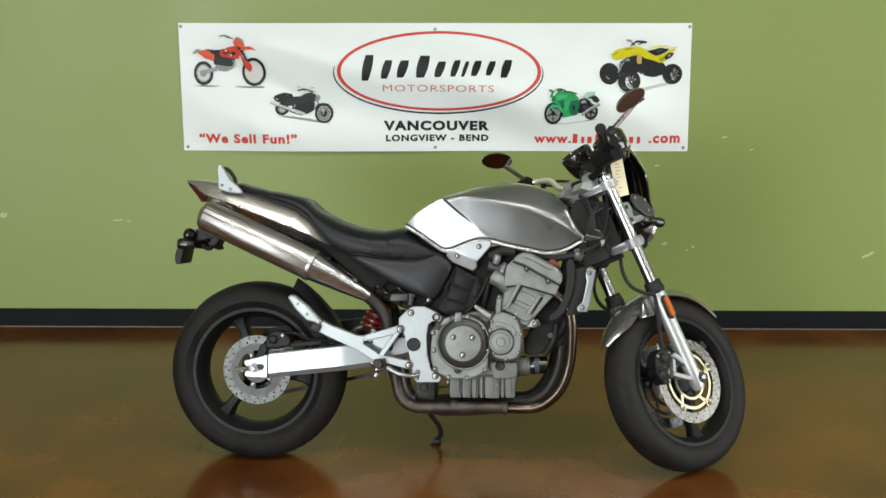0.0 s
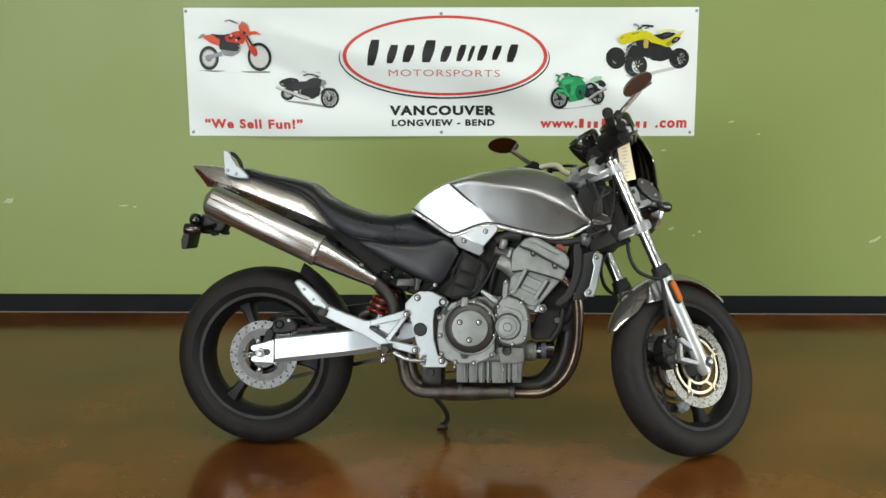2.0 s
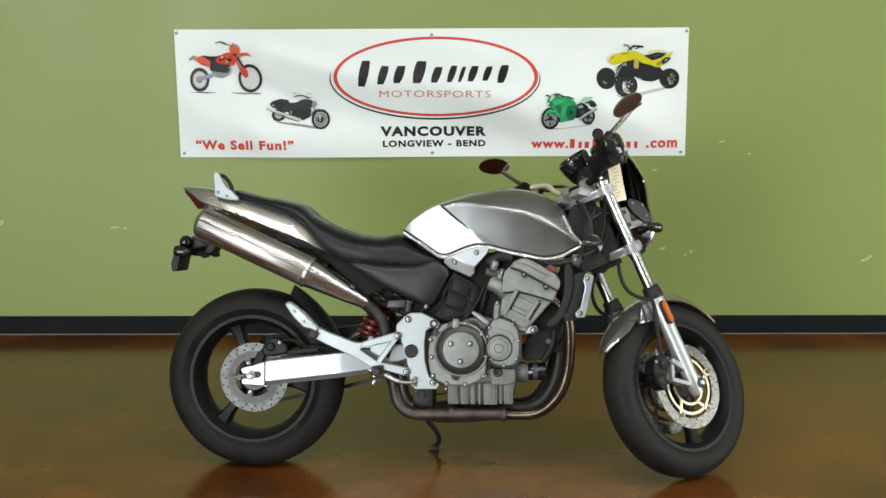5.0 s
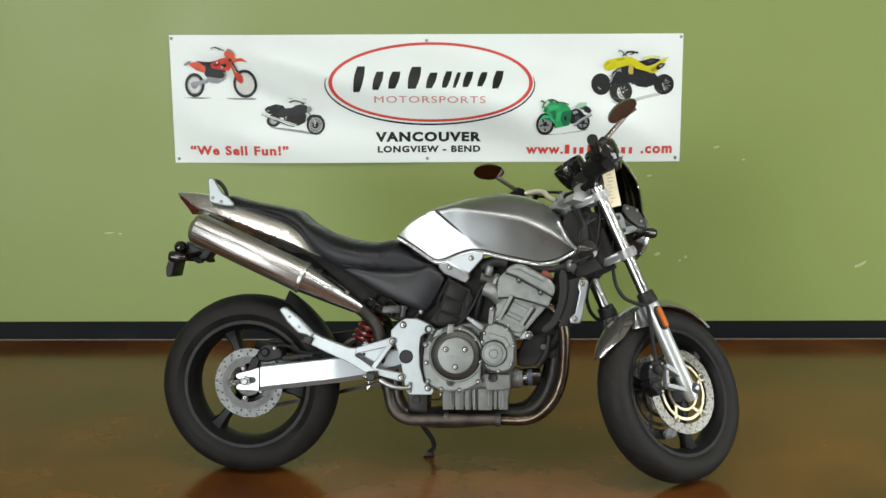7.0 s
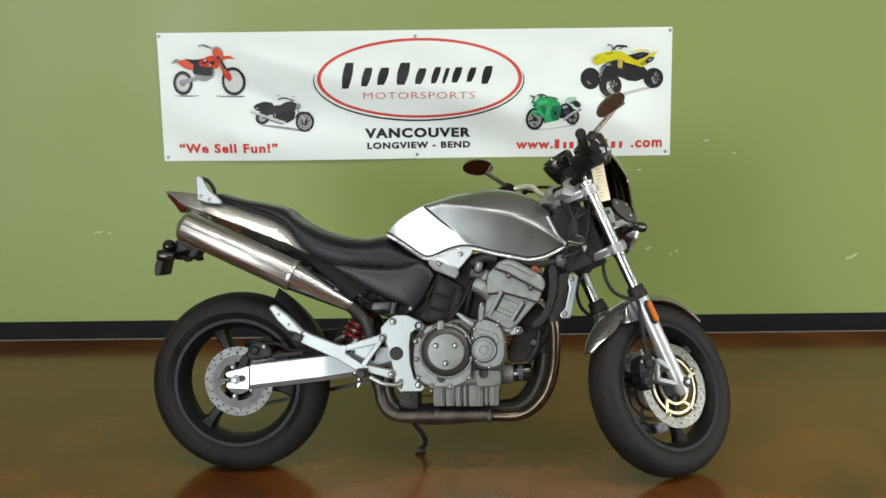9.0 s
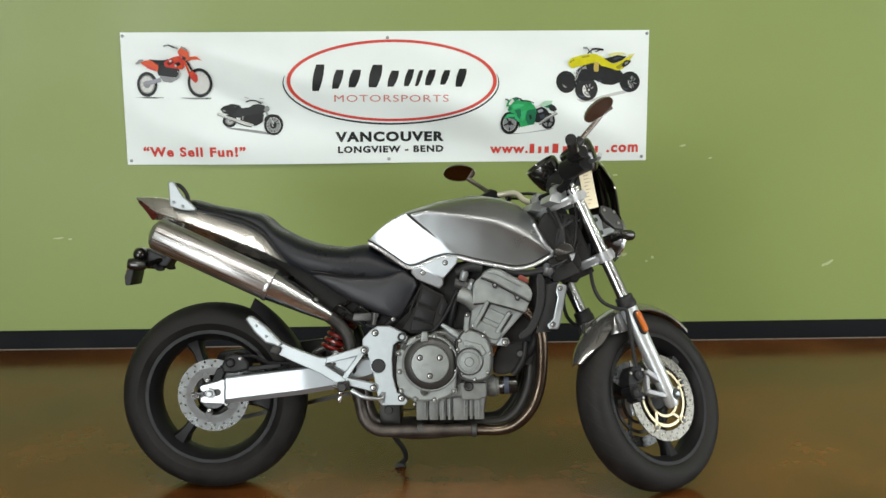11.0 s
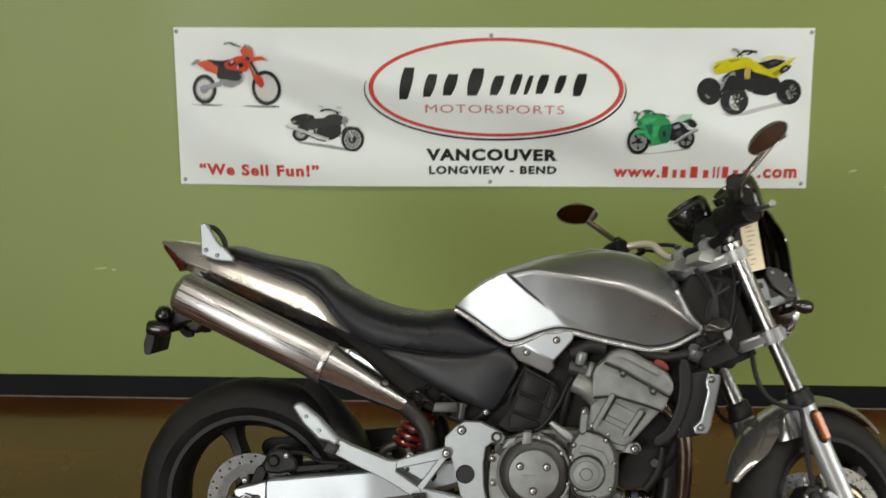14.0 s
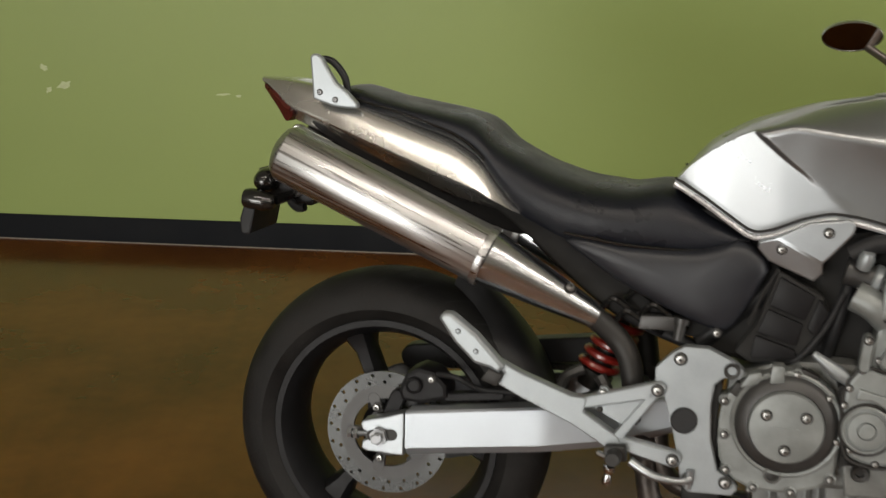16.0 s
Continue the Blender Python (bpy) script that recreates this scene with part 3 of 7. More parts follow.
# footpeg hanger
bm = bmesh.new()
prism(bm, [(0.243, 0.476), (0.258, 0.512), (0.300, 0.492), (0.392, 0.459), (0.420, 0.458), (0.415, 0.432), (0.478, 0.392), (0.486, 0.366), (0.466, 0.366), (0.394, 0.408), (0.30, 0.448)], -0.186, -0.160, 0.0026)
hanger = part("footpeg_hanger", bm, SILVER_PAINT, label="cast silver footpeg hanger")
for p, q, w0, w1 in (((0.405, 0.446), (0.541, 0.484), 0.020, 0.028), ((0.541, 0.484), (0.470, 0.384), 0.015, 0.018), ((0.470, 0.384), (0.572, 0.362), 0.024, 0.030)):
    bm = bmesh.new()
    slab(bm, p, q, w0, -0.184, -0.164, 0.003, w1)
    part("brace", bm, SILVER_PAINT, hanger)
bm = bmesh.new()
prism(bm, [(0.42, 0.447), (0.532, 0.479), (0.482, 0.412), (0.455, 0.425)], -0.174, -0.166, 0.001, 1)
part("web", bm, SILVER_PAINT, hanger)
bm = bmesh.new()
prism(bm, [(0.428, 0.452), (0.442, 0.480), (0.452, 0.480), (0.466, 0.462)], -0.178, -0.166, 0.002, 1)
part("lug", bm, SILVER_PAINT, hanger)
for at in ((0.541, -0.184, 0.484), (0.572, -0.184, 0.362)):
    bolt(at, hanger, 0.008)
bolt((0.447, -0.178, 0.470), hanger, 0.005)
bolt((0.442, -0.175, 0.437), hanger, 0.004, m=ENGINE_DARK, name="rivet")
bm = bmesh.new()
prism(bm, [(0.152, 0.583), (0.160, 0.593), (0.175, 0.593), (0.221, 0.559), (0.274, 0.504), (0.262, 0.490), (0.248, 0.499), (0.219, 0.505), (0.181, 0.541)], -0.200, -0.172, 0.007, 3)
part("passenger_peg", bm, SILVER_PAINT, hanger, "folded-up alloy passenger footpeg")
for at in ((0.189, -0.200, 0.562), (0.222, -0.200, 0.528)):
    bolt(at, hanger, 0.0035, m=ALLOY, name="rivet")
bm = bmesh.new()
prism(bm, [(0.232, 0.478), (0.246, 0.500), (0.272, 0.490), (0.262, 0.468)], -0.205, -0.150, 0.004)
part("peg_clevis", bm, ENGINE_DARK, hanger)
# rider peg and brake lever
bm = bmesh.new()
lathe(bm, [(0, -0.23), (0.012, -0.23), (0.014, -0.225), (0.015, -0.16), (0.02, -0.158), (0.02, -0.145), (0, -0.145)], (0.474, 0, 0.366), seg=14)
prism(bm, [(0.455, 0.352), (0.455, 0.380), (0.492, 0.384), (0.496, 0.356)], -0.205, -0.185, 0.004)
part("rider_peg", bm, ENGINE_DARK, hanger, "dark rubber rider footpeg")
bm = bmesh.new()
lathe(bm, [(0, 0), (0.006, 0), (0.009, 0.006), (0.006, 0.02), (0.010, 0.026), (0.010, 0.034), (0, 0.036)], (0.464, -0.222, 0.318), (0.15, 0, 1), 12)
tube(bm, [(0.444, -0.20, 0.366), (0.462, -0.205, 0.362), (0.476, -0.21, 0.376)], 0.006, 8, 3)
part("peg_feeler", bm, CHROME, hanger)
bm = bmesh.new()
tube(bm, [(0.50, -0.185, 0.352), (0.54, -0.190, 0.332), (0.585, -0.188, 0.326), (0.605, -0.18, 0.330)], [0.009, 0.008, 0.006, 0.008], 10, 5)
tube(bm, [(0.60, -0.178, 0.312), (0.603, -0.178, 0.345)], 0.007, 8, 0)
part("brake_pedal", bm, ALLOY, hanger, "polished alloy rear brake pedal")

# pivot plate
bm = bmesh.new()
prism(bm, [(0.534, 0.520), (0.560, 0.548), (0.582, 0.562), (0.622, 0.562), (0.668, 0.541), (0.683, 0.527), (0.676, 0.512), (0.650, 0.512), (0.636, 0.500), (0.631, 0.46), (0.634, 0.40), (0.648, 0.346), (0.672, 0.334),
           (0.684, 0.318), (0.674, 0.304), (0.600, 0.302), (0.586, 0.316), (0.580, 0.36), (0.566, 0.42), (0.548, 0.480), (0.534, 0.490)], -0.172, -0.148, 0.0026)
plate = part("pivot_plate", bm, SILVER_PAINT, label="silver cast frame plate round the swingarm pivot")
for x, z in ((0.576, 0.540), (0.663, 0.327)):
    bolt((x, -0.172, z), plate, 0.0085, name="bolt")
bolt((0.598, -0.172, 0.331), plate, 0.006, name="bolt")
bm = bmesh.new()
lathe(bm, [(0, -0.008), (0.020, -0.008), (0.023, -0.005), (0.023, 0.01), (0, 0.01)], (0.587, -0.172, 0.432), seg=26)
part("pivot_cap", bm, PLASTIC, plate, "round black rubber pivot cap")
bm = bmesh.new()
lathe(bm, [(0, 0.012), (0.007, 0.012), (0.008, -0.003), (0.014, -0.004), (0.014, 0.008), (0, 0.014)], (0.663, -0.173, 0.527), seg=16)
part("bush", bm, ENGINE_DARK, plate)

# rear shock with its red spring
bm = bmesh.new()
top, low = Vector((0.480, -0.020, 0.600)), Vector((0.395, -0.03, 0.435))
helix = []
for k in range(73):
    f = k / 72
    a = 2 * math.pi * 6 * f
    c = low.lerp(top, 0.18 + 0.72 * f)
    d = (top - low).normalized()
    s = d.orthogonal().normalized()
    helix.append(c + (s * math.cos(a) + d.cross(s) * math.sin(a)) * 0.034)
tube(bm, helix, 0.0075, 8, 0)
shock = part("shock_absorber", bm, SPRING_RED, label="rear shock absorber with red coil spring")
bm = bmesh.new()
lathe(bm, [(0, 0), (0.02, 0), (0.025, 0.01), (0.036, 0.03), (0.036, 0.036), (0.022, 0.04), (0.022, 0.11), (0.012, 0.115), (0.012, 0.16), (0.034, 0.165), (0.034, 0.175), (0.02, 0.19), (0, 0.19)], low, top - low, 20)
part("damper", bm, ENGINE_DARK, shock)
bm = bmesh.new()
tube(bm, [(0.350, -0.07, 0.425), (0.365, -0.075, 0.462), (0.395, -0.07, 0.478)], 0.011, 8)
tube(bm, [(0.425, -0.08, 0.47), (0.44, -0.085, 0.445), (0.43, -0.08, 0.425)], 0.012, 8)
part("linkage", bm, DARK_GREY, shock)
bm = bmesh.new()
prism(bm, [(0.495, 0.575), (0.500, 0.600), (0.560, 0.603), (0.560, 0.577)], -0.130, -0.09, 0.004)
lathe(bm, [(0, 0), (0.010, 0), (0.010, 0.03), (0.014, 0.03), (0.014, 0.04), (0, 0.04)], (0.566, -0.13, 0.563), (0.15, 0, 1), 12)
part("brake_reservoir", bm, DARK_GREY, label="grey plastic reservoir bracket")

# subframe tubes and dark clutter under the seat
for y in (-0.085, 0.085):
    for pts, r in (([(0.62, y, 0.56), (0.54, y, 0.66), (0.36, y, 0.735), (0.12, y * 0.95, 0.845), (-0.10, y * 0.7, 0.93)], 0.014), ([(0.60, y, 0.54), (0.45, y, 0.60), (0.30, y, 0.72)], 0.011),
                   ([(0.60, y, 0.55), (0.72, y, 0.66), (0.92, y * 0.8, 0.78), (1.13, y * 0.3, 0.84)], 0.02)):
        bm = bmesh.new()
        tube(bm, pts, r, 10)
        part("frame_tube", bm, PLASTIC)
# black panel added to close the view through below the seat
bm = bmesh.new()
prism(bm, rounded([(0.20, 0.79), (0.30, 0.715), (0.43, 0.60), (0.52, 0.565), (0.64, 0.56), (0.60, 0.68), (0.40, 0.77), (0.27, 0.80)], 2), -0.100, 0.100, 0.012)
part("inner_filler", bm, FLAT_BLACK, label="black panel added to fill the gap under the seat")
bm = bmesh.new()
prism(bm, rounded([(0.28, 0.77), (0.34, 0.70), (0.50, 0.60), (0.64, 0.56), (0.66, 0.70), (0.50, 0.74)], 2), -0.085, 0.085, 0.01)
prism(bm, rounded([(-0.16, 0.93), (-0.10, 0.87), (0.10, 0.78), (0.30, 0.70), (0.30, 0.78), (0.1, 0.87)], 2), -0.075, 0.075, 0.01)
part("battery_box", bm, PLASTIC, label="black plastic under-seat tray")
for k, (x, z) in enumerate(((0.43, 0.605), (0.47, 0.625), (0.50, 0.60), (0.455, 0.585))):
    bm = bmesh.new()
    tube(bm, [(x, -0.108, z), (x + 0.02, -0.122, z + 0.02), (x + 0.045, -0.118, z + 0.005), (x + 0.08, -0.10, z - 0.02)], 0.006, 7)
    part("wire", bm, GLOSS_BLACK)


# seat
SEAT_TOP = ((-0.085, 0.972), (-0.06, 0.979), (0.01, 0.958), (0.122, 0.940), (0.180, 0.928), (0.20, 0.915), (0.230, 0.886), (0.309, 0.847), (0.383, 0.825), (0.464, 0.817), (0.52, 0.828), (0.545, 0.826), (0.60, 0.795), (0.675, 0.748))
SEAT_LOW = ((-0.085, 0.955), (-0.044, 0.940), (0.05, 0.920), (0.144, 0.893), (0.200, 0.860), (0.235, 0.810), (0.274, 0.765), (0.354, 0.728), (0.473, 0.711), (0.580, 0.706), (0.63, 0.715), (0.675, 0.738))
SEAT_HALF = ((-0.085, 0.06), (-0.04, 0.085), (0.1, 0.112), (0.2, 0.122), (0.3, 0.135), (0.42, 0.142), (0.52, 0.132), (0.6, 0.125), (0.675, 0.115))


def shell(bm, stations, top, low, half, n=2.6, per=13, under=0.9, mid=0.35):
    rings = []
    for x in stations:
        zt, zb, w = smooth_along(top, x), smooth_along(low, x), smooth_along(half, x)
        zm = zb + (zt - zb) * mid
        right = []
        for k in range(per):
            a = math.pi / 2 * k / (per - 1)
            right.append((x, -w * math.sin(a) ** (2 / n), zm + (zt - zm) * max(math.cos(a), 0) ** (2 / n)))
        right.append((x, -w * (1 + under) / 2, zb + (zm - zb) * 0.25))
        right.append((x, -w * under, zb))
        left = [(x, -y, z) for x, y, z in right[::-1]]
        rings.append(right + left[:-1])
    loft(bm, rings)


bm = bmesh.new()
shell(bm, np.linspace(-0.085, 0.675, 52), SEAT_TOP, SEAT_LOW, SEAT_HALF, 2.7)
seat = part("seat", bm, VINYL_SEAT, label="stepped black vinyl dual seat")
for s in (-1, 1):
    for x0, x1 in ((-0.05, 0.21), (0.36, 0.66)):
        bm = bmesh.new()
        tube(bm, [(x, s * (along(SEAT_HALF, x) * 0.985 + 0.003), along(SEAT_LOW, x) + 0.013) for x in np.linspace(x0, x1, 10)], 0.0025, 6, 2)
        part("piping", bm, GLOSS_BLACK, seat)

# tail cowl
COWL_TOP = ((-0.258, 0.986), (-0.20, 0.986), (-0.15, 0.981), (-0.10, 0.968), (-0.04, 0.952), (0.05, 0.928), (0.144, 0.900), (0.205, 0.866), (0.245, 0.812), (0.278, 0.770))
COWL_LOW = ((-0.258, 0.978), (-0.22, 0.950), (-0.186, 0.912), (-0.10, 0.882), (0.037, 0.829), (0.146, 0.787), (0.22, 0.768), (0.278, 0.762))
COWL_HALF = ((-0.258, 0.022), (-0.22, 0.05), (-0.17, 0.078), (-0.08, 0.098), (0.05, 0.118), (0.15, 0.130), (0.22, 0.134), (0.278, 0.128))
rings = []
for x in np.linspace(-0.258, 0.278, 40):
    zt, zb, w = smooth_along(COWL_TOP, x), smooth_along(COWL_LOW, x), smooth_along(COWL_HALF, x)
    h = zt - zb
    right = [(x, -w * p, zt - q * h) for p, q in ((0, 0), (0.40, 0.01), (0.62, 0.035), (0.74, 0.09), (0.84, 0.24), (0.92, 0.42), (0.975, 0.58), (1.0, 0.665), (0.985, 0.71), (0.90, 0.77), (0.80, 0.88), (0.70, 1.0))]
    left = [(a, -b, c) for a, b, c in right[::-1]]
    rings.append(right + left[:-1])
bm = bmesh.new()
loft(bm, rings)
cowl = part("tail_cowl", bm, COWL_GREY, label="warm grey metallic tail cowl")
bm = bmesh.new()
rings = []
for k in range(13):
    x = -0.250 + 0.076 * k / 12
    lo = along(((-0.250, 0.966), (-0.215, 0.934), (-0.190, 0.904), (-0.174, 0.918)), x)
    hi = along(((-0.250, 0.973), (-0.185, 0.944), (-0.174, 0.926)), x)
    w = along(COWL_HALF, x) + 0.0035
    rings.append([(x, -w * 0.86, hi), (x, -w, (hi + lo) / 2 + 0.004), (x, -w * 0.96, lo), (x, w * 0.96, lo), (x, w, (hi + lo) / 2 + 0.004), (x, w * 0.86, hi)])
loft(bm, rings)
part("tail_light", bm, RED_LENS, cowl, "dark red tail light lens")


# grab rail: a cast fin with a dark grip strip behind its edge
def rail_plate(bm):
    prism(bm, [(-0.122, 0.953), (-0.124, 0.985), (-0.128, 1.030), (-0.122, 1.036), (-0.113, 1.035), (-0.104, 1.028), (-0.092, 1.007), (-0.076, 0.983), (-0.058, 0.970), (-0.034, 0.947), (-0.036, 0.938), (-0.060, 0.938), (-0.086, 0.941)], -0.106, -0.090, 0.004)


bm = bmesh.new()
rail_plate(bm)
rail = part("grab_rail", bm, SILVER_PAINT, label="cast aluminium passenger grab rail")
bm = bmesh.new()
tube(bm, [(-0.118, -0.092, 1.024), (-0.106, -0.082, 1.026), (-0.093, -0.076, 1.020), (-0.080, -0.072, 1.005), (-0.071, -0.070, 0.988), (-0.066, -0.070, 0.964)], [0.005, 0.006, 0.007, 0.007, 0.007, 0.006], 10)
part("grip_strip", bm, PLASTIC, rail, "black rubber grip loop")
for x, z in ((-0.108, 0.966), (-0.078, 0.953)):
    bolt((x, -0.106, z), rail, 0.004, m=CLAMP_GREY, name="rivet")


# black panel under the tail; the pale slab at its rear imitates a reflection
bm = bmesh.new()
prism(bm, [(-0.150, 0.905), (-0.165, 0.872), (-0.10, 0.820), (0.06, 0.735), (0.16, 0.70), (0.20, 0.78), (0.0, 0.885)], -0.055, 0.055, 0.008)
under_tail = part("under_tail", bm, PLASTIC, label="black plastic panel under the tail")
bm = bmesh.new()
slab(bm, (-0.166, 0.892), (-0.104, 0.866), 0.020, -0.078, -0.054, 0.004)
part("reflection_slab", bm, COWL_GREY, under_tail, "pale slab imitating a reflection above the muffler")


# mufflers, one each side
def muffler(s):
    a, b, c = Vector((-0.143, s * 0.180, 0.861)), Vector((0.226, s * 0.168, 0.695)), Vector((0.420, s * 0.120, 0.590))
    d = b - a
    ln = d.length
    bm = bmesh.new()
    lathe(bm, [(0.0525, 0.0), (0.0535, 0.002), (0.0535, ln - 0.006), (0.050, ln), (0.046, ln)], a, d, 40)
    body = part("muffler", bm, STEEL, label="brushed stainless steel upswept muffler")
    bm = bmesh.new()
    lathe(bm, [(0.021, -0.016), (0.032, -0.0165), (0.042, -0.012), (0.0500, -0.003), (0.0520, 0.001), (0.0500, 0.004)], a, d, 36)
    part("end_cap", bm, STEEL, body, "rolled steel end cap")
    bm = bmesh.new()
    lathe(bm, [(0.0, 0.012), (0.018, 0.012), (0.019, -0.019), (0.022, -0.020), (0.023, -0.015)], a, d, 28)
    part("outlet", bm, ENGINE_DARK, body, "sooty outlet ring")
    bm = bmesh.new()
    lathe(bm, [(0.0515, -0.007), (0.0550, -0.007), (0.0560, -0.004), (0.0560, 0.004), (0.0550, 0.007), (0.0515, 0.007)], b, d, 40)
    part("clamp_ring", bm, STEEL, body)
    e = c - b
    bm = bmesh.new()
    lathe(bm, [(0.050, 0.0), (0.050, 0.012), (0.047, 0.035), (0.034, e.length * 0.62), (0.022, e.length), (0.018, e.length)], b, e, 36)
    part("taper", bm, STEEL_CONE, body)
    bolt(b + e * 0.72 + Vector((0.012, s * 0.021, 0.026)), body, 0.0075, (0.38, s * 0.6, 0.8))
    bm = bmesh.new()
    tube(bm, [c - e * 0.06, (0.455, s * 0.112, 0.555), (0.482, s * 0.115, 0.515), (0.494, s * 0.115, 0.45), (0.505, s * 0.10, 0.36), (0.515, s * 0.09, 0.31)], 0.021, 14)
    part("link_pipe", bm, ENGINE_DARK, body, "sooty black link pipe")


muffler(-1)
muffler(1)

# plate holder and rear signals
bm = bmesh.new()
prism(bm, [(-0.268, 0.766), (-0.284, 0.716), (-0.282, 0.688), (-0.274, 0.684), (-0.262, 0.687), (-0.246, 0.762)], -0.078, 0.055, 0.004)
prism(bm, [(-0.259, 0.812), (-0.206, 0.806), (-0.158, 0.782), (-0.12, 0.83), (-0.12, 0.79), (-0.150, 0.742), (-0.206, 0.748), (-0.262, 0.760)], -0.045, 0.045, 0.006)
holder = part("plate_holder", bm, PLASTIC, label="black plastic number plate bracket")
bm = bmesh.new()
lathe(bm, [(0, -0.086), (0.010, -0.084), (0.019, -0.076), (0.024, -0.060), (0.0245, -0.03), (0, -0.03)], (-0.236, 0, 0.790), (0, 1, 0), 20)
part("plate_lamp", bm, GLOSS_BLACK, holder, "gloss black plate lamp")
bm = bmesh.new()
prism(bm, rounded([(-0.276, 0.742), (-0.271, 0.764), (-0.262, 0.766), (-0.264, 0.738)], 1), -0.084, -0.040, 0.004)
part("reflector", bm, AMBER, holder, "small amber side reflector")
for s in (-1, 1):
    bm = bmesh.new()
    tube(bm, [(-0.16, s * 0.03, 0.775), (-0.185, s * 0.055, 0.764), (-0.205, s * 0.085, 0.757)], 0.010, 8)
    lathe(bm, [(0, -0.034), (0.012, -0.030), (0.019, -0.012), (0.021, 0.018), (0.017, 0.030), (0, 0.034)], (-0.236, s * 0.092, 0.756), (-1, 0, 0.12), 16)
    signal = part("rear_signal", bm, GLOSS_BLACK, label="small black rear turn signal")
    bm = bmesh.new()
    tube(bm, [(-0.185, s * 0.06, 0.752), (-0.168, s * 0.070, 0.742), (-0.150, s * 0.075, 0.745)], 0.008, 8)
    part("stalk", bm, PLASTIC, signal)


# ---- tank ----
TANK_TOP = ((0.545, 0.836), (0.56, 0.858), (0.594, 0.898), (0.63, 0.920), (0.673, 0.941), (0.773, 0.973), (0.872, 0.990), (0.93, 0.992), (0.985, 0.984), (1.04, 0.965), (1.09, 0.925), (1.125, 0.880), (1.152, 0.822))
TANK_LOW = ((0.545, 0.832), (0.60, 0.800), (0.68, 0.746), (0.71, 0.752), (0.76, 0.775), (0.805, 0.788), (0.85, 0.784), (0.902, 0.771), (1.028, 0.747), (1.06, 0.750), (1.094, 0.759), (1.152, 0.792))
TANK_HALF = np.polyfit((0.545, 0.60, 0.66, 0.72, 0.78, 0.84, 0.90, 1.0, 1.08, 1.152), (0.112, 0.137, 0.150, 0.1555, 0.157, 0.156, 0.153, 0.141, 0.122, 0.092), 5)
CREST = ((0.545, 0.845), (0.60, 0.892), (0.66, 0.925), (0.74, 0.944), (0.78, 0.937), (0.877, 0.922), (0.973, 0.904), (1.069, 0.860), (1.108, 0.836), (1.137, 0.812), (1.152, 0.805))


KNEE = ((0.545, 1.05), (0.681, 0.931), (0.725, 0.893), (0.777, 0.854), (0.828, 0.826), (0.868, 0.805), (0.905, 0.770), (1.152, 0.60))


def knee(x, y, z, side):
    """Half width inside the flat knee recess, below its slanting crease."""
    d = (smooth_along(KNEE, x) - z) * 0.78
    if d <= 0 or y < 0.05:
        return y
    flat = 0.1335 + 0.055 * (x - 0.690) + 0.03 * (z - 0.925) - 1.3 * max(0, 0.64 - x) ** 2 - 5.0 * max(0, smooth_along(TANK_LOW, x) + 0.024 - z) ** 2
    g = min(max((x - 0.785) / 0.13, 0), 1) if side else 1
    flat += (min(flat, y) - flat) * g * g * (3 - 2 * g)
    soft = 0.007 + 0.20 * max(0, x - 0.755)
    f = min(d / soft, 1)
    return y + (flat - y) * f * f * (3 - 2 * f)


rings = []
xs = list(np.linspace(0.545, 1.152, 241))
for x in xs:
    zt, zb, w = smooth_along(TANK_TOP, x), smooth_along(TANK_LOW, x), float(np.polyval(TANK_HALF, x))
    h = zt - zb
    zr = min(smooth_along(CREST, x), zt - 0.002)
    right = []
    for k in range(12):
        g = 1 - (1 - k / 11) ** 1.8
        right.append((x, -w * 0.95 * g ** 0.92, zt - (zt - zr) * (0.55 * g ** 3 + 0.45 * g ** 2)))
    for k in range(1, 72):
        f = k / 71
        z = zr + (zb - zr) * f
        y = w * (0.95 - 0.21 * f + 0.135 * f * f)
        right.append((x, -y, z))
    # round the crest over about a centimetre
    p, q, r = right[8], right[11], right[16]
    for k in range(9, 16):
        f = (k - 8) / 8
        right[k] = (x,) + tuple(p[i] * (1 - f) ** 2 + 2 * q[i] * f * (1 - f) + r[i] * f * f for i in (1, 2))
    right = [(a, -knee(a, -b, c, k > 11), c) for k, (a, b, c) in enumerate(right)]
    left = [(a, -b, c) for a, b, c in right[::-1]]
    rings.append(right + left[:-1])
bm = bmesh.new()
loft(bm, rings)
tank = part("fuel_tank", bm, TANK_GREY, label="asphalt grey metallic fuel tank with knee recesses")
bm = bmesh.new()
edge = [rings[i][82] for i in range(0, len(rings), 5)]
tube(bm, [Vector(p) + Vector((0, -0.001, 0.002)) for p in edge] + [Vector(rings[-1][45]) + Vector((0.002, -0.002, 0)), Vector(rings[-1][16]) + Vector((0.002, -0.002, 0))] + [Vector(rings[240 - 4 * m][11 - m]) + Vector((0.002, -0.001, 0.002)) for m in range(7)], 0.0055, 8, 1)
line = []
for ring in rings[::5]:
    low = ring[82][2] + 0.0125
    a, b = next(((ring[k + 1], ring[k]) for k in range(81, 11, -1) if ring[k][2] >= low), (ring[82], ring[81]))
    f = min(max((low - a[2]) / max(b[2] - a[2], 1e-6), 0), 1)
    line.append((a[0], a[1] + (b[1] - a[1]) * f, low))
for sgn in (1, -1):
    groove = bmesh.new()
    tube(groove, [(x, sgn * y, z) for x, y, z in line], 0.0026, 6, 1)
    part("trim_groove", groove, FLAT_BLACK, tank)
part("edge_trim", bm, TANK_SILVER, tank, "pale silver lower edge of the tank")
bm = bmesh.new()
tube(bm, [Vector((p[0], -p[1], p[2])) + Vector((0, 0.001, 0.002)) for p in edge], 0.0055, 8, 1)
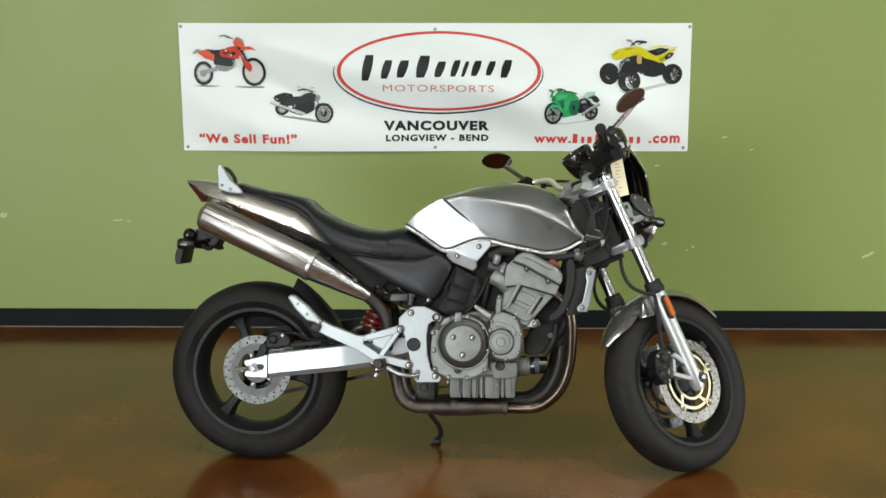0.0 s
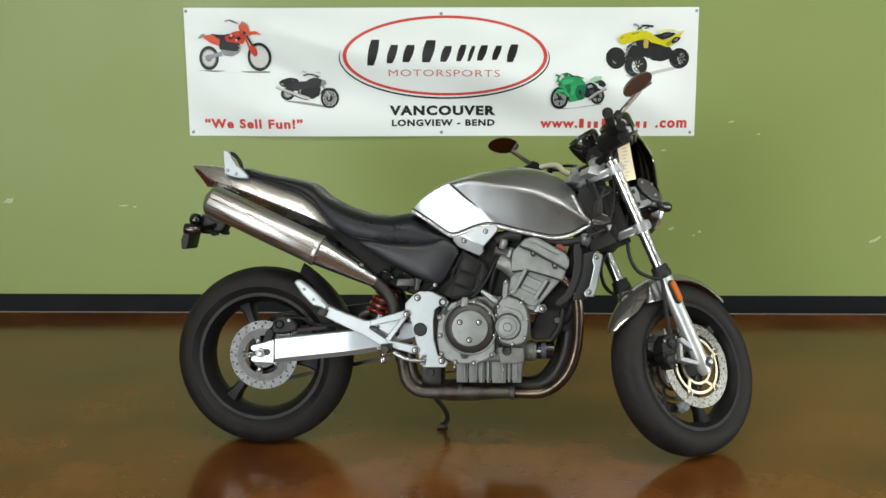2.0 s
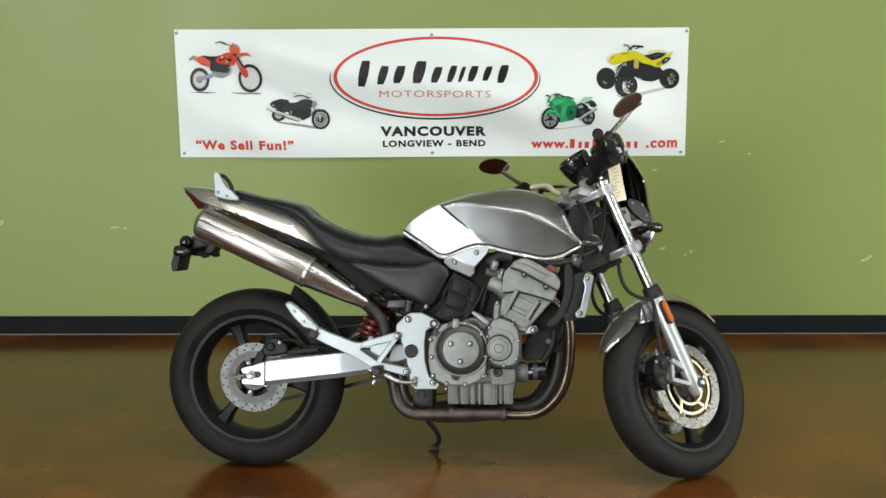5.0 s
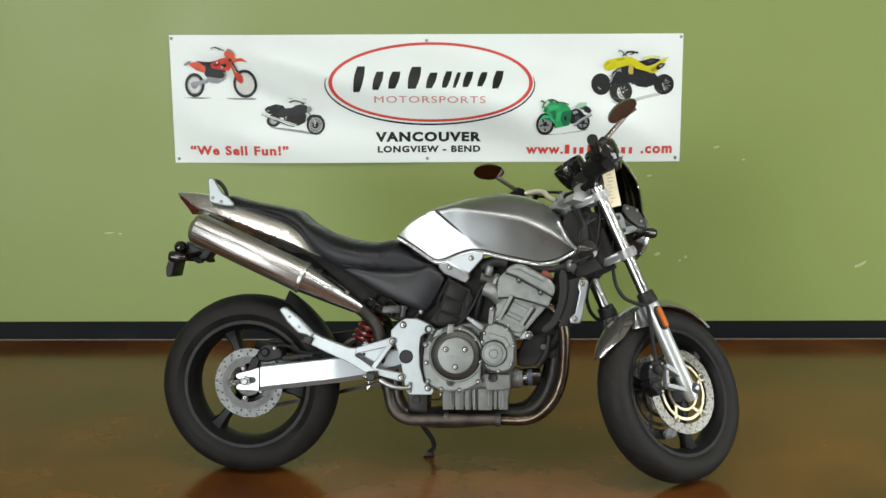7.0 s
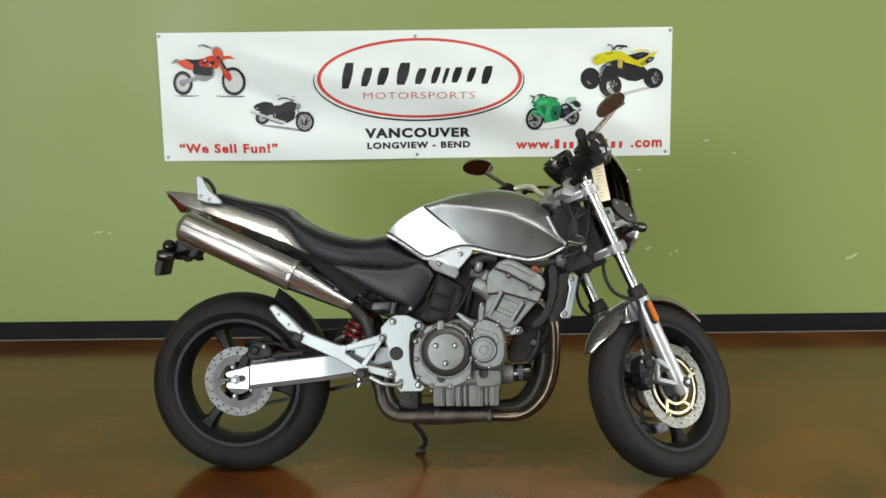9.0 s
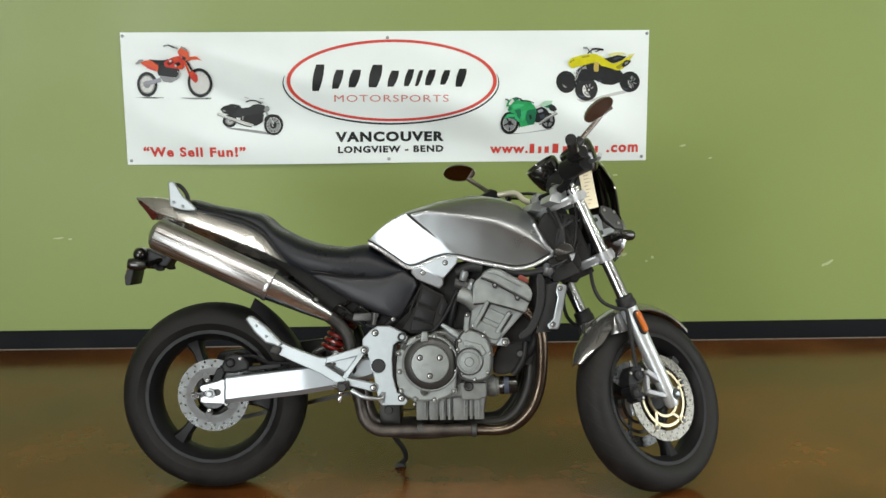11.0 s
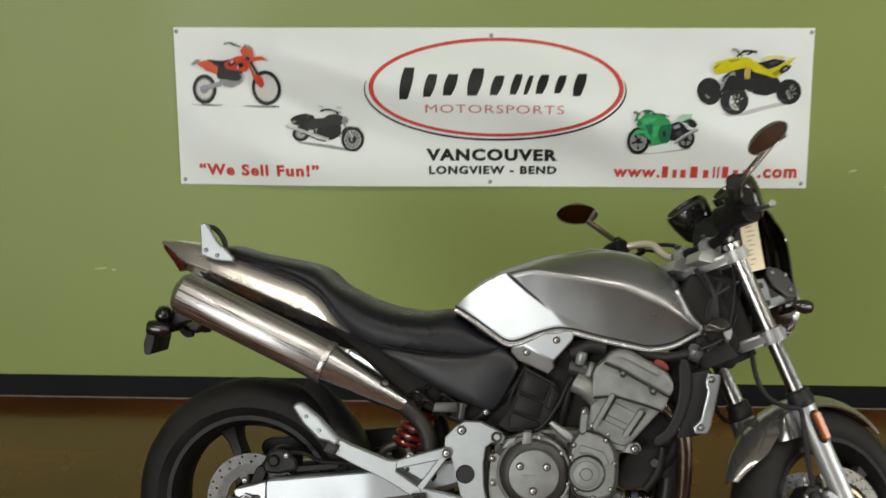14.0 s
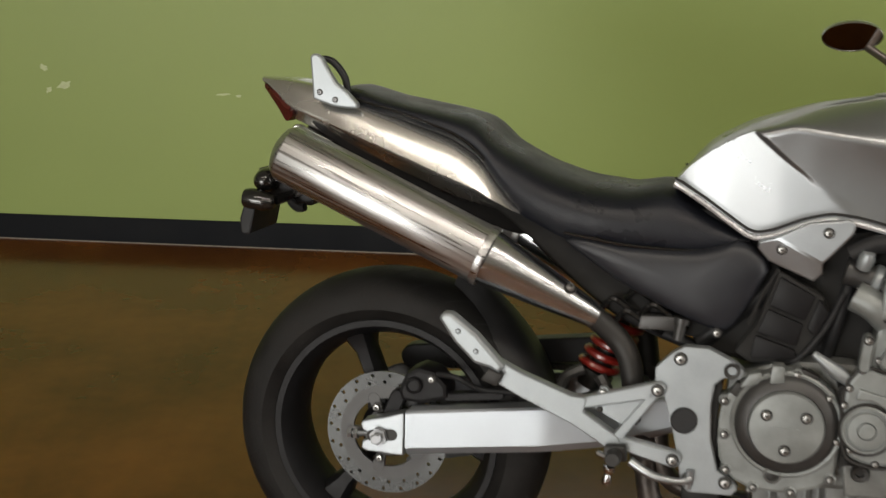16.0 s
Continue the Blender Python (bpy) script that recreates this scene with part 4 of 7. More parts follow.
part("edge_trim", bm, TANK_SILVER, tank)
bm = bmesh.new()
lathe(bm, [(0.0, 0.012), (0.022, 0.012), (0.034, 0.010), (0.038, 0.004), (0.040, -0.004), (0, -0.004)], (0.90, 0, 0.981), (0.02, 0, 1), 28)
part("filler_cap", bm, ALLOY, tank, "round alloy fuel filler cap")


def pillow(bm, outline, mid, y0, y1, n=9, power=0.8):
    """A plate with a softly domed face: rings of the outline drawn in towards the middle."""
    rings = []
    for k in range(n + 1):
        a = math.pi / 2 * k / n
        f, d = (math.cos(a) * 0.97 + 0.03), math.sin(a) ** power
        y = y0 + (y1 - y0) * d
        rings.append([bm.verts.new((mid[0] + (x - mid[0]) * f, y, mid[1] + (z - mid[1]) * f)) for x, z in outline])
    m = len(outline)
    for r, q in zip(rings, rings[1:]):
        for i in range(m):
            bm.faces.new((r[i], r[(i + 1) % m], q[(i + 1) % m], q[i]))
    bm.faces.new(rings[-1])
    bm.faces.new(rings[0][::-1])


# side plate under the tank, airbox covers
bm = bmesh.new()
front = {"a": (0.722, 0.757, -0.152), "b": (0.771, 0.784, -0.1525), "c": (0.832, 0.794, -0.1525), "d": (0.846, 0.786, -0.152), "e": (0.842, 0.770, -0.152), "f": (0.813, 0.735, -0.152),
         "g": (0.7964, 0.7169, -0.152), "h": (0.798, 0.700, -0.147), "i": (0.784, 0.684, -0.141), "j": (0.709, 0.714, -0.138), "k": (0.690, 0.735, -0.141), "l": (0.692, 0.746, -0.146)}
fv = {k: bm.verts.new((x, y, z)) for k, (x, z, y) in front.items()}
bv = {k: bm.verts.new((x, -0.122, z)) for k, (x, z, y) in front.items()}
bm.faces.new([fv[k] for k in "abcdefg"])
bm.faces.new([fv[k] for k in "aghijkl"])
loop = "abcdefghijkl"
for p, q in zip(loop, loop[1:] + loop[0]):
    bm.faces.new((fv[p], fv[q], bv[q], bv[p]))
bm.faces.new([bv[k] for k in loop])
bmesh.ops.recalc_face_normals(bm, faces=bm.faces)
bmesh.ops.bevel(bm, geom=bm.edges[:], offset=0.0035, segments=2, profile=0.6, affect="EDGES", clamp_overlap=True)
side_plate = part("frame_cover", bm, ALLOY, label="brushed aluminium triangular frame cover")
for x, y, z in ((0.803, -0.1525, 0.770), (0.730, -0.149, 0.737)):
    bolt((x, y, z), side_plate, 0.0065)
bm = bmesh.new()
pillow(bm, rounded([(0.357, 0.724), (0.364, 0.732), (0.393, 0.735), (0.463, 0.722), (0.588, 0.7205), (0.640, 0.737), (0.664, 0.747), (0.718, 0.708), (0.695, 0.658), (0.674, 0.617), (0.655, 0.589), (0.6335, 0.582), (0.565, 0.606), (0.466, 0.653), (0.400, 0.695)], 1), (0.58, 0.660), -0.100, -0.150, 14, 0.30)
cover = part("side_cover", bm, SATIN, label="black satin plastic side cover")
bolt((0.632, -0.140, 0.583), cover, 0.006)
bm = bmesh.new()
prism(bm, [(0.728, 0.698), (0.800, 0.660), (0.815, 0.630), (0.775, 0.545), (0.690, 0.535), (0.662, 0.552), (0.696, 0.60)], -0.140, 0.10, 0.006)
air_box = part("air_box", bm, FLAT_BLACK, label="black plastic air box with panel lines")
for outline in ([(0.731, 0.690), (0.790, 0.660), (0.775, 0.618), (0.716, 0.640)], [(0.714, 0.633), (0.773, 0.611), (0.764, 0.572), (0.698, 0.592)], [(0.696, 0.586), (0.762, 0.566), (0.768, 0.550), (0.690, 0.545)], [(0.796, 0.657), (0.814, 0.634), (0.796, 0.592), (0.779, 0.604)]):
    bm = bmesh.new()
    prism(bm, outline, -0.1475, -0.13, 0.004)
    part("panel", bm, RIM_BLACK, air_box)
# black block added to close the see-through gap behind the side covers
bm = bmesh.new()
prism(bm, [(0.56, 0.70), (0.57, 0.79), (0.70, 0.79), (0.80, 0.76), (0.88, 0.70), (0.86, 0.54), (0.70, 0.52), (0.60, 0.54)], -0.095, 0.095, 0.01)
part("frame_filler", bm, FLAT_BLACK)


def pipe(name, pts, r, m=None, parent=None, label="", make=part, seg=10):
    bm = bmesh.new()
    tube(bm, pts, r, seg)
    return make(name, bm, m or PLASTIC, parent, label)


bm = bmesh.new()
tube(bm, [(0.728, -0.131, 0.700), (0.704, -0.131, 0.655), (0.684, -0.131, 0.600)], 0.003, 6)
part("panel_gap", bm, FLAT_BLACK)
pipe("drain_hose", [(0.70, -0.11, 0.54), (0.76, -0.14, 0.545), (0.805, -0.14, 0.60), (0.835, -0.13, 0.665)], 0.006)
pipe("breather_hose", [(0.815, -0.10, 0.55), (0.83, -0.12, 0.62), (0.85, -0.11, 0.70), (0.89, -0.09, 0.74)], 0.011)
pipe("air_hose", [(0.98, -0.10, 0.745), (1.04, -0.12, 0.735), (1.10, -0.13, 0.74), (1.16, -0.09, 0.76)], 0.012)
pipe("breather_hose", [(0.84, -0.14, 0.735), (0.88, -0.14, 0.755), (0.92, -0.13, 0.75)], 0.016)

# ---- engine ----
bm = bmesh.new()
prism(bm, [(0.645, 0.40), (0.655, 0.505), (0.74, 0.545), (0.86, 0.548), (0.93, 0.505), (0.945, 0.43), (0.932, 0.330), (0.70, 0.312), (0.660, 0.330)], -0.138, 0.150, 0.010)
engine = part("engine", bm, ENGINE_GRIME, label="grey four-cylinder engine with oily grime")
CLUTCH = Vector((0.757, -0.160, 0.441))
bm = bmesh.new()
prism(bm, rounded([(0.656, 0.486), (0.645, 0.457), (0.644, 0.380), (0.662, 0.338), (0.707, 0.317), (0.774, 0.317), (0.828, 0.338), (0.843, 0.365), (0.846, 0.442), (0.833, 0.499), (0.800, 0.527), (0.762, 0.538), (0.714, 0.526), (0.685, 0.512)], 1), -0.166, -0.125, 0.006)
lathe(bm, [(0.094, 0.02), (0.093, -0.009), (0.090, -0.011), (0.086, -0.010), (0.085, -0.004)], CLUTCH, seg=48)
part("clutch_cover", bm, ENGINE, engine, "round grey clutch cover with three screws")
bm = bmesh.new()
lathe(bm, [(0.087, 0.0), (0.085, -0.010), (0.076, -0.018), (0.064, -0.021), (0.060, -0.012)], CLUTCH, seg=48)
part("clutch_step", bm, DARK_GREY, engine, "dark step round the clutch cap")
bm = bmesh.new()
lathe(bm, [(0.0625, -0.010), (0.0625, -0.028), (0.060, -0.032), (0.055, -0.033), (0.0, -0.033)], CLUTCH, seg=44)
part("clutch_cap", bm, ENGINE, engine)
for k in range(7):
    bm = bmesh.new()
    box(bm, 0.732 + 0.007 * k, 0.736 + 0.007 * k, -0.1945, -0.192, 0.4365, 0.4425)
    part("cast_mark", bm, ENGINE, engine)
for x, z in ((-0.033, 0.021), (0.032, 0.022), (0.0, -0.038)):
    bolt((CLUTCH.x + x, -0.193, CLUTCH.z + z), engine, 0.0072)
for x, z in ((0.653, 0.473), (0.656, 0.413), (0.662, 0.350), (0.709, 0.324), (0.772, 0.322), (0.834, 0.352), (0.840, 0.419), (0.824, 0.494), (0.770, 0.530)):
    bm = bmesh.new()
    lathe(bm, [(0, 0.03), (0.0105, 0.03), (0.010, -0.001), (0.0075, -0.0035), (0, -0.0035)], (x, -0.166, z), seg=12)
    part("screw_boss", bm, ENGINE, engine)
    bolt((x, -0.1695, z), engine, 0.0048)
# lugs and sight glass round the cover
for pts, y in (([(0.725, 0.512), (0.728, 0.545), (0.748, 0.545), (0.750, 0.516)], -0.182), ([(0.676, 0.498), (0.690, 0.524), (0.712, 0.530), (0.708, 0.508)], -0.174)):
    bm = bmesh.new()
    prism(bm, pts, y, -0.15, 0.004)
    part("case_lug", bm, ENGINE, engine)
# raised dark patches painting the shade of two hollows in the case
for pts in ([(0.660, 0.488), (0.672, 0.508), (0.690, 0.498), (0.676, 0.478)], [(0.756, 0.528), (0.778, 0.540), (0.806, 0.528), (0.80, 0.520)]):
    bm = bmesh.new()
    prism(bm, pts, -0.1685, -0.15, 0.002)
    part("hollow_shade", bm, ENGINE_DARK, engine)
bm = bmesh.new()
lathe(bm, [(0.016, 0.02), (0.0155, -0.004), (0.012, -0.006), (0.011, -0.003)], (0.740, -0.166, 0.350), seg=22)
part("sight_ring", bm, ENGINE_GRIME, engine)
bm = bmesh.new()
lathe(bm, [(0.0115, -0.003), (0.006, -0.004), (0, -0.0045)], (0.740, -0.166, 0.350), seg=18)
part("oil_window", bm, ENGINE_DARK, engine, "dark oil sight glass")
# black strips that stand in for the shaded gaps beside the clutch cover
bm = bmesh.new()
prism(bm, [(0.632, 0.505), (0.648, 0.500), (0.642, 0.43), (0.644, 0.360), (0.660, 0.332), (0.636, 0.345), (0.628, 0.42)], -0.157, -0.12, 0.003)
part("shade_strip", bm, FLAT_BLACK, engine)
bm = bmesh.new()
prism(bm, [(0.834, 0.515), (0.850, 0.522), (0.846, 0.470), (0.849, 0.420), (0.862, 0.385), (0.846, 0.372), (0.848, 0.42), (0.844, 0.47)], -0.172, -0.12, 0.002)
part("shade_strip", bm, FLAT_BLACK, engine)
# crank cover
bm = bmesh.new()
prism(bm, rounded([(0.872, 0.557), (0.929, 0.539), (0.948, 0.513), (0.957, 0.475), (0.954, 0.418), (0.942, 0.396), (0.908, 0.386), (0.870, 0.393), (0.853, 0.406), (0.846, 0.463), (0.847, 0.520)], 1), -0.180, -0.13, 0.006)
part("crank_cover", bm, ENGINE, engine, "grey crankshaft end cover")
bm = bmesh.new()
lathe(bm, [(0.0415, 0.01), (0.041, -0.006), (0.039, -0.008), (0.036, -0.008), (0.035, -0.0045), (0.031, -0.0045), (0.030, -0.009), (0.016, -0.010), (0.015, -0.006), (0.0135, -0.006), (0.013, -0.011), (0, -0.012)], (0.885, -0.180, 0.450), seg=36)
part("crank_cap", bm, ENGINE, engine, "round ringed crank cap")
bm = bmesh.new()
prism(bm, [(0.868, 0.520), (0.924, 0.505), (0.940, 0.478), (0.926, 0.468), (0.918, 0.486), (0.892, 0.500), (0.866, 0.500)], -0.187, -0.17, 0.003)
part("cover_ridge", bm, ENGINE, engine)
for x, z in ((0.853, 0.518), (0.872, 0.550), (0.930, 0.533), (0.952, 0.477), (0.945, 0.414), (0.903, 0.391), (0.861, 0.412), (0.847, 0.488)):
    bolt((x, -0.180, z), engine, 0.0048)
# lower case with its plug
bm = bmesh.new()
prism(bm, [(0.852, 0.384), (0.938, 0.384), (0.942, 0.332), (0.917, 0.322), (0.860, 0.320)], -0.156, -0.10, 0.005)
part("lower_case", bm, ENGINE_GRIME, engine)
bm = bmesh.new()
lathe(bm, [(0, -0.002), (0.006, -0.002), (0.007, -0.008), (0.013, -0.009), (0.016, -0.004), (0.016, 0.01), (0, 0.01)], (0.882, -0.156, 0.366), seg=20)
part("drain_plug", bm, ENGINE_DARK, engine, "dark round engine plug")
# cylinders and head, leaning forward
bm = bmesh.new()
prism(bm, [(0.872, 0.510), (0.860, 0.525), (0.888, 0.600), (0.896, 0.640), (0.948, 0.645), (1.011, 0.628), (1.062, 0.612), (0.985, 0.521), (0.970, 0.500)], -0.168, 0.168, 0.006)
part("cylinder_block", bm, ENGINE, engine)
for p, q, w, y in (((0.936, 0.611), (0.989, 0.587), 0.038, -0.1705), ((0.915, 0.563), (0.968, 0.540), 0.042, -0.1720)):
    bm = bmesh.new()
    slab(bm, p, q, w, y, -0.16, 0.003)
    part("cylinder_ridge", bm, ENGINE, engine)
for p, q in (((0.903, 0.569), (0.941, 0.643)), ((0.975, 0.549), (1.011, 0.607))):
    bm = bmesh.new()
    slab(bm, p, q, 0.013, -0.194, -0.160, 0.004)
    part("cylinder_rib", bm, ENGINE, engine)
    # dark strip painted as the shade beside the rib
    bm = bmesh.new()
    slab(bm, (p[0] + 0.010, p[1] - 0.004), (q[0] + 0.010, q[1] - 0.006), 0.007, -0.171, -0.160, 0.001)
    part("rib_shade", bm, ENGINE_DARK, engine)
bm = bmesh.new()
slab(bm, (0.877, 0.600), (0.873, 0.556), 0.018, -0.186, -0.150, 0.005)
part("stud_boss", bm, ENGINE, engine)
bolt((0.877, -0.186, 0.602), engine, 0.0055)
for x, z in ((0.896, 0.566), (0.935, 0.545)):
    bolt((x, -0.170, z), engine, 0.0045)
bm = bmesh.new()
prism(bm, [(0.894, 0.682), (0.899, 0.708), (0.922, 0.729), (1.080, 0.650), (1.066, 0.610), (1.011, 0.624), (0.948, 0.640), (0.894, 0.636)], -0.181, 0.181, 0.006)
part("cylinder_head", bm, ENGINE, engine)
bm = bmesh.new()
prism(bm, [(0.918, 0.724), (0.930, 0.743), (0.955, 0.753), (0.981, 0.750), (1.071, 0.703), (1.087, 0.680), (1.087, 0.660), (1.079, 0.645), (0.999, 0.687), (0.962, 0.708)], -0.190, 0.190, 0.009, 3)
part("valve_cover", bm, ENGINE, engine, "grey painted valve cover")
bm = bmesh.new()
prism(bm, [(0.936, 0.742), (0.957, 0.750), (0.980, 0.746), (1.060, 0.704), (1.050, 0.694), (0.972, 0.733)], -0.1945, -0.180, 0.004)
part("cover_facet", bm, ENGINE, engine)
for x, z in ((0.965, 0.700), (1.038, 0.660)):
    # raised dark patch in place of a shaded recess in the cover
    bm = bmesh.new()
    prism(bm, [(x - 0.013, z + 0.014), (x + 0.013, z + 0.001), (x + 0.006, z - 0.012), (x - 0.004, z - 0.010)], -0.1925, -0.17, 0.001, 1)
    part("notch_shade", bm, ENGINE_DARK, engine)
    bolt((x + 0.001, -0.1925, z), engine, 0.004, m=CLAMP_GREY)
bm = bmesh.new()
prism(bm, rounded([(1.038, 0.716), (1.044, 0.732), (1.060, 0.730), (1.078, 0.714), (1.076, 0.702), (1.052, 0.714)], 1), -0.150, -0.10, 0.006)
part("plug_cap", bm, RED_CAP, engine, "orange-red plug connector")


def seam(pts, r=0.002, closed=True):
    """A dark bead that paints the shaded gap along the joint of two castings."""
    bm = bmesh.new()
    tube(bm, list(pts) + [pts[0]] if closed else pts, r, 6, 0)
    part("shade_bead", bm, ENGINE_DARK, engine)


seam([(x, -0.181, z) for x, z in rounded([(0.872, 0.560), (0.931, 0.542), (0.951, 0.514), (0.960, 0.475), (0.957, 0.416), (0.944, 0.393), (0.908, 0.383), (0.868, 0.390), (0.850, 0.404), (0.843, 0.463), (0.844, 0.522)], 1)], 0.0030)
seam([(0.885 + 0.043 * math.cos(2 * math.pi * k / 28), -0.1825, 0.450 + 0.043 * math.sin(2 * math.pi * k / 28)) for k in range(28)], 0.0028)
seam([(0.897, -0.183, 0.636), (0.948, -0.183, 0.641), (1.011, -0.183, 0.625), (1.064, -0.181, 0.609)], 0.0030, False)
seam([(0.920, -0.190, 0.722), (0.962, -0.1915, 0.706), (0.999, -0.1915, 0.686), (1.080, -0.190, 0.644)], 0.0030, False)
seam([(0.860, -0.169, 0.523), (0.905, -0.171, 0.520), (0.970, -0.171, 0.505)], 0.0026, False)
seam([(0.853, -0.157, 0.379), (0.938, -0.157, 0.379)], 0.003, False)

# sump: four cast panels with narrow gaps, a flange above
bm = bmesh.new()
prism(bm, [(0.712, 0.320), (0.716, 0.256), (0.928, 0.262), (0.940, 0.325)], -0.1065, 0.105, 0.006)
part("oil_pan", bm, ENGINE_GRIME, engine)
for x0, x1, zl, zh, y in ((0.708, 0.747, 0.247, 0.312, -0.116), (0.751, 0.781, 0.247, 0.312, -0.112), (0.785, 0.806, 0.248, 0.318, -0.117), (0.811, 0.827, 0.248, 0.335, -0.110), (0.831, 0.879, 0.249, 0.335, -0.121), (0.884, 0.896, 0.251, 0.335, -0.112), (0.900, 0.932, 0.252, 0.335, -0.119)):
    bm = bmesh.new()
    prism(bm, [(x0, zh), (x0 + 0.001, zl), (x1, zl + 0.001), (x1 + 0.001, zh)], y, -0.08, 0.0018)
    part("sump_panel", bm, ENGINE_GRIME, engine)
for x, z0, z1 in ((0.738, 0.262, 0.306), (0.797, 0.250, 0.340), (0.819, 0.250, 0.345), (0.868, 0.262, 0.318), (0.916, 0.262, 0.318)):
    bm = bmesh.new()
    box(bm, x - 0.002, x + 0.002, -0.126, -0.105, z0, z1, 0.001)
    part("sump_rib", bm, ENGINE, engine)
bm = bmesh.new()
prism(bm, [(0.70, 0.322), (0.70, 0.311), (0.806, 0.313), (0.806, 0.326)], -0.124, 0.12, 0.003)
part("sump_flange", bm, ENGINE, engine)
for x, z in ((0.702, 0.300), (0.872, 0.296)):
    bolt((x, -0.119, z), engine, 0.0042)
bm = bmesh.new()
tube(bm, [(0.704, -0.112, 0.305), (0.702, -0.112, 0.285), (0.690, -0.10, 0.280), (0.660, -0.08, 0.276)], 0.003, 6)
part("wire", bm, PLASTIC)
# oil filter and cooler pipes
bm = bmesh.new()
lathe(bm, [(0, 0), (0.034, 0.0), (0.036, 0.01), (0.036, 0.03), (0.030, 0.034), (0.030, 0.040)], (0.940, -0.06, 0.356), (1, 0, 0.06), 26)
part("filter_seat", bm, ENGINE_GRIME, engine)
bm = bmesh.new()
lathe(bm, [(0.029, 0.0), (0.030, 0.004), (0.030, 0.052), (0.027, 0.060), (0, 0.062)], (0.982, -0.06, 0.359), (1, 0, 0.06), 26)
part("oil_filter", bm, GLOSS_BLACK, engine, "black spin-on oil filter")
bm = bmesh.new()
lathe(bm, [(0.0305, 0.016), (0.0307, 0.018), (0.0307, 0.030), (0.0305, 0.032)], (0.982, -0.06, 0.359), (1, 0, 0.06), 26)
part("filter_label", bm, INK_BLUE, engine)
# carburettor bodies between air box and head
for y in (-0.125, -0.045, 0.045, 0.125):
    bm = bmesh.new()
    tube(bm, [(0.835, y, 0.705), (0.870, y, 0.695), (0.905, y, 0.675)], 0.024, 14, 4)
    part("throttle_body", bm, DARK_GREY, engine)
bm = bmesh.new()
lathe(bm, [(0.026, 0), (0.029, 0.003), (0.029, 0.012), (0.026, 0.015)], (0.876, -0.125, 0.692), (1, 0, -0.35), 20)
part("boot_clamp", bm, SILVER_PAINT, engine)
bm = bmesh.new()
lathe(bm, [(0, 0), (0.012, 0), (0.014, 0.02), (0.010, 0.03), (0, 0.03)], (0.86, -0.15, 0.715), (0.3, -0.3, 1), 12)
part("vacuum_cap", bm, SILVER_PAINT, engine)
bm = bmesh.new()
lathe(bm, [(0, 0), (0.006, 0), (0.013, 0.05), (0.010, 0.07), (0, 0.07)], (0.793, -0.170, 0.569), (1, 0, -0.72), 12)
part("breather_fitting", bm, SILVER_PAINT, engine)
bm = bmesh.new()
tube(bm, [(0.852, -0.150, 0.668), (0.880, -0.155, 0.655), (0.905, -0.150, 0.632)], 0.026, 16)
part("water_outlet", bm, ENGINE, engine, "cast grey water outlet elbow")
bm = bmesh.new()
prism(bm, [(0.968, 0.502), (0.985, 0.525), (1.008, 0.526), (1.016, 0.510), (1.004, 0.498)], -0.160, -0.14, 0.003)
part("engine_bracket", bm, ALLOY, engine)
bolt((1.000, -0.160, 0.512), engine, 0.008)

# ---- exhaust headers ----
for i, y in enumerate((-0.130, -0.045, 0.045, 0.130)):
    bm = bmesh.new()
    yy = y * 0.85
    sh = 0.012 * (i % 2)
    bk = (0, 0.034, 0.040, 0.052)[i]
    tube(bm, [(1.040 - bk * 0.3, y, 0.625), (1.085 - bk * 0.6, y, 0.600), (1.115 - bk, y, 0.545), (1.122 - bk, y * 0.95, 0.46), (1.114 - bk, yy, 0.36), (1.080 - bk, yy, 0.278), (1.010 - bk * 0.6, yy * 0.9, 0.222 + sh), (0.90, yy * 0.8, 0.214 + sh), (0.80, yy * 0.7, 0.213)], 0.0195, 14)
    # the inner pipes take a dark colour for the shade behind the first
    part("exhaust_header", bm, BRONZE if i == 0 else ENGINE_DARK, label="heat-browned steel exhaust header pipe" if i == 0 else "inner exhaust header pipe, coloured dark for its shade")
bm = bmesh.new()
tube(bm, [(0.86, -0.03, 0.212), (0.76, -0.03, 0.210), (0.68, -0.03, 0.208), (0.60, -0.04, 0.206)], [0.032, 0.044, 0.044, 0.030], 18, 5, 0.6)
tube(bm, [(0.90, -0.09, 0.214), (0.76, -0.10, 0.211), (0.66, -0.10, 0.208), (0.58, -0.10, 0.210), (0.535, -0.10, 0.245), (0.518, -0.095, 0.310), (0.512, -0.095, 0.37)], 0.0205, 14)
tube(bm, [(0.70, 0.05, 0.209), (0.58, 0.09, 0.210), (0.535, 0.09, 0.245), (0.518, 0.09, 0.33)], 0.0205, 14)
part("collector", bm, BRONZE_DULL, label="browned steel exhaust collector")
for x in (0.72, 0.90):
    bm = bmesh.new()
    lathe(bm, [(0.021, -0.009), (0.0235, -0.007), (0.0235, 0.007), (0.021, 0.009)], (x, -0.098, 0.2125), (1, 0, 0), 16)
    part("pipe_clamp", bm, DARK_GREY)

# black blocks added in place of dark clutter behind the cylinders and before the head
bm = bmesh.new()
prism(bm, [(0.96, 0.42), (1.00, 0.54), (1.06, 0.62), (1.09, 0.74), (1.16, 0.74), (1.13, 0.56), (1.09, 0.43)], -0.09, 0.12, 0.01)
part("engine_filler", bm, FLAT_BLACK)
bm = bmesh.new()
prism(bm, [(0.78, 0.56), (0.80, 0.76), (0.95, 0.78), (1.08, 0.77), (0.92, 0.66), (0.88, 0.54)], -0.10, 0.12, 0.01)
part("intake_filler", bm, FLAT_BLACK)

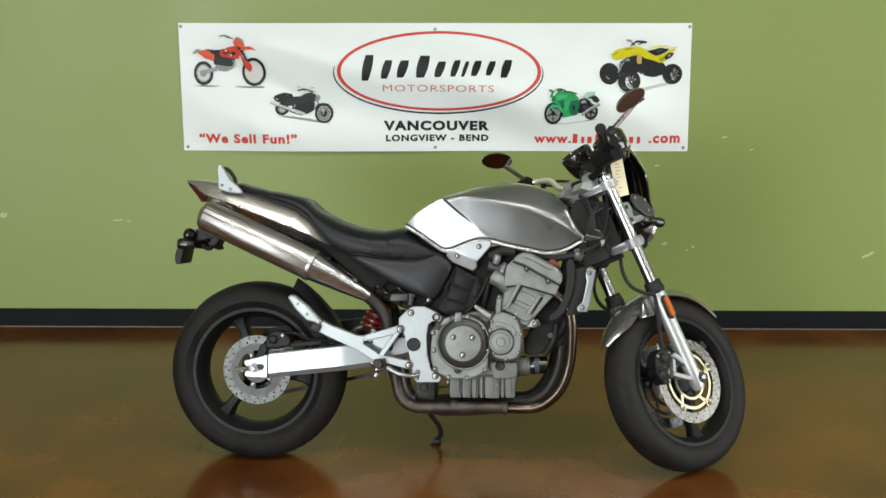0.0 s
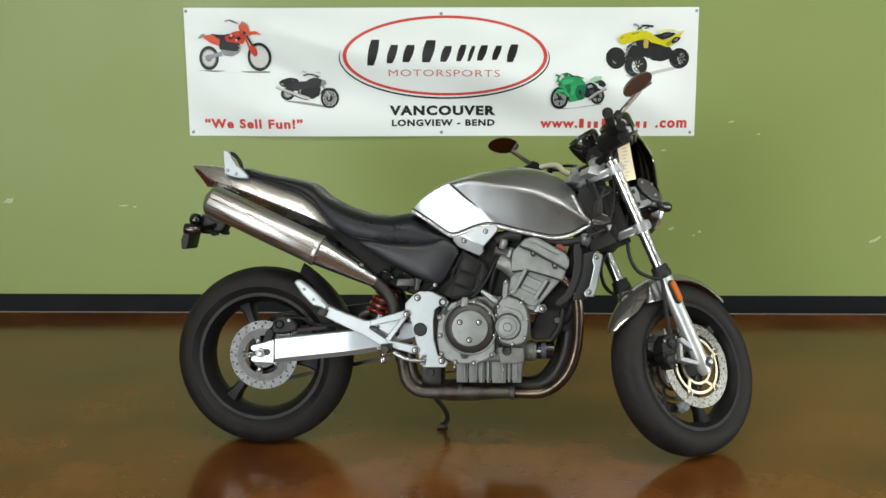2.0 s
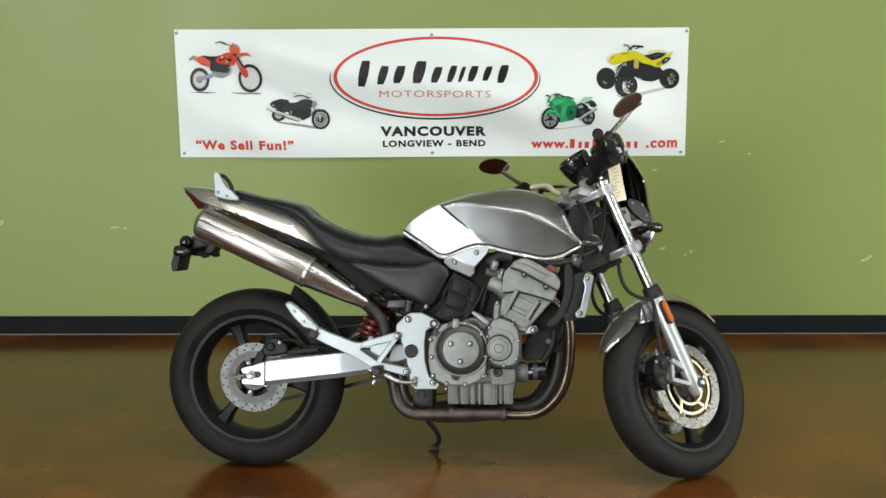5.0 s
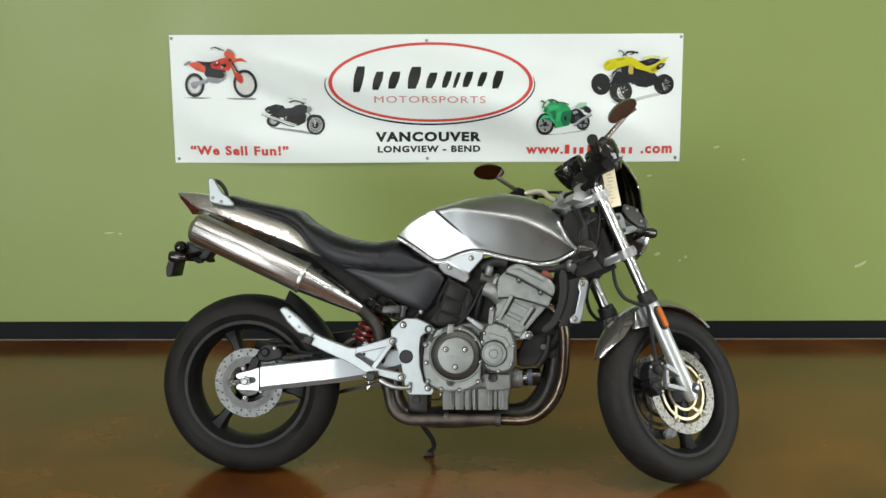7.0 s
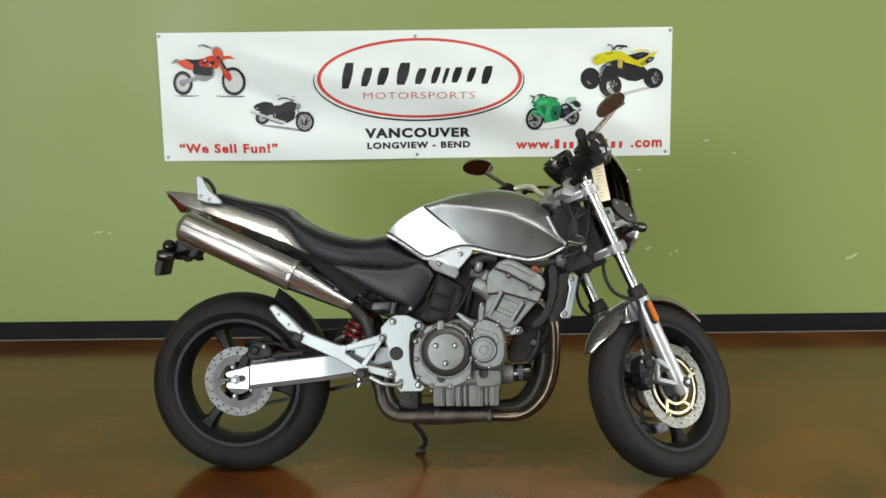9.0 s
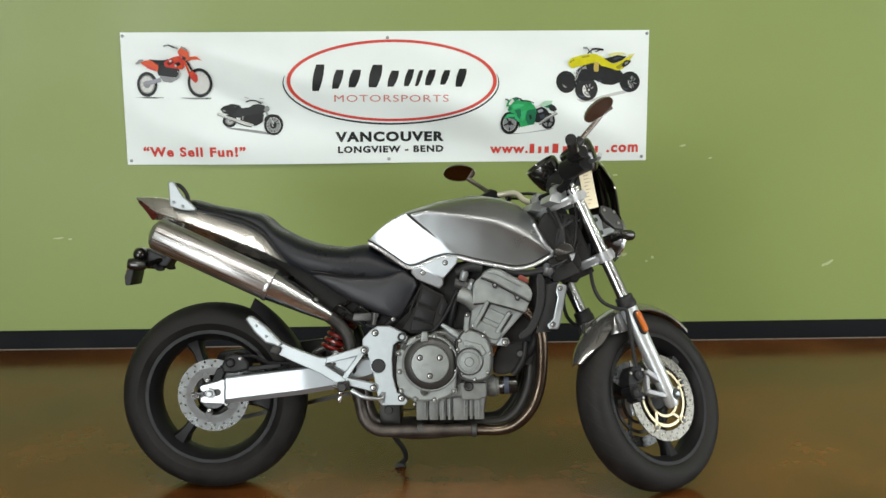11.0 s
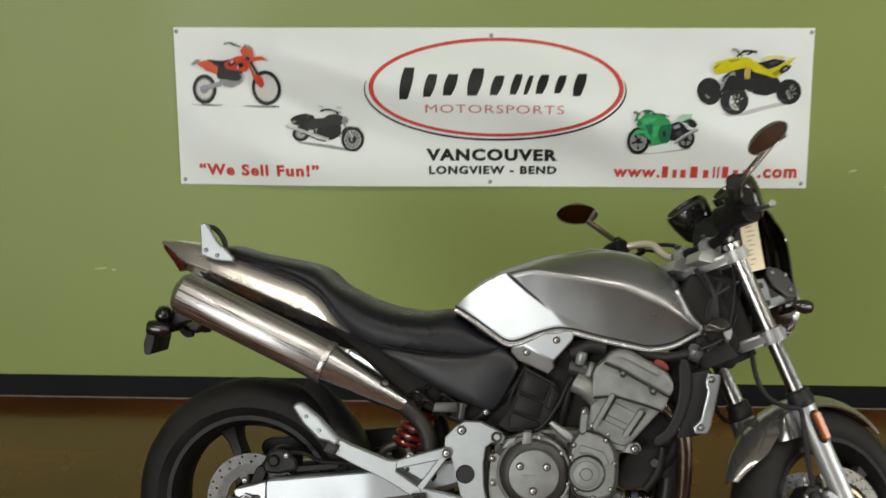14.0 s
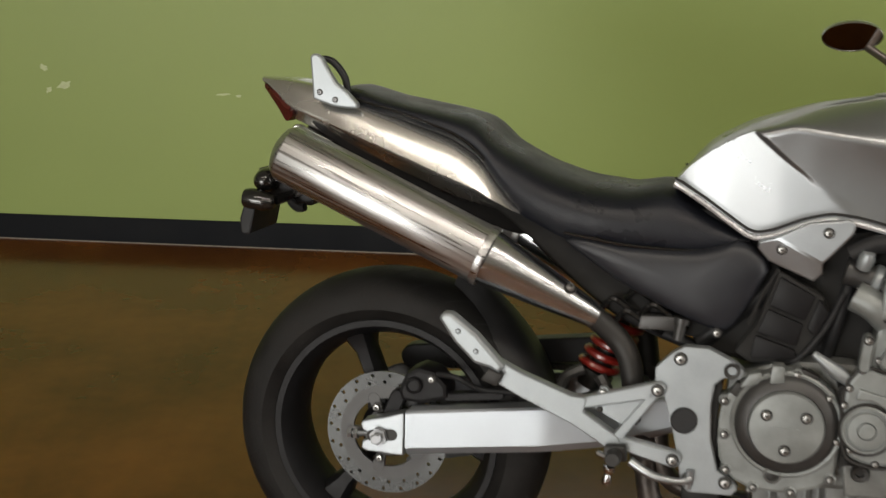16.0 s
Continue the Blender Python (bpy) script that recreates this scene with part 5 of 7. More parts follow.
# side stand
bm = bmesh.new()
tube(bm, [(0.600, 0.060, 0.290), (0.612, 0.100, 0.170), (0.645, 0.135, 0.110), (0.653, 0.160, 0.072), (0.634, 0.185, 0.046)], [0.011, 0.010, 0.009, 0.009, 0.008], 10)
prism(bm, [(0.612, 0.033), (0.622, 0.050), (0.646, 0.048), (0.652, 0.036)], 0.168, 0.202, 0.003)
part("side_stand", bm, PLASTIC, label="black steel side stand")
bm = bmesh.new()
prism(bm, [(0.58, 0.20), (0.58, 0.33), (0.65, 0.33), (0.65, 0.20)], -0.05, 0.08, 0.006)
lathe(bm, [(0, -0.006), (0.013, -0.006), (0.015, 0), (0.015, 0.02), (0, 0.02)], (0.61, -0.05, 0.27), seg=16)
part("stand_bracket", bm, ENGINE_DARK)

# ---- radiator ----
bm = bmesh.new()
prism(bm, [(1.128, 0.700), (1.176, 0.712), (1.152, 0.548), (1.100, 0.540)], -0.150, 0.150, 0.005)
radiator = part("radiator", bm, PLASTIC, label="black radiator with bare alloy end strip")
for k in range(22):
    bm = bmesh.new()
    z = 0.562 + 0.0062 * k
    x = 1.158 + 0.023 * k / 21
    box(bm, x - 0.004, x + 0.004, -0.14, 0.14, z, z + 0.003)
    part("radiator_fin", bm, DARK_GREY, radiator)
bm = bmesh.new()
prism(bm, [(1.170, 0.705), (1.198, 0.700), (1.199, 0.690), (1.180, 0.575), (1.172, 0.556), (1.142, 0.556), (1.138, 0.572), (1.156, 0.590), (1.170, 0.660), (1.164, 0.680)], -0.168, -0.150, 0.004)
part("end_strip", bm, ALLOY, radiator, "bare alloy radiator end strip")
for x, z in ((1.178, 0.690), (1.156, 0.572)):
    bolt((x, -0.168, z), radiator, 0.006)
bm = bmesh.new()
prism(bm, rounded([(1.098, 0.738), (1.128, 0.732), (1.131, 0.649), (1.114, 0.589), (1.092, 0.542), (1.052, 0.517), (1.040, 0.538), (1.082, 0.572), (1.104, 0.649)], 1), -0.170, -0.150, 0.005)
part("engine_hanger", bm, PLASTIC, label="dark grey engine mounting arm")
pipe("coolant_hose", [(1.10, -0.08, 0.72), (1.14, -0.10, 0.745), (1.17, -0.06, 0.73)], 0.017)
pipe("coolant_hose", [(1.11, -0.12, 0.56), (1.09, -0.10, 0.49), (1.05, -0.07, 0.45), (0.96, -0.05, 0.44)], 0.015)
# black block added in place of the dark area before the cylinders
bm = bmesh.new()
prism(bm, rounded([(0.958, 0.43), (0.980, 0.492), (1.05, 0.512), (1.092, 0.490), (1.075, 0.440), (1.02, 0.400), (0.965, 0.395)], 1), -0.095, 0.08, 0.012, 3)
part("front_filler", bm, FLAT_BLACK, label="black filler block in front of the cylinders")
bm = bmesh.new()
lathe(bm, [(0, -0.012), (0.010, -0.012), (0.013, -0.004), (0.013, 0.01), (0, 0.01)], (1.050, -0.098, 0.470), seg=14)
part("cap_nut", bm, DARK_GREY)
pipe("oil_pipe", [(1.03, -0.09, 0.40), (1.06, -0.10, 0.45), (1.07, -0.10, 0.51)], 0.012)
bm = bmesh.new()
lathe(bm, [(0, 0), (0.018, 0), (0.020, 0.01), (0.016, 0.03), (0, 0.032)], (1.135, -0.11, 0.735), (0.3, -0.5, 1), 16)
lathe(bm, [(0.018, 0), (0.021, 0.002), (0.021, 0.008), (0.018, 0.010)], (1.145, -0.09, 0.738), (1, -0.3, 0), 16)
part("radiator_cap", bm, ALLOY)

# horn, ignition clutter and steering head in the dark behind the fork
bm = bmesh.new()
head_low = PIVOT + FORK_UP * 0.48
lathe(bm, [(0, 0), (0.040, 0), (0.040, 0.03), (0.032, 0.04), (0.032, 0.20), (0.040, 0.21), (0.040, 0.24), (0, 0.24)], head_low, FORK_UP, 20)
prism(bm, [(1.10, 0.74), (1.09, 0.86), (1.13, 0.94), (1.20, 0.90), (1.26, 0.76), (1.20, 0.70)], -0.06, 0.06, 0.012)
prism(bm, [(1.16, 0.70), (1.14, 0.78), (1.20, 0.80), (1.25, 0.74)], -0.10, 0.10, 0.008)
# filler block added to keep the gap behind the fork black
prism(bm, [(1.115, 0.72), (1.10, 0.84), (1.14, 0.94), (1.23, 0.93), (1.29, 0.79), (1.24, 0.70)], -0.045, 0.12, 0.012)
part("steering_head", bm, FLAT_BLACK, label="black steering head with added filler blocks")
for k in range(5):
    r = random.Random(k)
    p = [(1.14 + 0.02 * k, -0.07 + 0.02 * r.random(), 0.95 - 0.01 * k), (1.17 + 0.02 * r.random(), -0.10, 0.87), (1.16 + 0.03 * r.random(), -0.09, 0.79), (1.12 + 0.02 * k, -0.08, 0.73)]
    pipe("wire", p, 0.006 + 0.002 * (k % 2))
bm = bmesh.new()
lathe(bm, [(0, 0), (0.02, 0), (0.034, 0.006), (0.034, 0.02), (0.01, 0.026), (0, 0.026)], (1.19, -0.105, 0.80), (0.3, -1, 0.1), 22)
part("horn", bm, GLOSS_BLACK)


# ---- front end, built straight ahead and then turned to the left ----
def fork_at(s, y, fwd=0.0):
    return FRONT_HUB + FORK_UP * s + FORK_FWD * fwd + Vector((0, y, 0))


front_wheel = wheel("front_wheel", "black cast three-spoke front wheel", front_part, FRONT_HUB, 0.221, 0.050, -72, 0.042, 0.034)
bm = bmesh.new()
lathe(bm, tyre_profile(0.306, 0.060, 0.222), FRONT_HUB, seg=96, closed=True)
front_part("tyre", bm, RUBBER, front_wheel, "worn black front tyre")
tagged(front_part("tread_groove", tread(FRONT_HUB, 0.306, 0.060, 30, 0.222), FLAT_BLACK, front_wheel), kind="stuff")
for s in (-1, 1):
    # the far disc and carrier are coloured darker for the shade on that side
    front_part("brake_disc", drilled_disc(FRONT_HUB, s * 0.062, 0.112, 0.147, 66, 0.005, 0.0033), FRONT_DISC if s < 0 else DISC_STEEL, front_wheel, "drilled steel front brake disc")
    front_part("disc_carrier", carrier(FRONT_HUB, s * 0.062, 0.058, 0.114, 5, 15), GOLD if s < 0 else DARK_GREY, front_wheel, "gold anodised disc carrier" if s < 0 else "")
    for k in range(5):
        bm = bmesh.new()
        a = radians(15 + 72 * k) + 0.25
        lathe(bm, [(0, s * 0.006), (0.008, s * 0.006), (0.008, 0), (0, 0)], FRONT_HUB + Vector((0.113 * math.cos(a), s * 0.063, 0.113 * math.sin(a))), seg=10)
        front_part("disc_rivet", bm, DISC_STEEL, front_wheel)
        if s < 0:
            bm = bmesh.new()
            lathe(bm, [(0.0085, -0.004), (0.0125, -0.004), (0.0125, 0.003), (0.0085, 0.003)], FRONT_HUB + Vector((0.106 * math.cos(a), -0.064, 0.106 * math.sin(a))), seg=14, closed=True)
            front_part("carrier_lobe", bm, GOLD, front_wheel)

for s, side in ((-1, "right"), (1, "left")):
    bm = bmesh.new()
    lathe(bm, [(0, -0.035), (0.018, -0.035), (0.024, -0.02), (0.026, 0.04), (0.026, 0.20), (0.028, 0.28), (0.029, 0.335)], fork_at(0, s * 0.104, -0.012), FORK_UP, 24)
    hx, hz = FRONT_HUB.x, FRONT_HUB.z
    prism(bm, [(hx - 0.024, hz + 0.020), (hx - 0.006, hz + 0.030), (hx + 0.022, hz + 0.020), (hx + 0.026, hz - 0.006), (hx + 0.008, hz - 0.024), (hx - 0.016, hz - 0.020)], *sorted((s * 0.088, s * 0.122)), 0.006)
    leg = front_part("fork_leg", bm, FORK_SILVER, label="silver lower fork leg")
    bm = bmesh.new()
    lathe(bm, [(0, 0.33), (0.0205, 0.33), (0.0205, 0.752), (0.024, 0.752), (0.024, 0.764), (0.012, 0.768), (0.010, 0.780), (0, 0.780)], fork_at(0, s * 0.104, -0.012), FORK_UP, 24)
    front_part("fork_tube", bm, CHROME, leg, "chromed upper fork tube")
    bm = bmesh.new()
    lathe(bm, [(0.0225, 0.325), (0.031, 0.325), (0.033, 0.331), (0.033, 0.345), (0.030, 0.349), (0.030, 0.365), (0.026, 0.369), (0.0225, 0.369)], fork_at(0, s * 0.104, -0.012), FORK_UP, 24)
    front_part("dust_seal", bm, PLASTIC, leg)
    bm = bmesh.new()
    lathe(bm, [(0, s * 0.009), (0.008, s * 0.009), (0.010, s * 0.007), (0.011, 0), (0.011, -s * 0.03), (0, -s * 0.03)], FRONT_HUB + Vector((0, s * 0.128, 0)), (0, 1, 0), 6)
    front_part("axle_nut", bm, ALLOY, leg)
    bm = bmesh.new()
    lathe(bm, [(0.011, s * 0.003), (0.019, s * 0.003), (0.020, 0), (0.020, -s * 0.03), (0.011, -s * 0.03)], FRONT_HUB + Vector((0, s * 0.127, 0)), (0, 1, 0), 20, closed=True)
    front_part("axle_washer", bm, ENGINE_DARK, leg)
    # brake caliper behind the leg
    bm = bmesh.new()
    c = fork_at(0.085, s * 0.075, -0.105)
    for outline in ([(c.x - 0.052, c.z - 0.004), (c.x - 0.050, c.z + 0.025), (c.x - 0.040, c.z + 0.046), (c.x - 0.024, c.z + 0.062), (c.x - 0.004, c.z + 0.060), (c.x + 0.006, c.z + 0.068), (c.x + 0.022, c.z + 0.058), (c.x + 0.026, c.z + 0.036), (c.x + 0.010, c.z + 0.026), (c.x + 0.008, c.z + 0.006)], [(c.x - 0.052, c.z - 0.010), (c.x - 0.046, c.z - 0.030), (c.x - 0.030, c.z - 0.036), (c.x - 0.026, c.z - 0.052), (c.x - 0.006, c.z - 0.058), (c.x + 0.014, c.z - 0.036), (c.x + 0.006, c.z - 0.020), (c.x + 0.008, c.z - 0.002)]):
        prism(bm, outline, *sorted((s * 0.050, s * 0.098)), 0.005)
    prism(bm, [(c.x - 0.044, c.z - 0.030), (c.x - 0.044, c.z + 0.034), (c.x - 0.002, c.z + 0.044), (c.x + 0.002, c.z - 0.036)], *sorted((s * 0.054, s * 0.090)), 0.003)
    front_part("brake_caliper", bm, RIM_BLACK, leg, "black four-piston front brake caliper")
    for dx, dz in ((-0.040, 0.036), (0.014, 0.050), (-0.038, -0.026), (0.002, -0.044)):
        bolt((c.x + dx, s * 0.099, c.z + dz), leg, 0.0048, (0, s, 0), turn=STEER)
    bm = bmesh.new()
    lathe(bm, [(0, 0.024), (0.003, 0.024), (0.0035, 0.012), (0.006, 0.010), (0.006, 0), (0, 0)], (c.x - 0.012, s * 0.080, c.z + 0.060), (-0.2, 0, 1), 10)
    front_part("bleed_nipple", bm, SCREW, leg)
    bm = bmesh.new()
    slab(bm, (c.x + 0.028, c.z + 0.040), (c.x + 0.075, c.z + 0.016), 0.020, *sorted((s * 0.088, s * 0.116)), 0.004)
    slab(bm, (c.x + 0.022, c.z - 0.026), (c.x + 0.090, c.z - 0.036), 0.016, *sorted((s * 0.088, s * 0.116)), 0.004)
    slab(bm, (c.x + 0.030, c.z + 0.040), (c.x + 0.024, c.z - 0.026), 0.012, *sorted((s * 0.088, s * 0.108)), 0.003)
    front_part("caliper_mount", bm, CLAMP_GREY, leg)
    for k in (-1, 1):
        bm = bmesh.new()
        lathe(bm, [(0, s * 0.004), (0.010, s * 0.004), (0.013, s * 0.006), (0.017, s * 0.004), (0.018, 0.0), (0.018, -s * 0.01), (0, -s * 0.01)], Vector((c.x - 0.018 + 0.010 * k, s * 0.102, c.z + 0.030 * k)), seg=18)
        front_part("piston_housing", bm, PLASTIC, leg)
    # amber reflector on the leg
    bm = bmesh.new()
    p, q = fork_at(0.240, 0, -0.014), fork_at(0.296, 0, -0.014)
    slab(bm, (p.x, p.z), (q.x, q.z), 0.021, *sorted((s * 0.130, s * 0.142)), 0.003)
    front_part("reflector", bm, AMBER, leg, "amber side reflector")
    bm = bmesh.new()
    p, q = fork_at(0.238, 0, -0.016), fork_at(0.298, 0, -0.016)
    slab(bm, (p.x, p.z), (q.x, q.z), 0.029, *sorted((s * 0.118, s * 0.134)), 0.003)
    front_part("reflector_frame", bm, PLASTIC, leg)
    bm = bmesh.new()
    tube(bm, [fork_at(0.13, s * 0.09, -0.085), fork_at(0.20, s * 0.10, -0.070), fork_at(0.28, s * 0.112, -0.050), fork_at(0.325, s * 0.118, -0.042), fork_at(0.345, s * 0.108, -0.070), fork_at(0.385, s * 0.09, -0.098), fork_at(0.44, s * 0.075, -0.090), fork_at(0.50, s * 0.05, -0.040), fork_at(0.57, s * 0.03, 0.02)], 0.0065, 8)
    front_part("brake_hose", bm, PLASTIC, leg)

# mudguard
bm = bmesh.new()
rings = []
for k in range(25):
    f = k / 24
    a = radians(161 - 107 * f)
    w = (0.072 - 0.012 * (2 * f - 1) ** 2) * min(1, 0.35 + f * 5)
    row = []
    for j in range(13):
        g = -1 + 2 * j / 12
        rr = 0.330 + 0.008 * math.sin(math.pi * f) + 0.012 * max(0, 0.15 - f) / 0.15 - 0.034 * abs(g) ** 2.6 * min(1, 0.3 + f * 4)
        row.append((FRONT_HUB.x + rr * math.cos(a), w * g, FRONT_HUB.z + rr * math.sin(a)))
    row += [(x - 0.004 * math.cos(a), y * 0.96, z - 0.004 * math.sin(a)) for x, y, z in row[::-1]]
    rings.append(row)
loft(bm, rings)
guard = front_part("front_mudguard", bm, MUDGUARD_GREY, label="grey metallic front mudguard")
for s in (-1, 1):
    bm = bmesh.new()
    c = fork_at(0.285, 0, -0.03)
    prism(bm, [(c.x - 0.06, c.z - 0.045), (c.x - 0.045, c.z + 0.03), (c.x + 0.045, c.z + 0.045), (c.x + 0.05, c.z - 0.02)], *sorted((s * 0.064, s * 0.082)), 0.005)
    front_part("guard_stay", bm, MUDGUARD_GREY, guard)

# triple clamps
for s0, th, nm in ((0.732, 0.024, "upper_clamp"), (0.514, 0.028, "lower_clamp")):
    bm = bmesh.new()
    out = []
    for x, y in ((-0.06, -0.045), (-0.055, 0.045), (-0.02, 0.135), (0.022, 0.135), (0.034, 0.104), (0.022, 0.0), (0.034, -0.104), (0.022, -0.135), (-0.02, -0.135)):
        out.append((x, y))
    a = [bm.verts.new(fork_at(s0 - th / 2, y, x - 0.012)) for x, y in out]
    b = [bm.verts.new(fork_at(s0 + th / 2, y, x - 0.012)) for x, y in out]
    bm.faces.new(a)
    bm.faces.new(b[::-1])
    for i in range(len(out)):
        bm.faces.new((a[i], b[i], b[(i + 1) % len(out)], a[(i + 1) % len(out)]))
    bmesh.ops.bevel(bm, geom=bm.edges[:], offset=0.006, segments=2, affect="EDGES")
    for s in (-1, 1):
        lathe(bm, [(0.022, -th * 0.6), (0.032, -th * 0.6), (0.033, 0), (0.032, th * 0.6), (0.022, th * 0.6)], fork_at(s0, s * 0.104, -0.012), FORK_UP, 22)
    clamp = front_part(nm, bm, CLAMP_SILVER if nm == "upper_clamp" else CLAMP_GREY, label="silver cast triple clamp")
    if nm == "upper_clamp":
        upper = clamp
for s in (-1, 1):
    bm = bmesh.new()
    c = Vector((1.145, s * 0.048, 0.990))
    prism(bm, [(c.x - 0.022, c.z - 0.040), (c.x - 0.026, c.z + 0.012), (c.x - 0.012, c.z + 0.026), (c.x + 0.018, c.z + 0.024), (c.x + 0.028, c.z + 0.006), (c.x + 0.030, c.z - 0.030)], s * 0.048 - 0.014, s * 0.048 + 0.014, 0.004)
    prism(bm, [(c.x - 0.062, c.z - 0.044), (c.x - 0.050, c.z - 0.018), (c.x - 0.018, c.z - 0.004), (c.x + 0.050, c.z - 0.026), (c.x + 0.050, c.z - 0.050)], s * 0.048 - 0.022, s * 0.048 + 0.030, 0.004)
    front_part("bar_riser", bm, CLAMP_SILVER, upper, "silver handlebar riser")
    for d in (-0.017, 0.017):
        bolt((c.x + d, c.y, c.z + 0.026), upper, 0.006, (0, 0, 1), turn=STEER)

# handlebar, grips and controls
BAR = Vector((1.145, 0, 0.993))
bm = bmesh.new()
bar_line = [(-0.120, 0.280), (-0.075, 0.240), (-0.035, 0.200), (-0.012, 0.150), (-0.009, 0.115), (-0.004, 0.075), (0.0, 0.0)]
rise_left, rise_right = (0.036, 0.056, 0.066, 0.057, 0.022, 0.003, 0.0), (0.060, 0.064, 0.062, 0.048, 0.018, 0.003, 0.0)
full = [BAR + Vector((x, y, z)) for (x, y), z in zip(bar_line, rise_left)] + [BAR + Vector((x, -y, z)) for (x, y), z in list(zip(bar_line, rise_right))[-2::-1]]
tube(bm, full, 0.0102, 12)
bars = front_part("handlebar", bm, CREAM_BAR, label="pale alloy handlebar")
# black tube added to darken the right part of the bar
bm = bmesh.new()
tube(bm, [p + Vector((0, 0, 0.001)) for p in full[5:12]], 0.0135, 12)
front_part("bar_dark_cover", bm, RIM_BLACK, bars, "black tube added to darken half the bar")
for s in (-1, 1):
    p, q = (BAR + Vector((-0.098, -0.250, 0.063)), BAR + Vector((-0.180, -0.330, 0.055))) if s < 0 else (BAR + Vector((-0.090, 0.262, 0.048)), BAR + Vector((-0.170, 0.358, -0.005)))
    bm = bmesh.new()
    n = 12
    prof = [(0, 0)]
    ln = (q - p).length
    for k in range(n + 1):
        prof += [(0.0165, ln * k / n), (0.0155, ln * (k + 0.5) / n)]
    lathe(bm, prof + [(0.012, ln * 1.05), (0, ln * 1.05)], p, q - p, 16)
    front_part("grip", bm, RIM_BLACK, bars, "black rubber grip")
    bm = bmesh.new()
    lathe(bm, [(0, 0), (0.017, 0), (0.018, 0.004), (0.018, 0.012), (0, 0.018)], q, q - p, 16)
    front_part("bar_end", bm, RIM_BLACK, bars)
    bm = bmesh.new()
    c = BAR + Vector((-0.066, s * 0.232, 0.060))
    prism(bm, rounded([(c.x - 0.024, c.z - 0.022), (c.x - 0.022, c.z + 0.020), (c.x + 0.020, c.z + 0.024), (c.x + 0.028, c.z - 0.018)], 1), c.y - 0.028, c.y + 0.028, 0.005)
    front_part("switch_box", bm, RIM_BLACK, bars)
    bm = bmesh.new()
    tube(bm, [BAR + Vector((-0.005, s * 0.195, 0.052)), BAR + Vector((-0.002, s * 0.235, 0.046)), BAR + Vector((-0.025, s * 0.285, 0.034 if s < 0 else 0.015)), BAR + Vector((-0.072, s * 0.338, 0.020 if s < 0 else -0.02))], [0.008, 0.007, 0.006, 0.008], 8, 6)
    front_part("lever", bm, ALLOY if s < 0 else PLASTIC, bars, "alloy brake lever" if s < 0 else "")
    pipe("cable", [BAR + Vector((0.0, s * 0.21, 0.07)), BAR + Vector((0.06, s * 0.12, 0.05)), BAR + Vector((0.09, s * 0.06, -0.06)), BAR + Vector((0.05, s * 0.05, -0.20)), BAR + Vector((-0.05, s * 0.05, -0.27))], 0.0055, None, bars, "", front_part)
    pipe("cable", [BAR + Vector((0.0, s * 0.22, 0.065)), BAR + Vector((0.03, s * 0.10, 0.01)), BAR + Vector((0.05, s * 0.07, -0.11)), BAR + Vector((0.0, s * 0.07, -0.23)), BAR + Vector((-0.08, s * 0.06, -0.27))], 0.0045, None, bars, "", front_part)
bm = bmesh.new()
c = BAR + Vector((-0.020, -0.185, 0.062))
prism(bm, rounded([(c.x - 0.030, c.z - 0.050), (c.x - 0.030, c.z + 0.016), (c.x + 0.022, c.z + 0.020), (c.x + 0.034, c.z - 0.046)], 2), c.y - 0.036, c.y + 0.070, 0.014, 4)
front_part("master_cylinder", bm, RIM_BLACK, bars, "black front brake master cylinder")

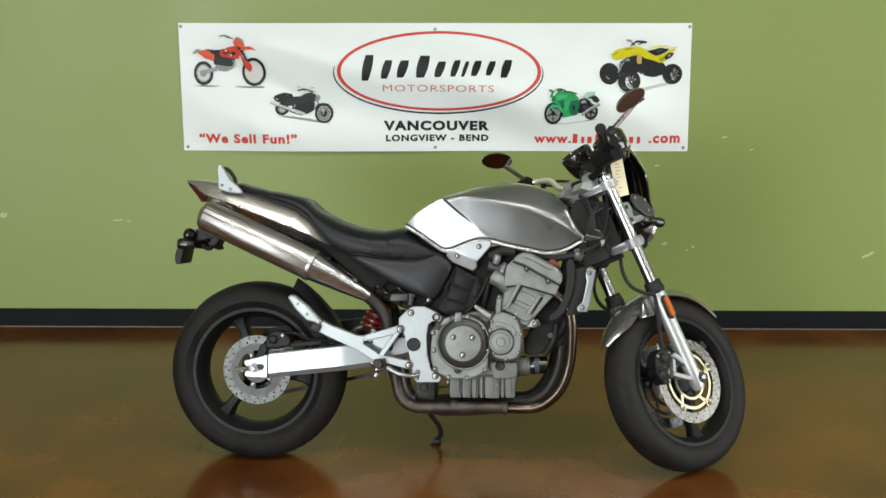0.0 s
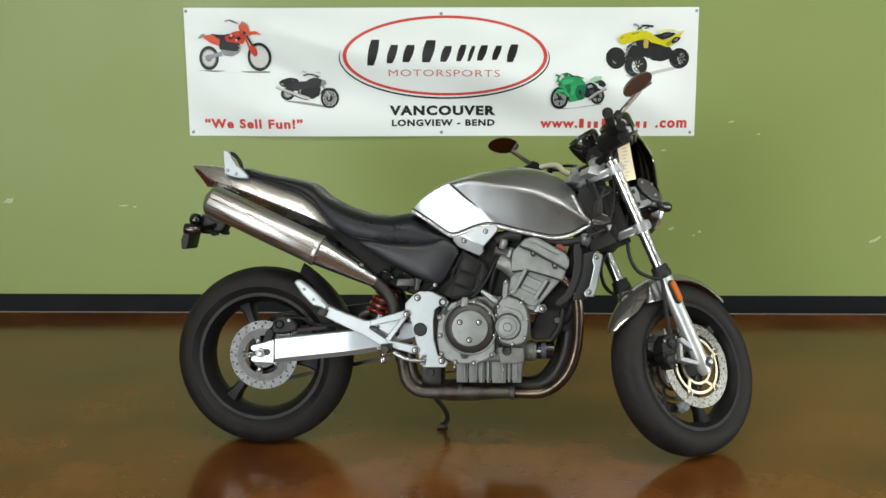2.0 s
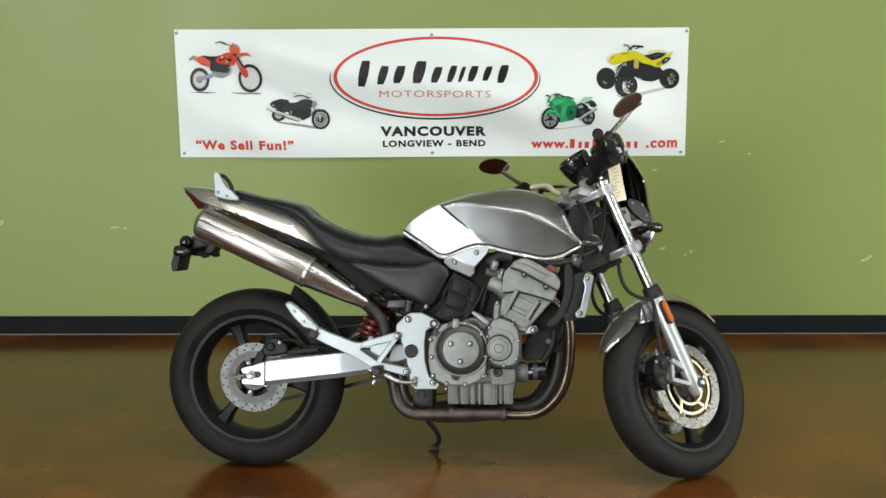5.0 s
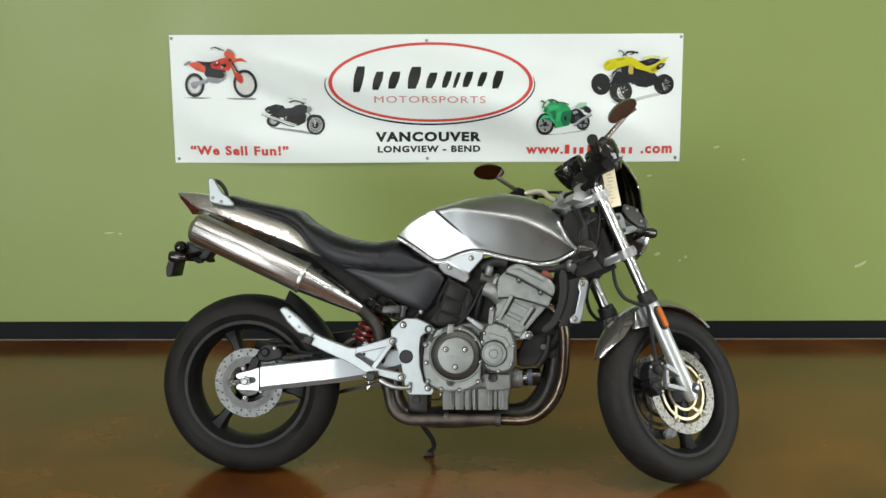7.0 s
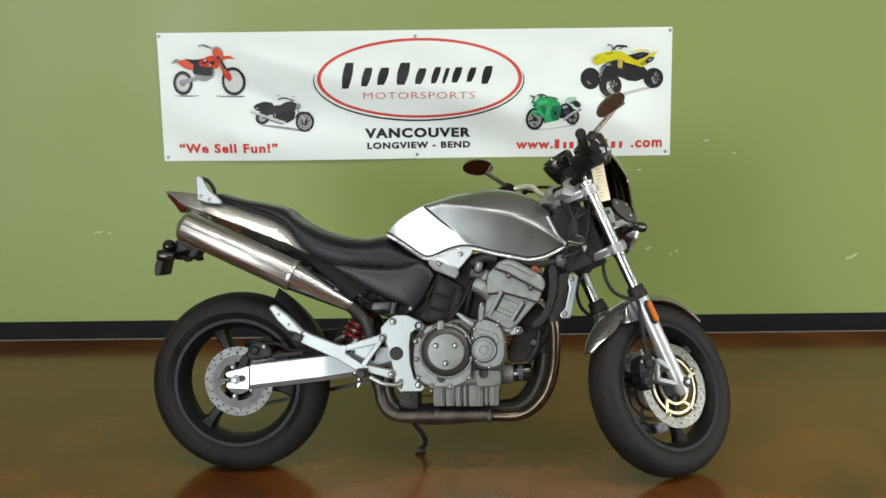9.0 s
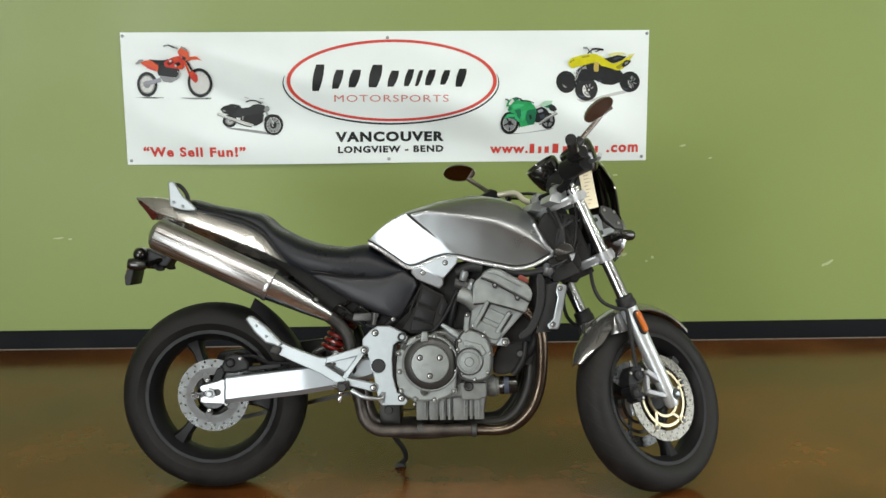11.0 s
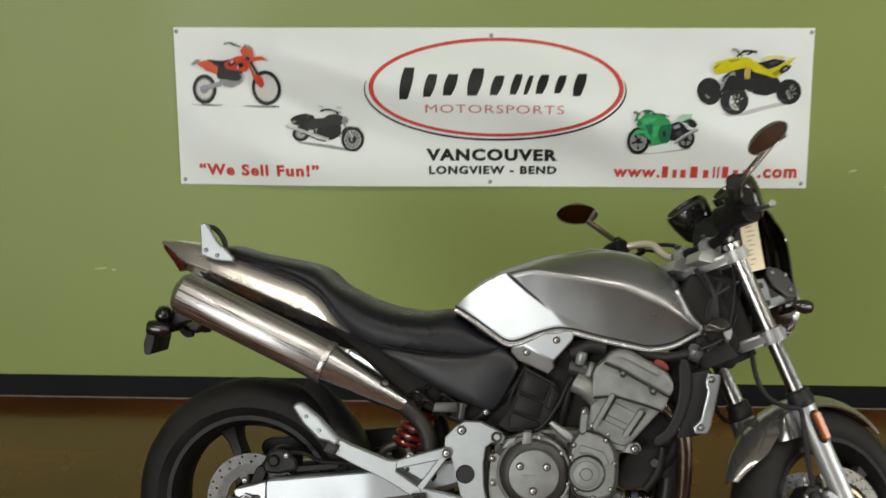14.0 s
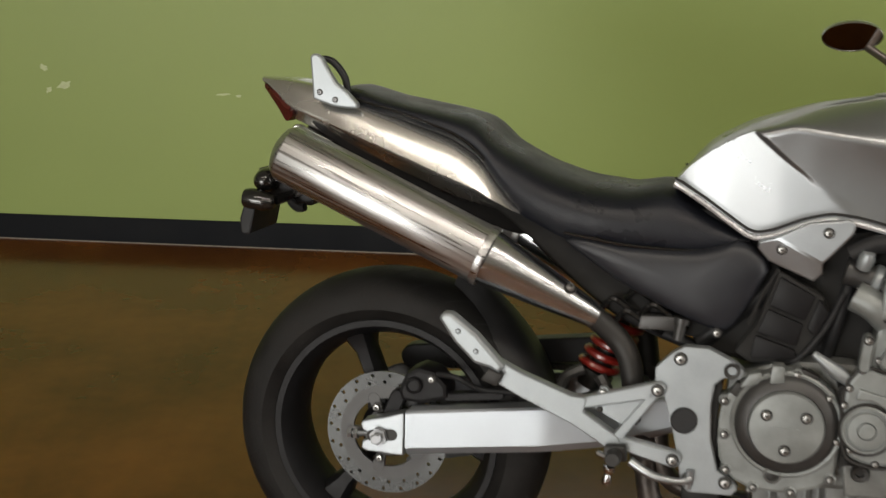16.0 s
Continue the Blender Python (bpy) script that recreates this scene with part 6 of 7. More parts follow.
# mirrors
# (place, root on the bar, long axis, the way the glass looks), as they stand with the bars turned
for c, root, long_axis, nrm in ((Vector((1.307, -0.045, 1.281)), Vector((1.247, -0.060, 1.178)), Vector((0.78, 0.25, 0.58)), Vector((0.30, -0.72, -0.62))),
                                (Vector((0.832, 0.300, 1.084)), Vector((0.946, 0.215, 1.008)), Vector((0.99, 0.09, 0.02)), Vector((0.02, -0.74, -0.67)))):
    nrm = (nrm - long_axis.normalized() * nrm.dot(long_axis.normalized())).normalized()
    bm = bmesh.new()
    third = nrm.cross(long_axis.normalized())
    if third.z > 0:
        third = -third
    wide = 0.036 if c.y < 0 else 0.038
    heel = c + third * wide * 0.98 - nrm * 0.010 if c.y < 0 else c + third * wide * 0.92 + long_axis.normalized() * 0.026 - nrm * 0.014
    if c.y < 0:
        heel += long_axis.normalized() * 0.020
    tip = heel + long_axis.normalized() * 0.035 if c.y < 0 else heel
    tube(bm, [root, root.lerp(heel, 0.35), root.lerp(heel, 0.7), heel, tip] if c.y < 0 else [root, root.lerp(heel, 0.4), root.lerp(heel, 0.8), heel], 0.0085, 10)
    part("mirror_stem", bm, STEM_BROWN, bars, "slim bronze-grey mirror stem")
    bm = bmesh.new()
    lathe(bm, [(0, -0.026), (0.015, -0.026), (0.016, 0.002), (0.009, 0.010), (0, 0.010)], root, heel - root, 14)
    part("mirror_boot", bm, PLASTIC, bars)
    third = nrm.cross(long_axis.normalized())
    place = Matrix.Translation(c) @ Matrix((nrm, long_axis.normalized(), third)).transposed().to_4x4() @ Matrix.Diagonal((1, 0.061 if c.y < 0 else 0.058, wide, 1))
    bm = bmesh.new()
    lathe(bm, [(0, -0.022), (0.3, -0.021), (0.7, -0.015), (0.95, -0.006), (1.0, 0.0), (0.99, 0.004), (0.95, 0.004), (0.93, 0.001), (0, 0.001)], (0, 0, 0), (1, 0, 0), 36)
    bend(bm, place)
    part("mirror", bm, CHROME, bars, "oval chrome-backed rear view mirror")
    bm = bmesh.new()
    lathe(bm, [(0.94, 0.0025), (0.0, 0.0025)], (0, 0, 0), (1, 0, 0), 36)
    bend(bm, place)
    part("mirror_glass", bm, MIRROR_GLASS, bars, "mirror glass that shows the brown floor")

# instruments, headlight and fly screen
bm = bmesh.new()
prism(bm, rounded([(1.185, 1.055), (1.215, 1.105), (1.265, 1.110), (1.275, 1.020), (1.225, 0.970), (1.190, 0.990)], 2), -0.055, 0.055, 0.014, 3)
front_part("instrument_bracket", bm, PLASTIC, label="black plastic instrument carrier")
for s in (-1, 1):
    bm = bmesh.new()
    c = Vector((1.213, s * 0.088, 1.138))
    d = Vector((-0.62, 0, 0.78))
    lathe(bm, [(0, -0.095), (0.030, -0.090), (0.048, -0.066), (0.057, -0.028), (0.060, 0.0), (0.058, 0.012), (0.053, 0.015), (0.050, 0.007)], c, d, 32)
    pod = front_part("instrument_pod", bm, GLOSS_BLACK, label="round gloss black instrument pod")
    bm = bmesh.new()
    lathe(bm, [(0, 0.006), (0.0505, 0.006), (0.0505, 0.003), (0, 0.003)], c, d, 28)
    front_part("dial", bm, DARK_GREY, pod)
bm = bmesh.new()
c = fork_at(0.572, 0, 0.115)
lathe(bm, [(0, -0.10), (0.04, -0.095), (0.075, -0.06), (0.088, 0.0), (0.090, 0.03)], c, (1, 0, -0.05), 36)
lamp_ob = front_part("headlight", bm, GLOSS_BLACK, label="round black headlight")
bm = bmesh.new()
lathe(bm, [(0.088, 0.022), (0.094, 0.026), (0.095, 0.036), (0.090, 0.042), (0.084, 0.040)], c, (1, 0, -0.05), 40)
front_part("chrome_ring", bm, CHROME, lamp_ob, "chrome headlight rim")
bm = bmesh.new()
lathe(bm, [(0.086, 0.038), (0.06, 0.050), (0.03, 0.056), (0, 0.058)], c, (1, 0, -0.05), 36)
front_part("lens", bm, INK_PALE, lamp_ob)
for s in (-1, 1):
    bm = bmesh.new()
    p = fork_at(0.566, s * 0.104, 0.01)
    prism(bm, [(1.222, 0.890), (1.232, 0.902), (1.259, 0.909), (1.274, 0.886), (1.330, 0.862), (1.324, 0.850), (1.256, 0.827), (1.238, 0.858)], *sorted((s * 0.098, s * 0.110)), 0.003)
    front_part("headlight_bracket", bm, ALLOY, lamp_ob, "polished alloy headlight bracket")
    for hx, hz in ((1.246, 0.888), (1.264, 0.845)):
        bm = bmesh.new()
        lathe(bm, [(0, -0.0015), (0.008, -0.0015), (0.008, 0.0015), (0, 0.0015)], (hx, s * 0.110, hz), seg=14)
        front_part("bracket_hole", bm, ENGINE_DARK, lamp_ob)
    bm = bmesh.new()
    prism(bm, [(1.271, 0.884), (1.309, 0.868), (1.276, 0.858)], *sorted((s * 0.107, s * 0.1115)), 0)
    front_part("bracket_hole", bm, ENGINE_DARK, lamp_ob)
    bm = bmesh.new()
    tube(bm, [(1.345, s * 0.06, 0.836), (1.345, s * 0.135, 0.838)], 0.008, 10, 0)
    lathe(bm, [(0, -0.030), (0.010, -0.028), (0.016, -0.012), (0.019, 0.012), (0.016, 0.026), (0.008, 0.030), (0, 0.031)], (1.350, s * 0.140, 0.838), (1, 0, 0.0), 18)
    front_part("turn_signal", bm, GLOSS_BLACK, lamp_ob, "black front turn signal")

bm = bmesh.new()
rings = []
for k in range(15):
    f = 0.105 + 0.895 * k / 14
    mid_x = 1.268 + 0.166 * (1 - max(1 - f, 0) ** 2.9)
    z = 1.268 - 0.353 * f
    w = 0.004 + 0.122 * math.sin(math.pi / 2 * min((f - 0.09) * 1.6, 1)) - 0.006 * f
    row = []
    for j in range(13):
        g = -1 + 2 * j / 12
        row.append((mid_x - 0.082 * min(f * 2, 1) * g * g, w * g, z - 0.050 * (1 - f) * g * g))
    row += [(x - 0.004, y * 0.985, z) for x, y, z in row[::-1]]
    rings.append(row)
loft(bm, rings)
screen = front_part("fly_screen", bm, SMOKE, label="smoked black fly screen")
bm = bmesh.new()
prism(bm, [(1.268, 0.932), (1.275, 0.940), (1.310, 0.936), (1.334, 0.925), (1.357, 0.897), (1.363, 0.867), (1.326, 0.866), (1.283, 0.891), (1.265, 0.916)], -0.118, -0.110, 0.003)
front_part("screen_mount", bm, DARK_GREY, screen, "dark grey screen bracket")
for hx, hz in ((1.281, 0.924), (1.326, 0.922), (1.339, 0.885)):
    bolt((hx, -0.118, hz), screen, 0.0055, turn=STEER)


# ---- price tag on the bars (hangs by a string) ----
tag = new("price_tag")
tagged(tag, "cream card price tag hanging from the brake lever by a string", "price tag")
TAG = bike.matrix_world @ Vector((1.259, -0.095, 1.087))
tag.matrix_world = Matrix.Translation(TAG) @ pose(0, 0, 0, 0, -12, 4)
bm = bmesh.new()
w, h = 0.022, 0.142
rows = []
for k in range(13):
    f = k / 12
    cut = 0.007 * max(0, 1 - f * 12)
    bow = 0.006 * math.sin(math.pi * f)
    rows.append([(-w + cut, bow, -h * f), (w - cut, bow + 0.002, -h * f), (w - cut, bow + 0.003, -h * f), (-w + cut, bow + 0.001, -h * f)])
loft(bm, rows)
add_part("card", bm, TAG_CARD, tag)
bm = bmesh.new()
rnd = random.Random(5)
for k in range(9):
    z = -0.030 - 0.0118 * k
    bow = 0.006 * math.sin(math.pi * -z / h)
    u = -0.012 + 0.004 * rnd.random()
    box(bm, u, u + 0.006 + 0.014 * rnd.random(), bow - 0.0012, bow - 0.0004, z, z + 0.0018)
add_part("writing_bar", bm, TAG_INK, tag)
bm = bmesh.new()
lathe(bm, [(0.0, -0.0012), (0.004, -0.0012), (0.004, 0.002), (0, 0.002)], (0, 0.001, -0.012), seg=12)
add_part("eyelet", bm, ENGINE_DARK, tag)
bm = bmesh.new()
tube(bm, [(0, 0.0, -0.012), (-0.004, -0.004, 0.008), (0.002, 0.004, 0.030), (0.004, 0.010, 0.045)], 0.0012, 6)
tube(bm, [(0, 0.002, -0.012), (0.006, 0.004, 0.010), (0.006, 0.008, 0.032), (0.004, 0.010, 0.045)], 0.0012, 6)
add_part("string", bm, TAG_CARD, tag)

# ---- banner on the wall ----
BX0, BX1, BZ0, BZ1 = -0.757, 1.687, 0.885, 1.495
U = (BX1 - BX0) / 905.0
V = (BZ1 - BZ0) / 227.0


# tight creases that run from the fixings: start, end, width, height
CREASES = ((0.0, 0.61, 0.95, 0.16, 0.05, 0.009), (0.02, 0.58, 0.45, 0.02, 0.04, 0.006), (2.444, 0.61, 1.45, 0.30, 0.05, 0.009), (2.44, 0.02, 1.75, 0.45, 0.045, 0.006),
           (1.22, 0.61, 0.75, 0.12, 0.045, 0.006), (1.22, 0.61, 1.80, 0.10, 0.045, 0.006), (1.22, 0.0, 0.45, 0.22, 0.05, 0.005))


def sag(x, z):
    """How far the cloth stands off the wall: flat at the fixings, soft slanting folds between."""
    u, v = (x - BX0) / (BX1 - BX0), (z - BZ0) / (BZ1 - BZ0)
    fold = 0.5 + 0.5 * math.sin(19 * u + 6.0 * v + 1.3 * math.sin(4 * v + 7 * u))
    fold2 = 0.5 + 0.5 * math.sin(8.5 * u + 7.0 * v - 1.0 + 0.6 * math.sin(5 * u))
    hold = min(1, 6 * u) * min(1, 6 * (1 - u))
    tight = 0.0
    for x0, z0, x1, z1, wide, high in CREASES:
        dx, dz = x1 - x0, z1 - z0
        ln = math.hypot(dx, dz)
        px, pz = u * 2.444 - x0, v * 0.61 - z0
        t = (px * dx + pz * dz) / ln ** 2
        if 0 < t < 1:
            off = (px * dz - pz * dx) / ln
            tight += high * math.sin(math.pi * t) * math.exp(-(off / wide) ** 2)
    return 0.004 + tight + (0.0150 * fold + 0.080 * fold2) * hold * (0.35 + 0.65 * math.sin(math.pi * min(max(v, 0), 1)))


def on_cloth(x, z, lift):
    return (x, WALL_Y - sag(x, z) - lift, z)


def cloth_xy(u, v):
    """Banner units: u to the right from its left edge, v down from its top edge."""
    return BX0 + u * U, BZ1 - v * V


banner = new("banner")
tagged(banner, "white vinyl dealer banner with printed vehicles pinned to the wall", "banner")
bm = bmesh.new()
nx, nz = 96, 28
grid = []
for lift in (0.0006, -0.0006):
    grid.append([[bm.verts.new(on_cloth(BX0 + (BX1 - BX0) * i / nx + (0.006 * (1 - j / nz) if i == 0 else 0), BZ0 + (BZ1 - BZ0) * j / nz, lift)) for i in range(nx + 1)] for j in range(nz + 1)])
for g in grid:
    for j in range(nz):
        for i in range(nx):
            bm.faces.new((g[j][i], g[j][i + 1], g[j + 1][i + 1], g[j + 1][i]))
rim = [(0, i) for i in range(nx)] + [(j, nx) for j in range(nz)] + [(nz, i) for i in range(nx, 0, -1)] + [(j, 0) for j in range(nz, 0, -1)]
for k, (j, i) in enumerate(rim):
    j2, i2 = rim[(k + 1) % len(rim)]
    bm.faces.new((grid[0][j][i], grid[0][j2][i2], grid[1][j2][i2], grid[1][j][i]))
add_part("cloth", bm, VINYL, banner)


class Print:
    """Flat ink shapes in banner units that follow the cloth, in thin layers."""

    def __init__(self, scale=1.0, at=(0, 0)):
        self.bm, self.mats, self.n, self.scale, self.at = bmesh.new(), [], 0, scale, at

    def face(self, pts, m):
        if len(pts) > 4:
            pts = [tuple(a + (b - a) * f for a, b in zip(pts[i], pts[(i + 1) % len(pts)])) for i in range(len(pts)) for f in (0.12, 0.88)]
        if m not in self.mats:
            self.mats.append(m)
        self.n += 1
        lift = 0.0024 + 0.00018 * self.n
        vs = [self.bm.verts.new(on_cloth(*cloth_xy(self.at[0] + u * self.scale, self.at[1] + v * self.scale), lift)) for u, v in pts]
        f = self.bm.faces.new(vs)
        f.material_index = self.mats.index(m)

    def ring(self, u, v, r0, r1, m, squash=1.0, n=36, tilt=0.0):
        c, s = math.cos(tilt), math.sin(tilt)
        if m not in self.mats:
            self.mats.append(m)
        self.n += 1
        lift = 0.0024 + 0.00018 * self.n

        def at(r, k):
            a = 2 * math.pi * k / n
            p, q = r * squash * math.cos(a), r * math.sin(a)
            return self.bm.verts.new(on_cloth(*cloth_xy(self.at[0] + (u + p * c - q * s) * self.scale, self.at[1] + (v + p * s + q * c) * self.scale), lift))
        if r0 <= 0:
            f = self.bm.faces.new([at(r1, k) for k in range(n)])
            f.material_index = self.mats.index(m)
            return
        a, b = [at(r0, k) for k in range(n)], [at(r1, k) for k in range(n)]
        for k in range(n):
            f = self.bm.faces.new((a[k], a[(k + 1) % n], b[(k + 1) % n], b[k]))
            f.material_index = self.mats.index(m)

    def line(self, pts, w, m):
        for (u0, v0), (u1, v1) in zip(pts, pts[1:]):
            d = math.hypot(u1 - u0, v1 - v0) or 1
            a, b = -(v1 - v0) / d * w / 2, (u1 - u0) / d * w / 2
            self.face([(u0 + a, v0 + b), (u1 + a, v1 + b), (u1 - a, v1 - b), (u0 - a, v0 - b)], m)

    def wheel(self, u, v, r, m, hub, spokes=8, squash=0.92, fill=None):
        self.ring(u, v, 0, r * 0.8, fill or INK_LIGHT, squash)
        for k in range(spokes):
            a = 2 * math.pi * k / spokes
            self.line([(u, v), (u + r * 0.8 * squash * math.cos(a), v + r * 0.8 * math.sin(a))], 0.7, INK_GREY)
        self.ring(u, v, r * 0.72, r, m, squash)
        self.ring(u, v, 0, r * 0.26, hub, squash)

    def done(self, name, label):
        ob = add_part(name, self.bm, self.mats, banner, label)
        return ob


# oval emblem with its dark drop shadow
p = Print()
cx, cy, ry, sq = 461, 84, 70, 2.56
for k in range(96):
    quad = []
    for j, inset in ((k, 0), (k + 1, 0), (k + 1, 1), (k, 1)):
        a = 2 * math.pi * j / 96
        quad.append((cx + (ry * sq - 6.4 * inset) * math.cos(a), cy + (ry - 4.6 * inset) * math.sin(a)))
    p.n = 0
    p.face(quad, INK_RED)
p.done("emblem_ring", "red oval printed ring")
p = Print()
n = 60
for k in range(n):
    quad = []
    for j, grow in ((k, 0), (k + 1, 0), (k + 1, 1), (k, 1)):
        a = math.pi * (-0.06 + 1.12 * j / n)
        t = 3.2 * max(0, math.sin(math.pi * j / n)) ** 0.5 * grow
        quad.append((cx - 1.5 + (ry + 1.5 + t * 0.5) * sq * math.cos(a), cy + 1.5 + (ry + 1.5 + t) * math.sin(a)))
    p.n = 0
    p.face(quad, INK_BLACK)
p.done("emblem_shadow", "dark printed shadow edge of the oval")


# the dealer's name, as plain brush strokes only
def stroke(u, v0, v1, lean, w, bow):
    p = Print()
    n = 8
    pts = [(u + lean * (1 - k / n) + bow * math.sin(math.pi * k / n), v0 + (v1 - v0) * k / n) for k in range(n + 1)]
    for k in range(n):
        wa, wb = w * (0.75 + 0.5 * math.sin(2.5 * k / n + 0.5)), w * (0.75 + 0.5 * math.sin(2.5 * (k + 1) / n + 0.5))
        p.n = 0
        p.face([(pts[k][0] - wa / 2, pts[k][1]), (pts[k][0] + wa / 2, pts[k][1]), (pts[k + 1][0] + wb / 2, pts[k + 1][1]), (pts[k + 1][0] - wb / 2, pts[k + 1][1])], INK_BLACK)
    p.done("brush_stroke", "black brush stroke")


for u, v0, v1, w in ((324, 55, 100, 22), (358, 64, 96, 20), (386, 64, 94, 22), (420, 56, 94, 26), (452, 66, 93, 20), (480, 64, 92, 16), (501, 66, 92, 4), (516, 65, 91, 18), (542, 66, 90, 16), (568, 64, 94, 20)):
    stroke(u + w * 0.3, v0, v1, 9, max(w * 0.62, 6), 0)


def words(text, u0, u1, v0, v1, m, bold=0.0, slant=0.0, space=1.12):
    """Lettering that fills the given box of the banner."""
    cu = bpy.data.curves.new("words", "FONT")
    cu.body, cu.offset, cu.shear, cu.resolution_u, cu.space_character = text, bold, slant, 3, space
    tmp = new("words", cu)
    me = bpy.data.meshes.new_from_object(tmp.evaluated_get(bpy.context.evaluated_depsgraph_get()))
    bpy.data.objects.remove(tmp)
    bpy.data.curves.remove(cu)
    co = np.array([v.co[:2] for v in me.vertices])
    lo, hi = co.min(0), co.max(0)
    for v in me.vertices:
        u = u0 + (v.co.x - lo[0]) / (hi[0] - lo[0]) * (u1 - u0)
        w = v1 + (v.co.y - lo[1]) / (hi[1] - lo[1]) * (v0 - v1)
        v.co = on_cloth(*cloth_xy(u, w), 0.0030)
    # every letter becomes a part of its own
    link = list(range(len(me.vertices)))

    def root(i):
        while link[i] != i:
            i = link[i]
        return i
    for e in me.edges:
        link[root(e.vertices[0])] = root(e.vertices[1])
    groups = {}
    for f in me.polygons:
        groups.setdefault(root(f.vertices[0]), []).append(f)
    for faces in groups.values():
        ids = sorted({i for f in faces for i in f.vertices})
        at = {i: k for k, i in enumerate(ids)}
        one = bpy.data.meshes.new("letter")
        one.from_pydata([me.vertices[i].co[:] for i in ids], [], [[at[i] for i in f.vertices] for f in faces])
        one.materials.append(m)
        ob = new("letter", one)
        ob.parent = banner
    bpy.data.meshes.remove(me)


words("MOTORSPORTS", 362, 557, 107, 119, INK_PALE_RED, -0.004)
words("VANCOUVER", 362, 550, 172, 190, INK_BLACK, 0.048, 0, 1.18)
words("LONGVIEW - BEND", 366, 549, 197, 209, INK_BLACK, 0.042, 0, 1.18)
words("\u201cWe Sell Fun!\u201d", 31, 208, 195, 213, INK_RED, 0.040, 0, 1.18)
words("www.", 630, 696, 200, 212, INK_RED, 0.036, 0, 1.18)
words(".com", 834, 890, 198, 212, INK_RED, 0.036, 0, 1.18)
for u, w, h in ((699, 13, 17), (714, 9, 12), (725, 12, 12), (739, 16, 17), (757, 12, 12), (771, 4, 17), (777, 4, 17), (784, 13, 17), (799, 12, 12), (813, 9, 12)):
    p = Print()
    d = w * 0.62
    p.face([(u, 212 - h), (u + d, 212 - h), (u + d, 212), (u, 212)], INK_RED)
    p.done("lettering_bar", "plain red bar")

# off-road motorcycle
p = Print()
p.face([(19.4, 109.8), (59.8, 109.8), (111.6, 111.1), (151.9, 111.7), (149.5, 114.5), (88.5, 113.1), (45.3, 111.9)], INK_GREY)
p.face([(33.8, 110.3), (59.8, 110.1), (56.8, 111.8), (36.7, 111.5)], INK_BLACK)
p.face([(117.4, 111.5), (146.1, 111.6), (143.2, 113.9), (120.2, 113.2)], INK_BLACK)
p.ring(42.8, 88.1, 0, 18.3, INK_LIGHT, 0.81)
p.line([(46.2, 89.4), (56.3, 93.3)], 0.9, INK_PALE)
p.line([(44.8, 91.5), (50.7, 102)], 0.9, INK_PALE)
p.line([(42.6, 92.4), (42.1, 105.2)], 0.9, INK_PALE)
p.line([(40.5, 91.5), (33.8, 102)], 0.9, INK_PALE)
p.line([(39.3, 89.4), (28.9, 93.4)], 0.9, INK_PALE)
p.line([(39.4, 86.7), (29.3, 82.8)], 0.9, INK_PALE)
p.line([(40.8, 84.6), (34.9, 74.2)], 0.9, INK_PALE)
p.line([(43, 83.8), (43.5, 71)], 0.9, INK_PALE)
p.line([(45, 84.6), (51.8, 74.2)], 0.9, INK_PALE)
p.line([(46.2, 86.7), (56.7, 82.8)], 0.9, INK_PALE)
p.ring(42.8, 88.1, 15.7, 21.2, INK_BLACK, 0.82)
p.ring(42.8, 88.1, 13.9, 15.4, INK_GREY, 0.81)
p.ring(132.9, 85.7, 0, 22.3, INK_LIGHT, 0.82)
p.line([(137, 87.3), (149.6, 92)], 0.9, INK_PALE)
p.line([(136, 89.2), (145.3, 99.8)], 0.9, INK_PALE)
p.line([(134.3, 90.5), (138.5, 104.9)], 0.9, INK_PALE)
p.line([(132.3, 90.8), (130.6, 106.2)], 0.9, INK_PALE)
p.line([(130.5, 90.1), (123.2, 103.3)], 0.9, INK_PALE)
p.line([(129.1, 88.5), (117.7, 97)], 0.9, INK_PALE)
p.line([(128.5, 86.4), (115.2, 88.5)], 0.9, INK_PALE)
p.line([(128.7, 84.1), (116.2, 79.4)], 0.9, INK_PALE)
p.line([(129.8, 82.1), (120.5, 71.5)], 0.9, INK_PALE)
p.line([(131.5, 80.9), (127.2, 66.5)], 0.9, INK_PALE)
p.line([(133.5, 80.6), (135.1, 65.3)], 0.9, INK_PALE)
p.line([(135.3, 81.3), (142.5, 68.1)], 0.9, INK_PALE)
p.line([(136.7, 82.8), (148, 74.4)], 0.9, INK_PALE)
p.line([(137.3, 85), (150.6, 82.9)], 0.9, INK_PALE)
p.ring(132.9, 85.7, 20.1, 25.2, INK_BLACK, 0.85)
p.ring(132.9, 85.7, 19.1, 20.3, INK_GREY, 0.85)
p.ring(132.9, 85.7, 0, 6.9, INK_GREY, 0.92)
p.ring(132.9, 85.7, 1.7, 4.3, INK_MAROON, 0.93)
p.ring(42.8, 88.1, 0, 6.3, INK_GREY, 0.91)
p.line([(36.5, 87.1), (51.1, 83.9), (66.5, 79.9)], 6.3, INK_LILAC)
p.line([(36.4, 90), (50.9, 87.3), (66.4, 83)], 1.7, INK_GREY)
p.face([(60, 50.4), (74.2, 52.1), (99.5, 62.4), (97.6, 72.3), (90.1, 79.3), (75.8, 79.1), (61.7, 71.8)], INK_BLACK)
p.face([(66.2, 69), (78, 62.1), (90.8, 63.7), (99.1, 70.4), (95.8, 79.4), (84.1, 85.5), (71.2, 83.6), (65, 76.1)], INK_GREY)
p.face([(76.3, 68.3), (86.5, 65.6), (90.5, 70.8), (81.2, 74.1)], INK_BLACK)
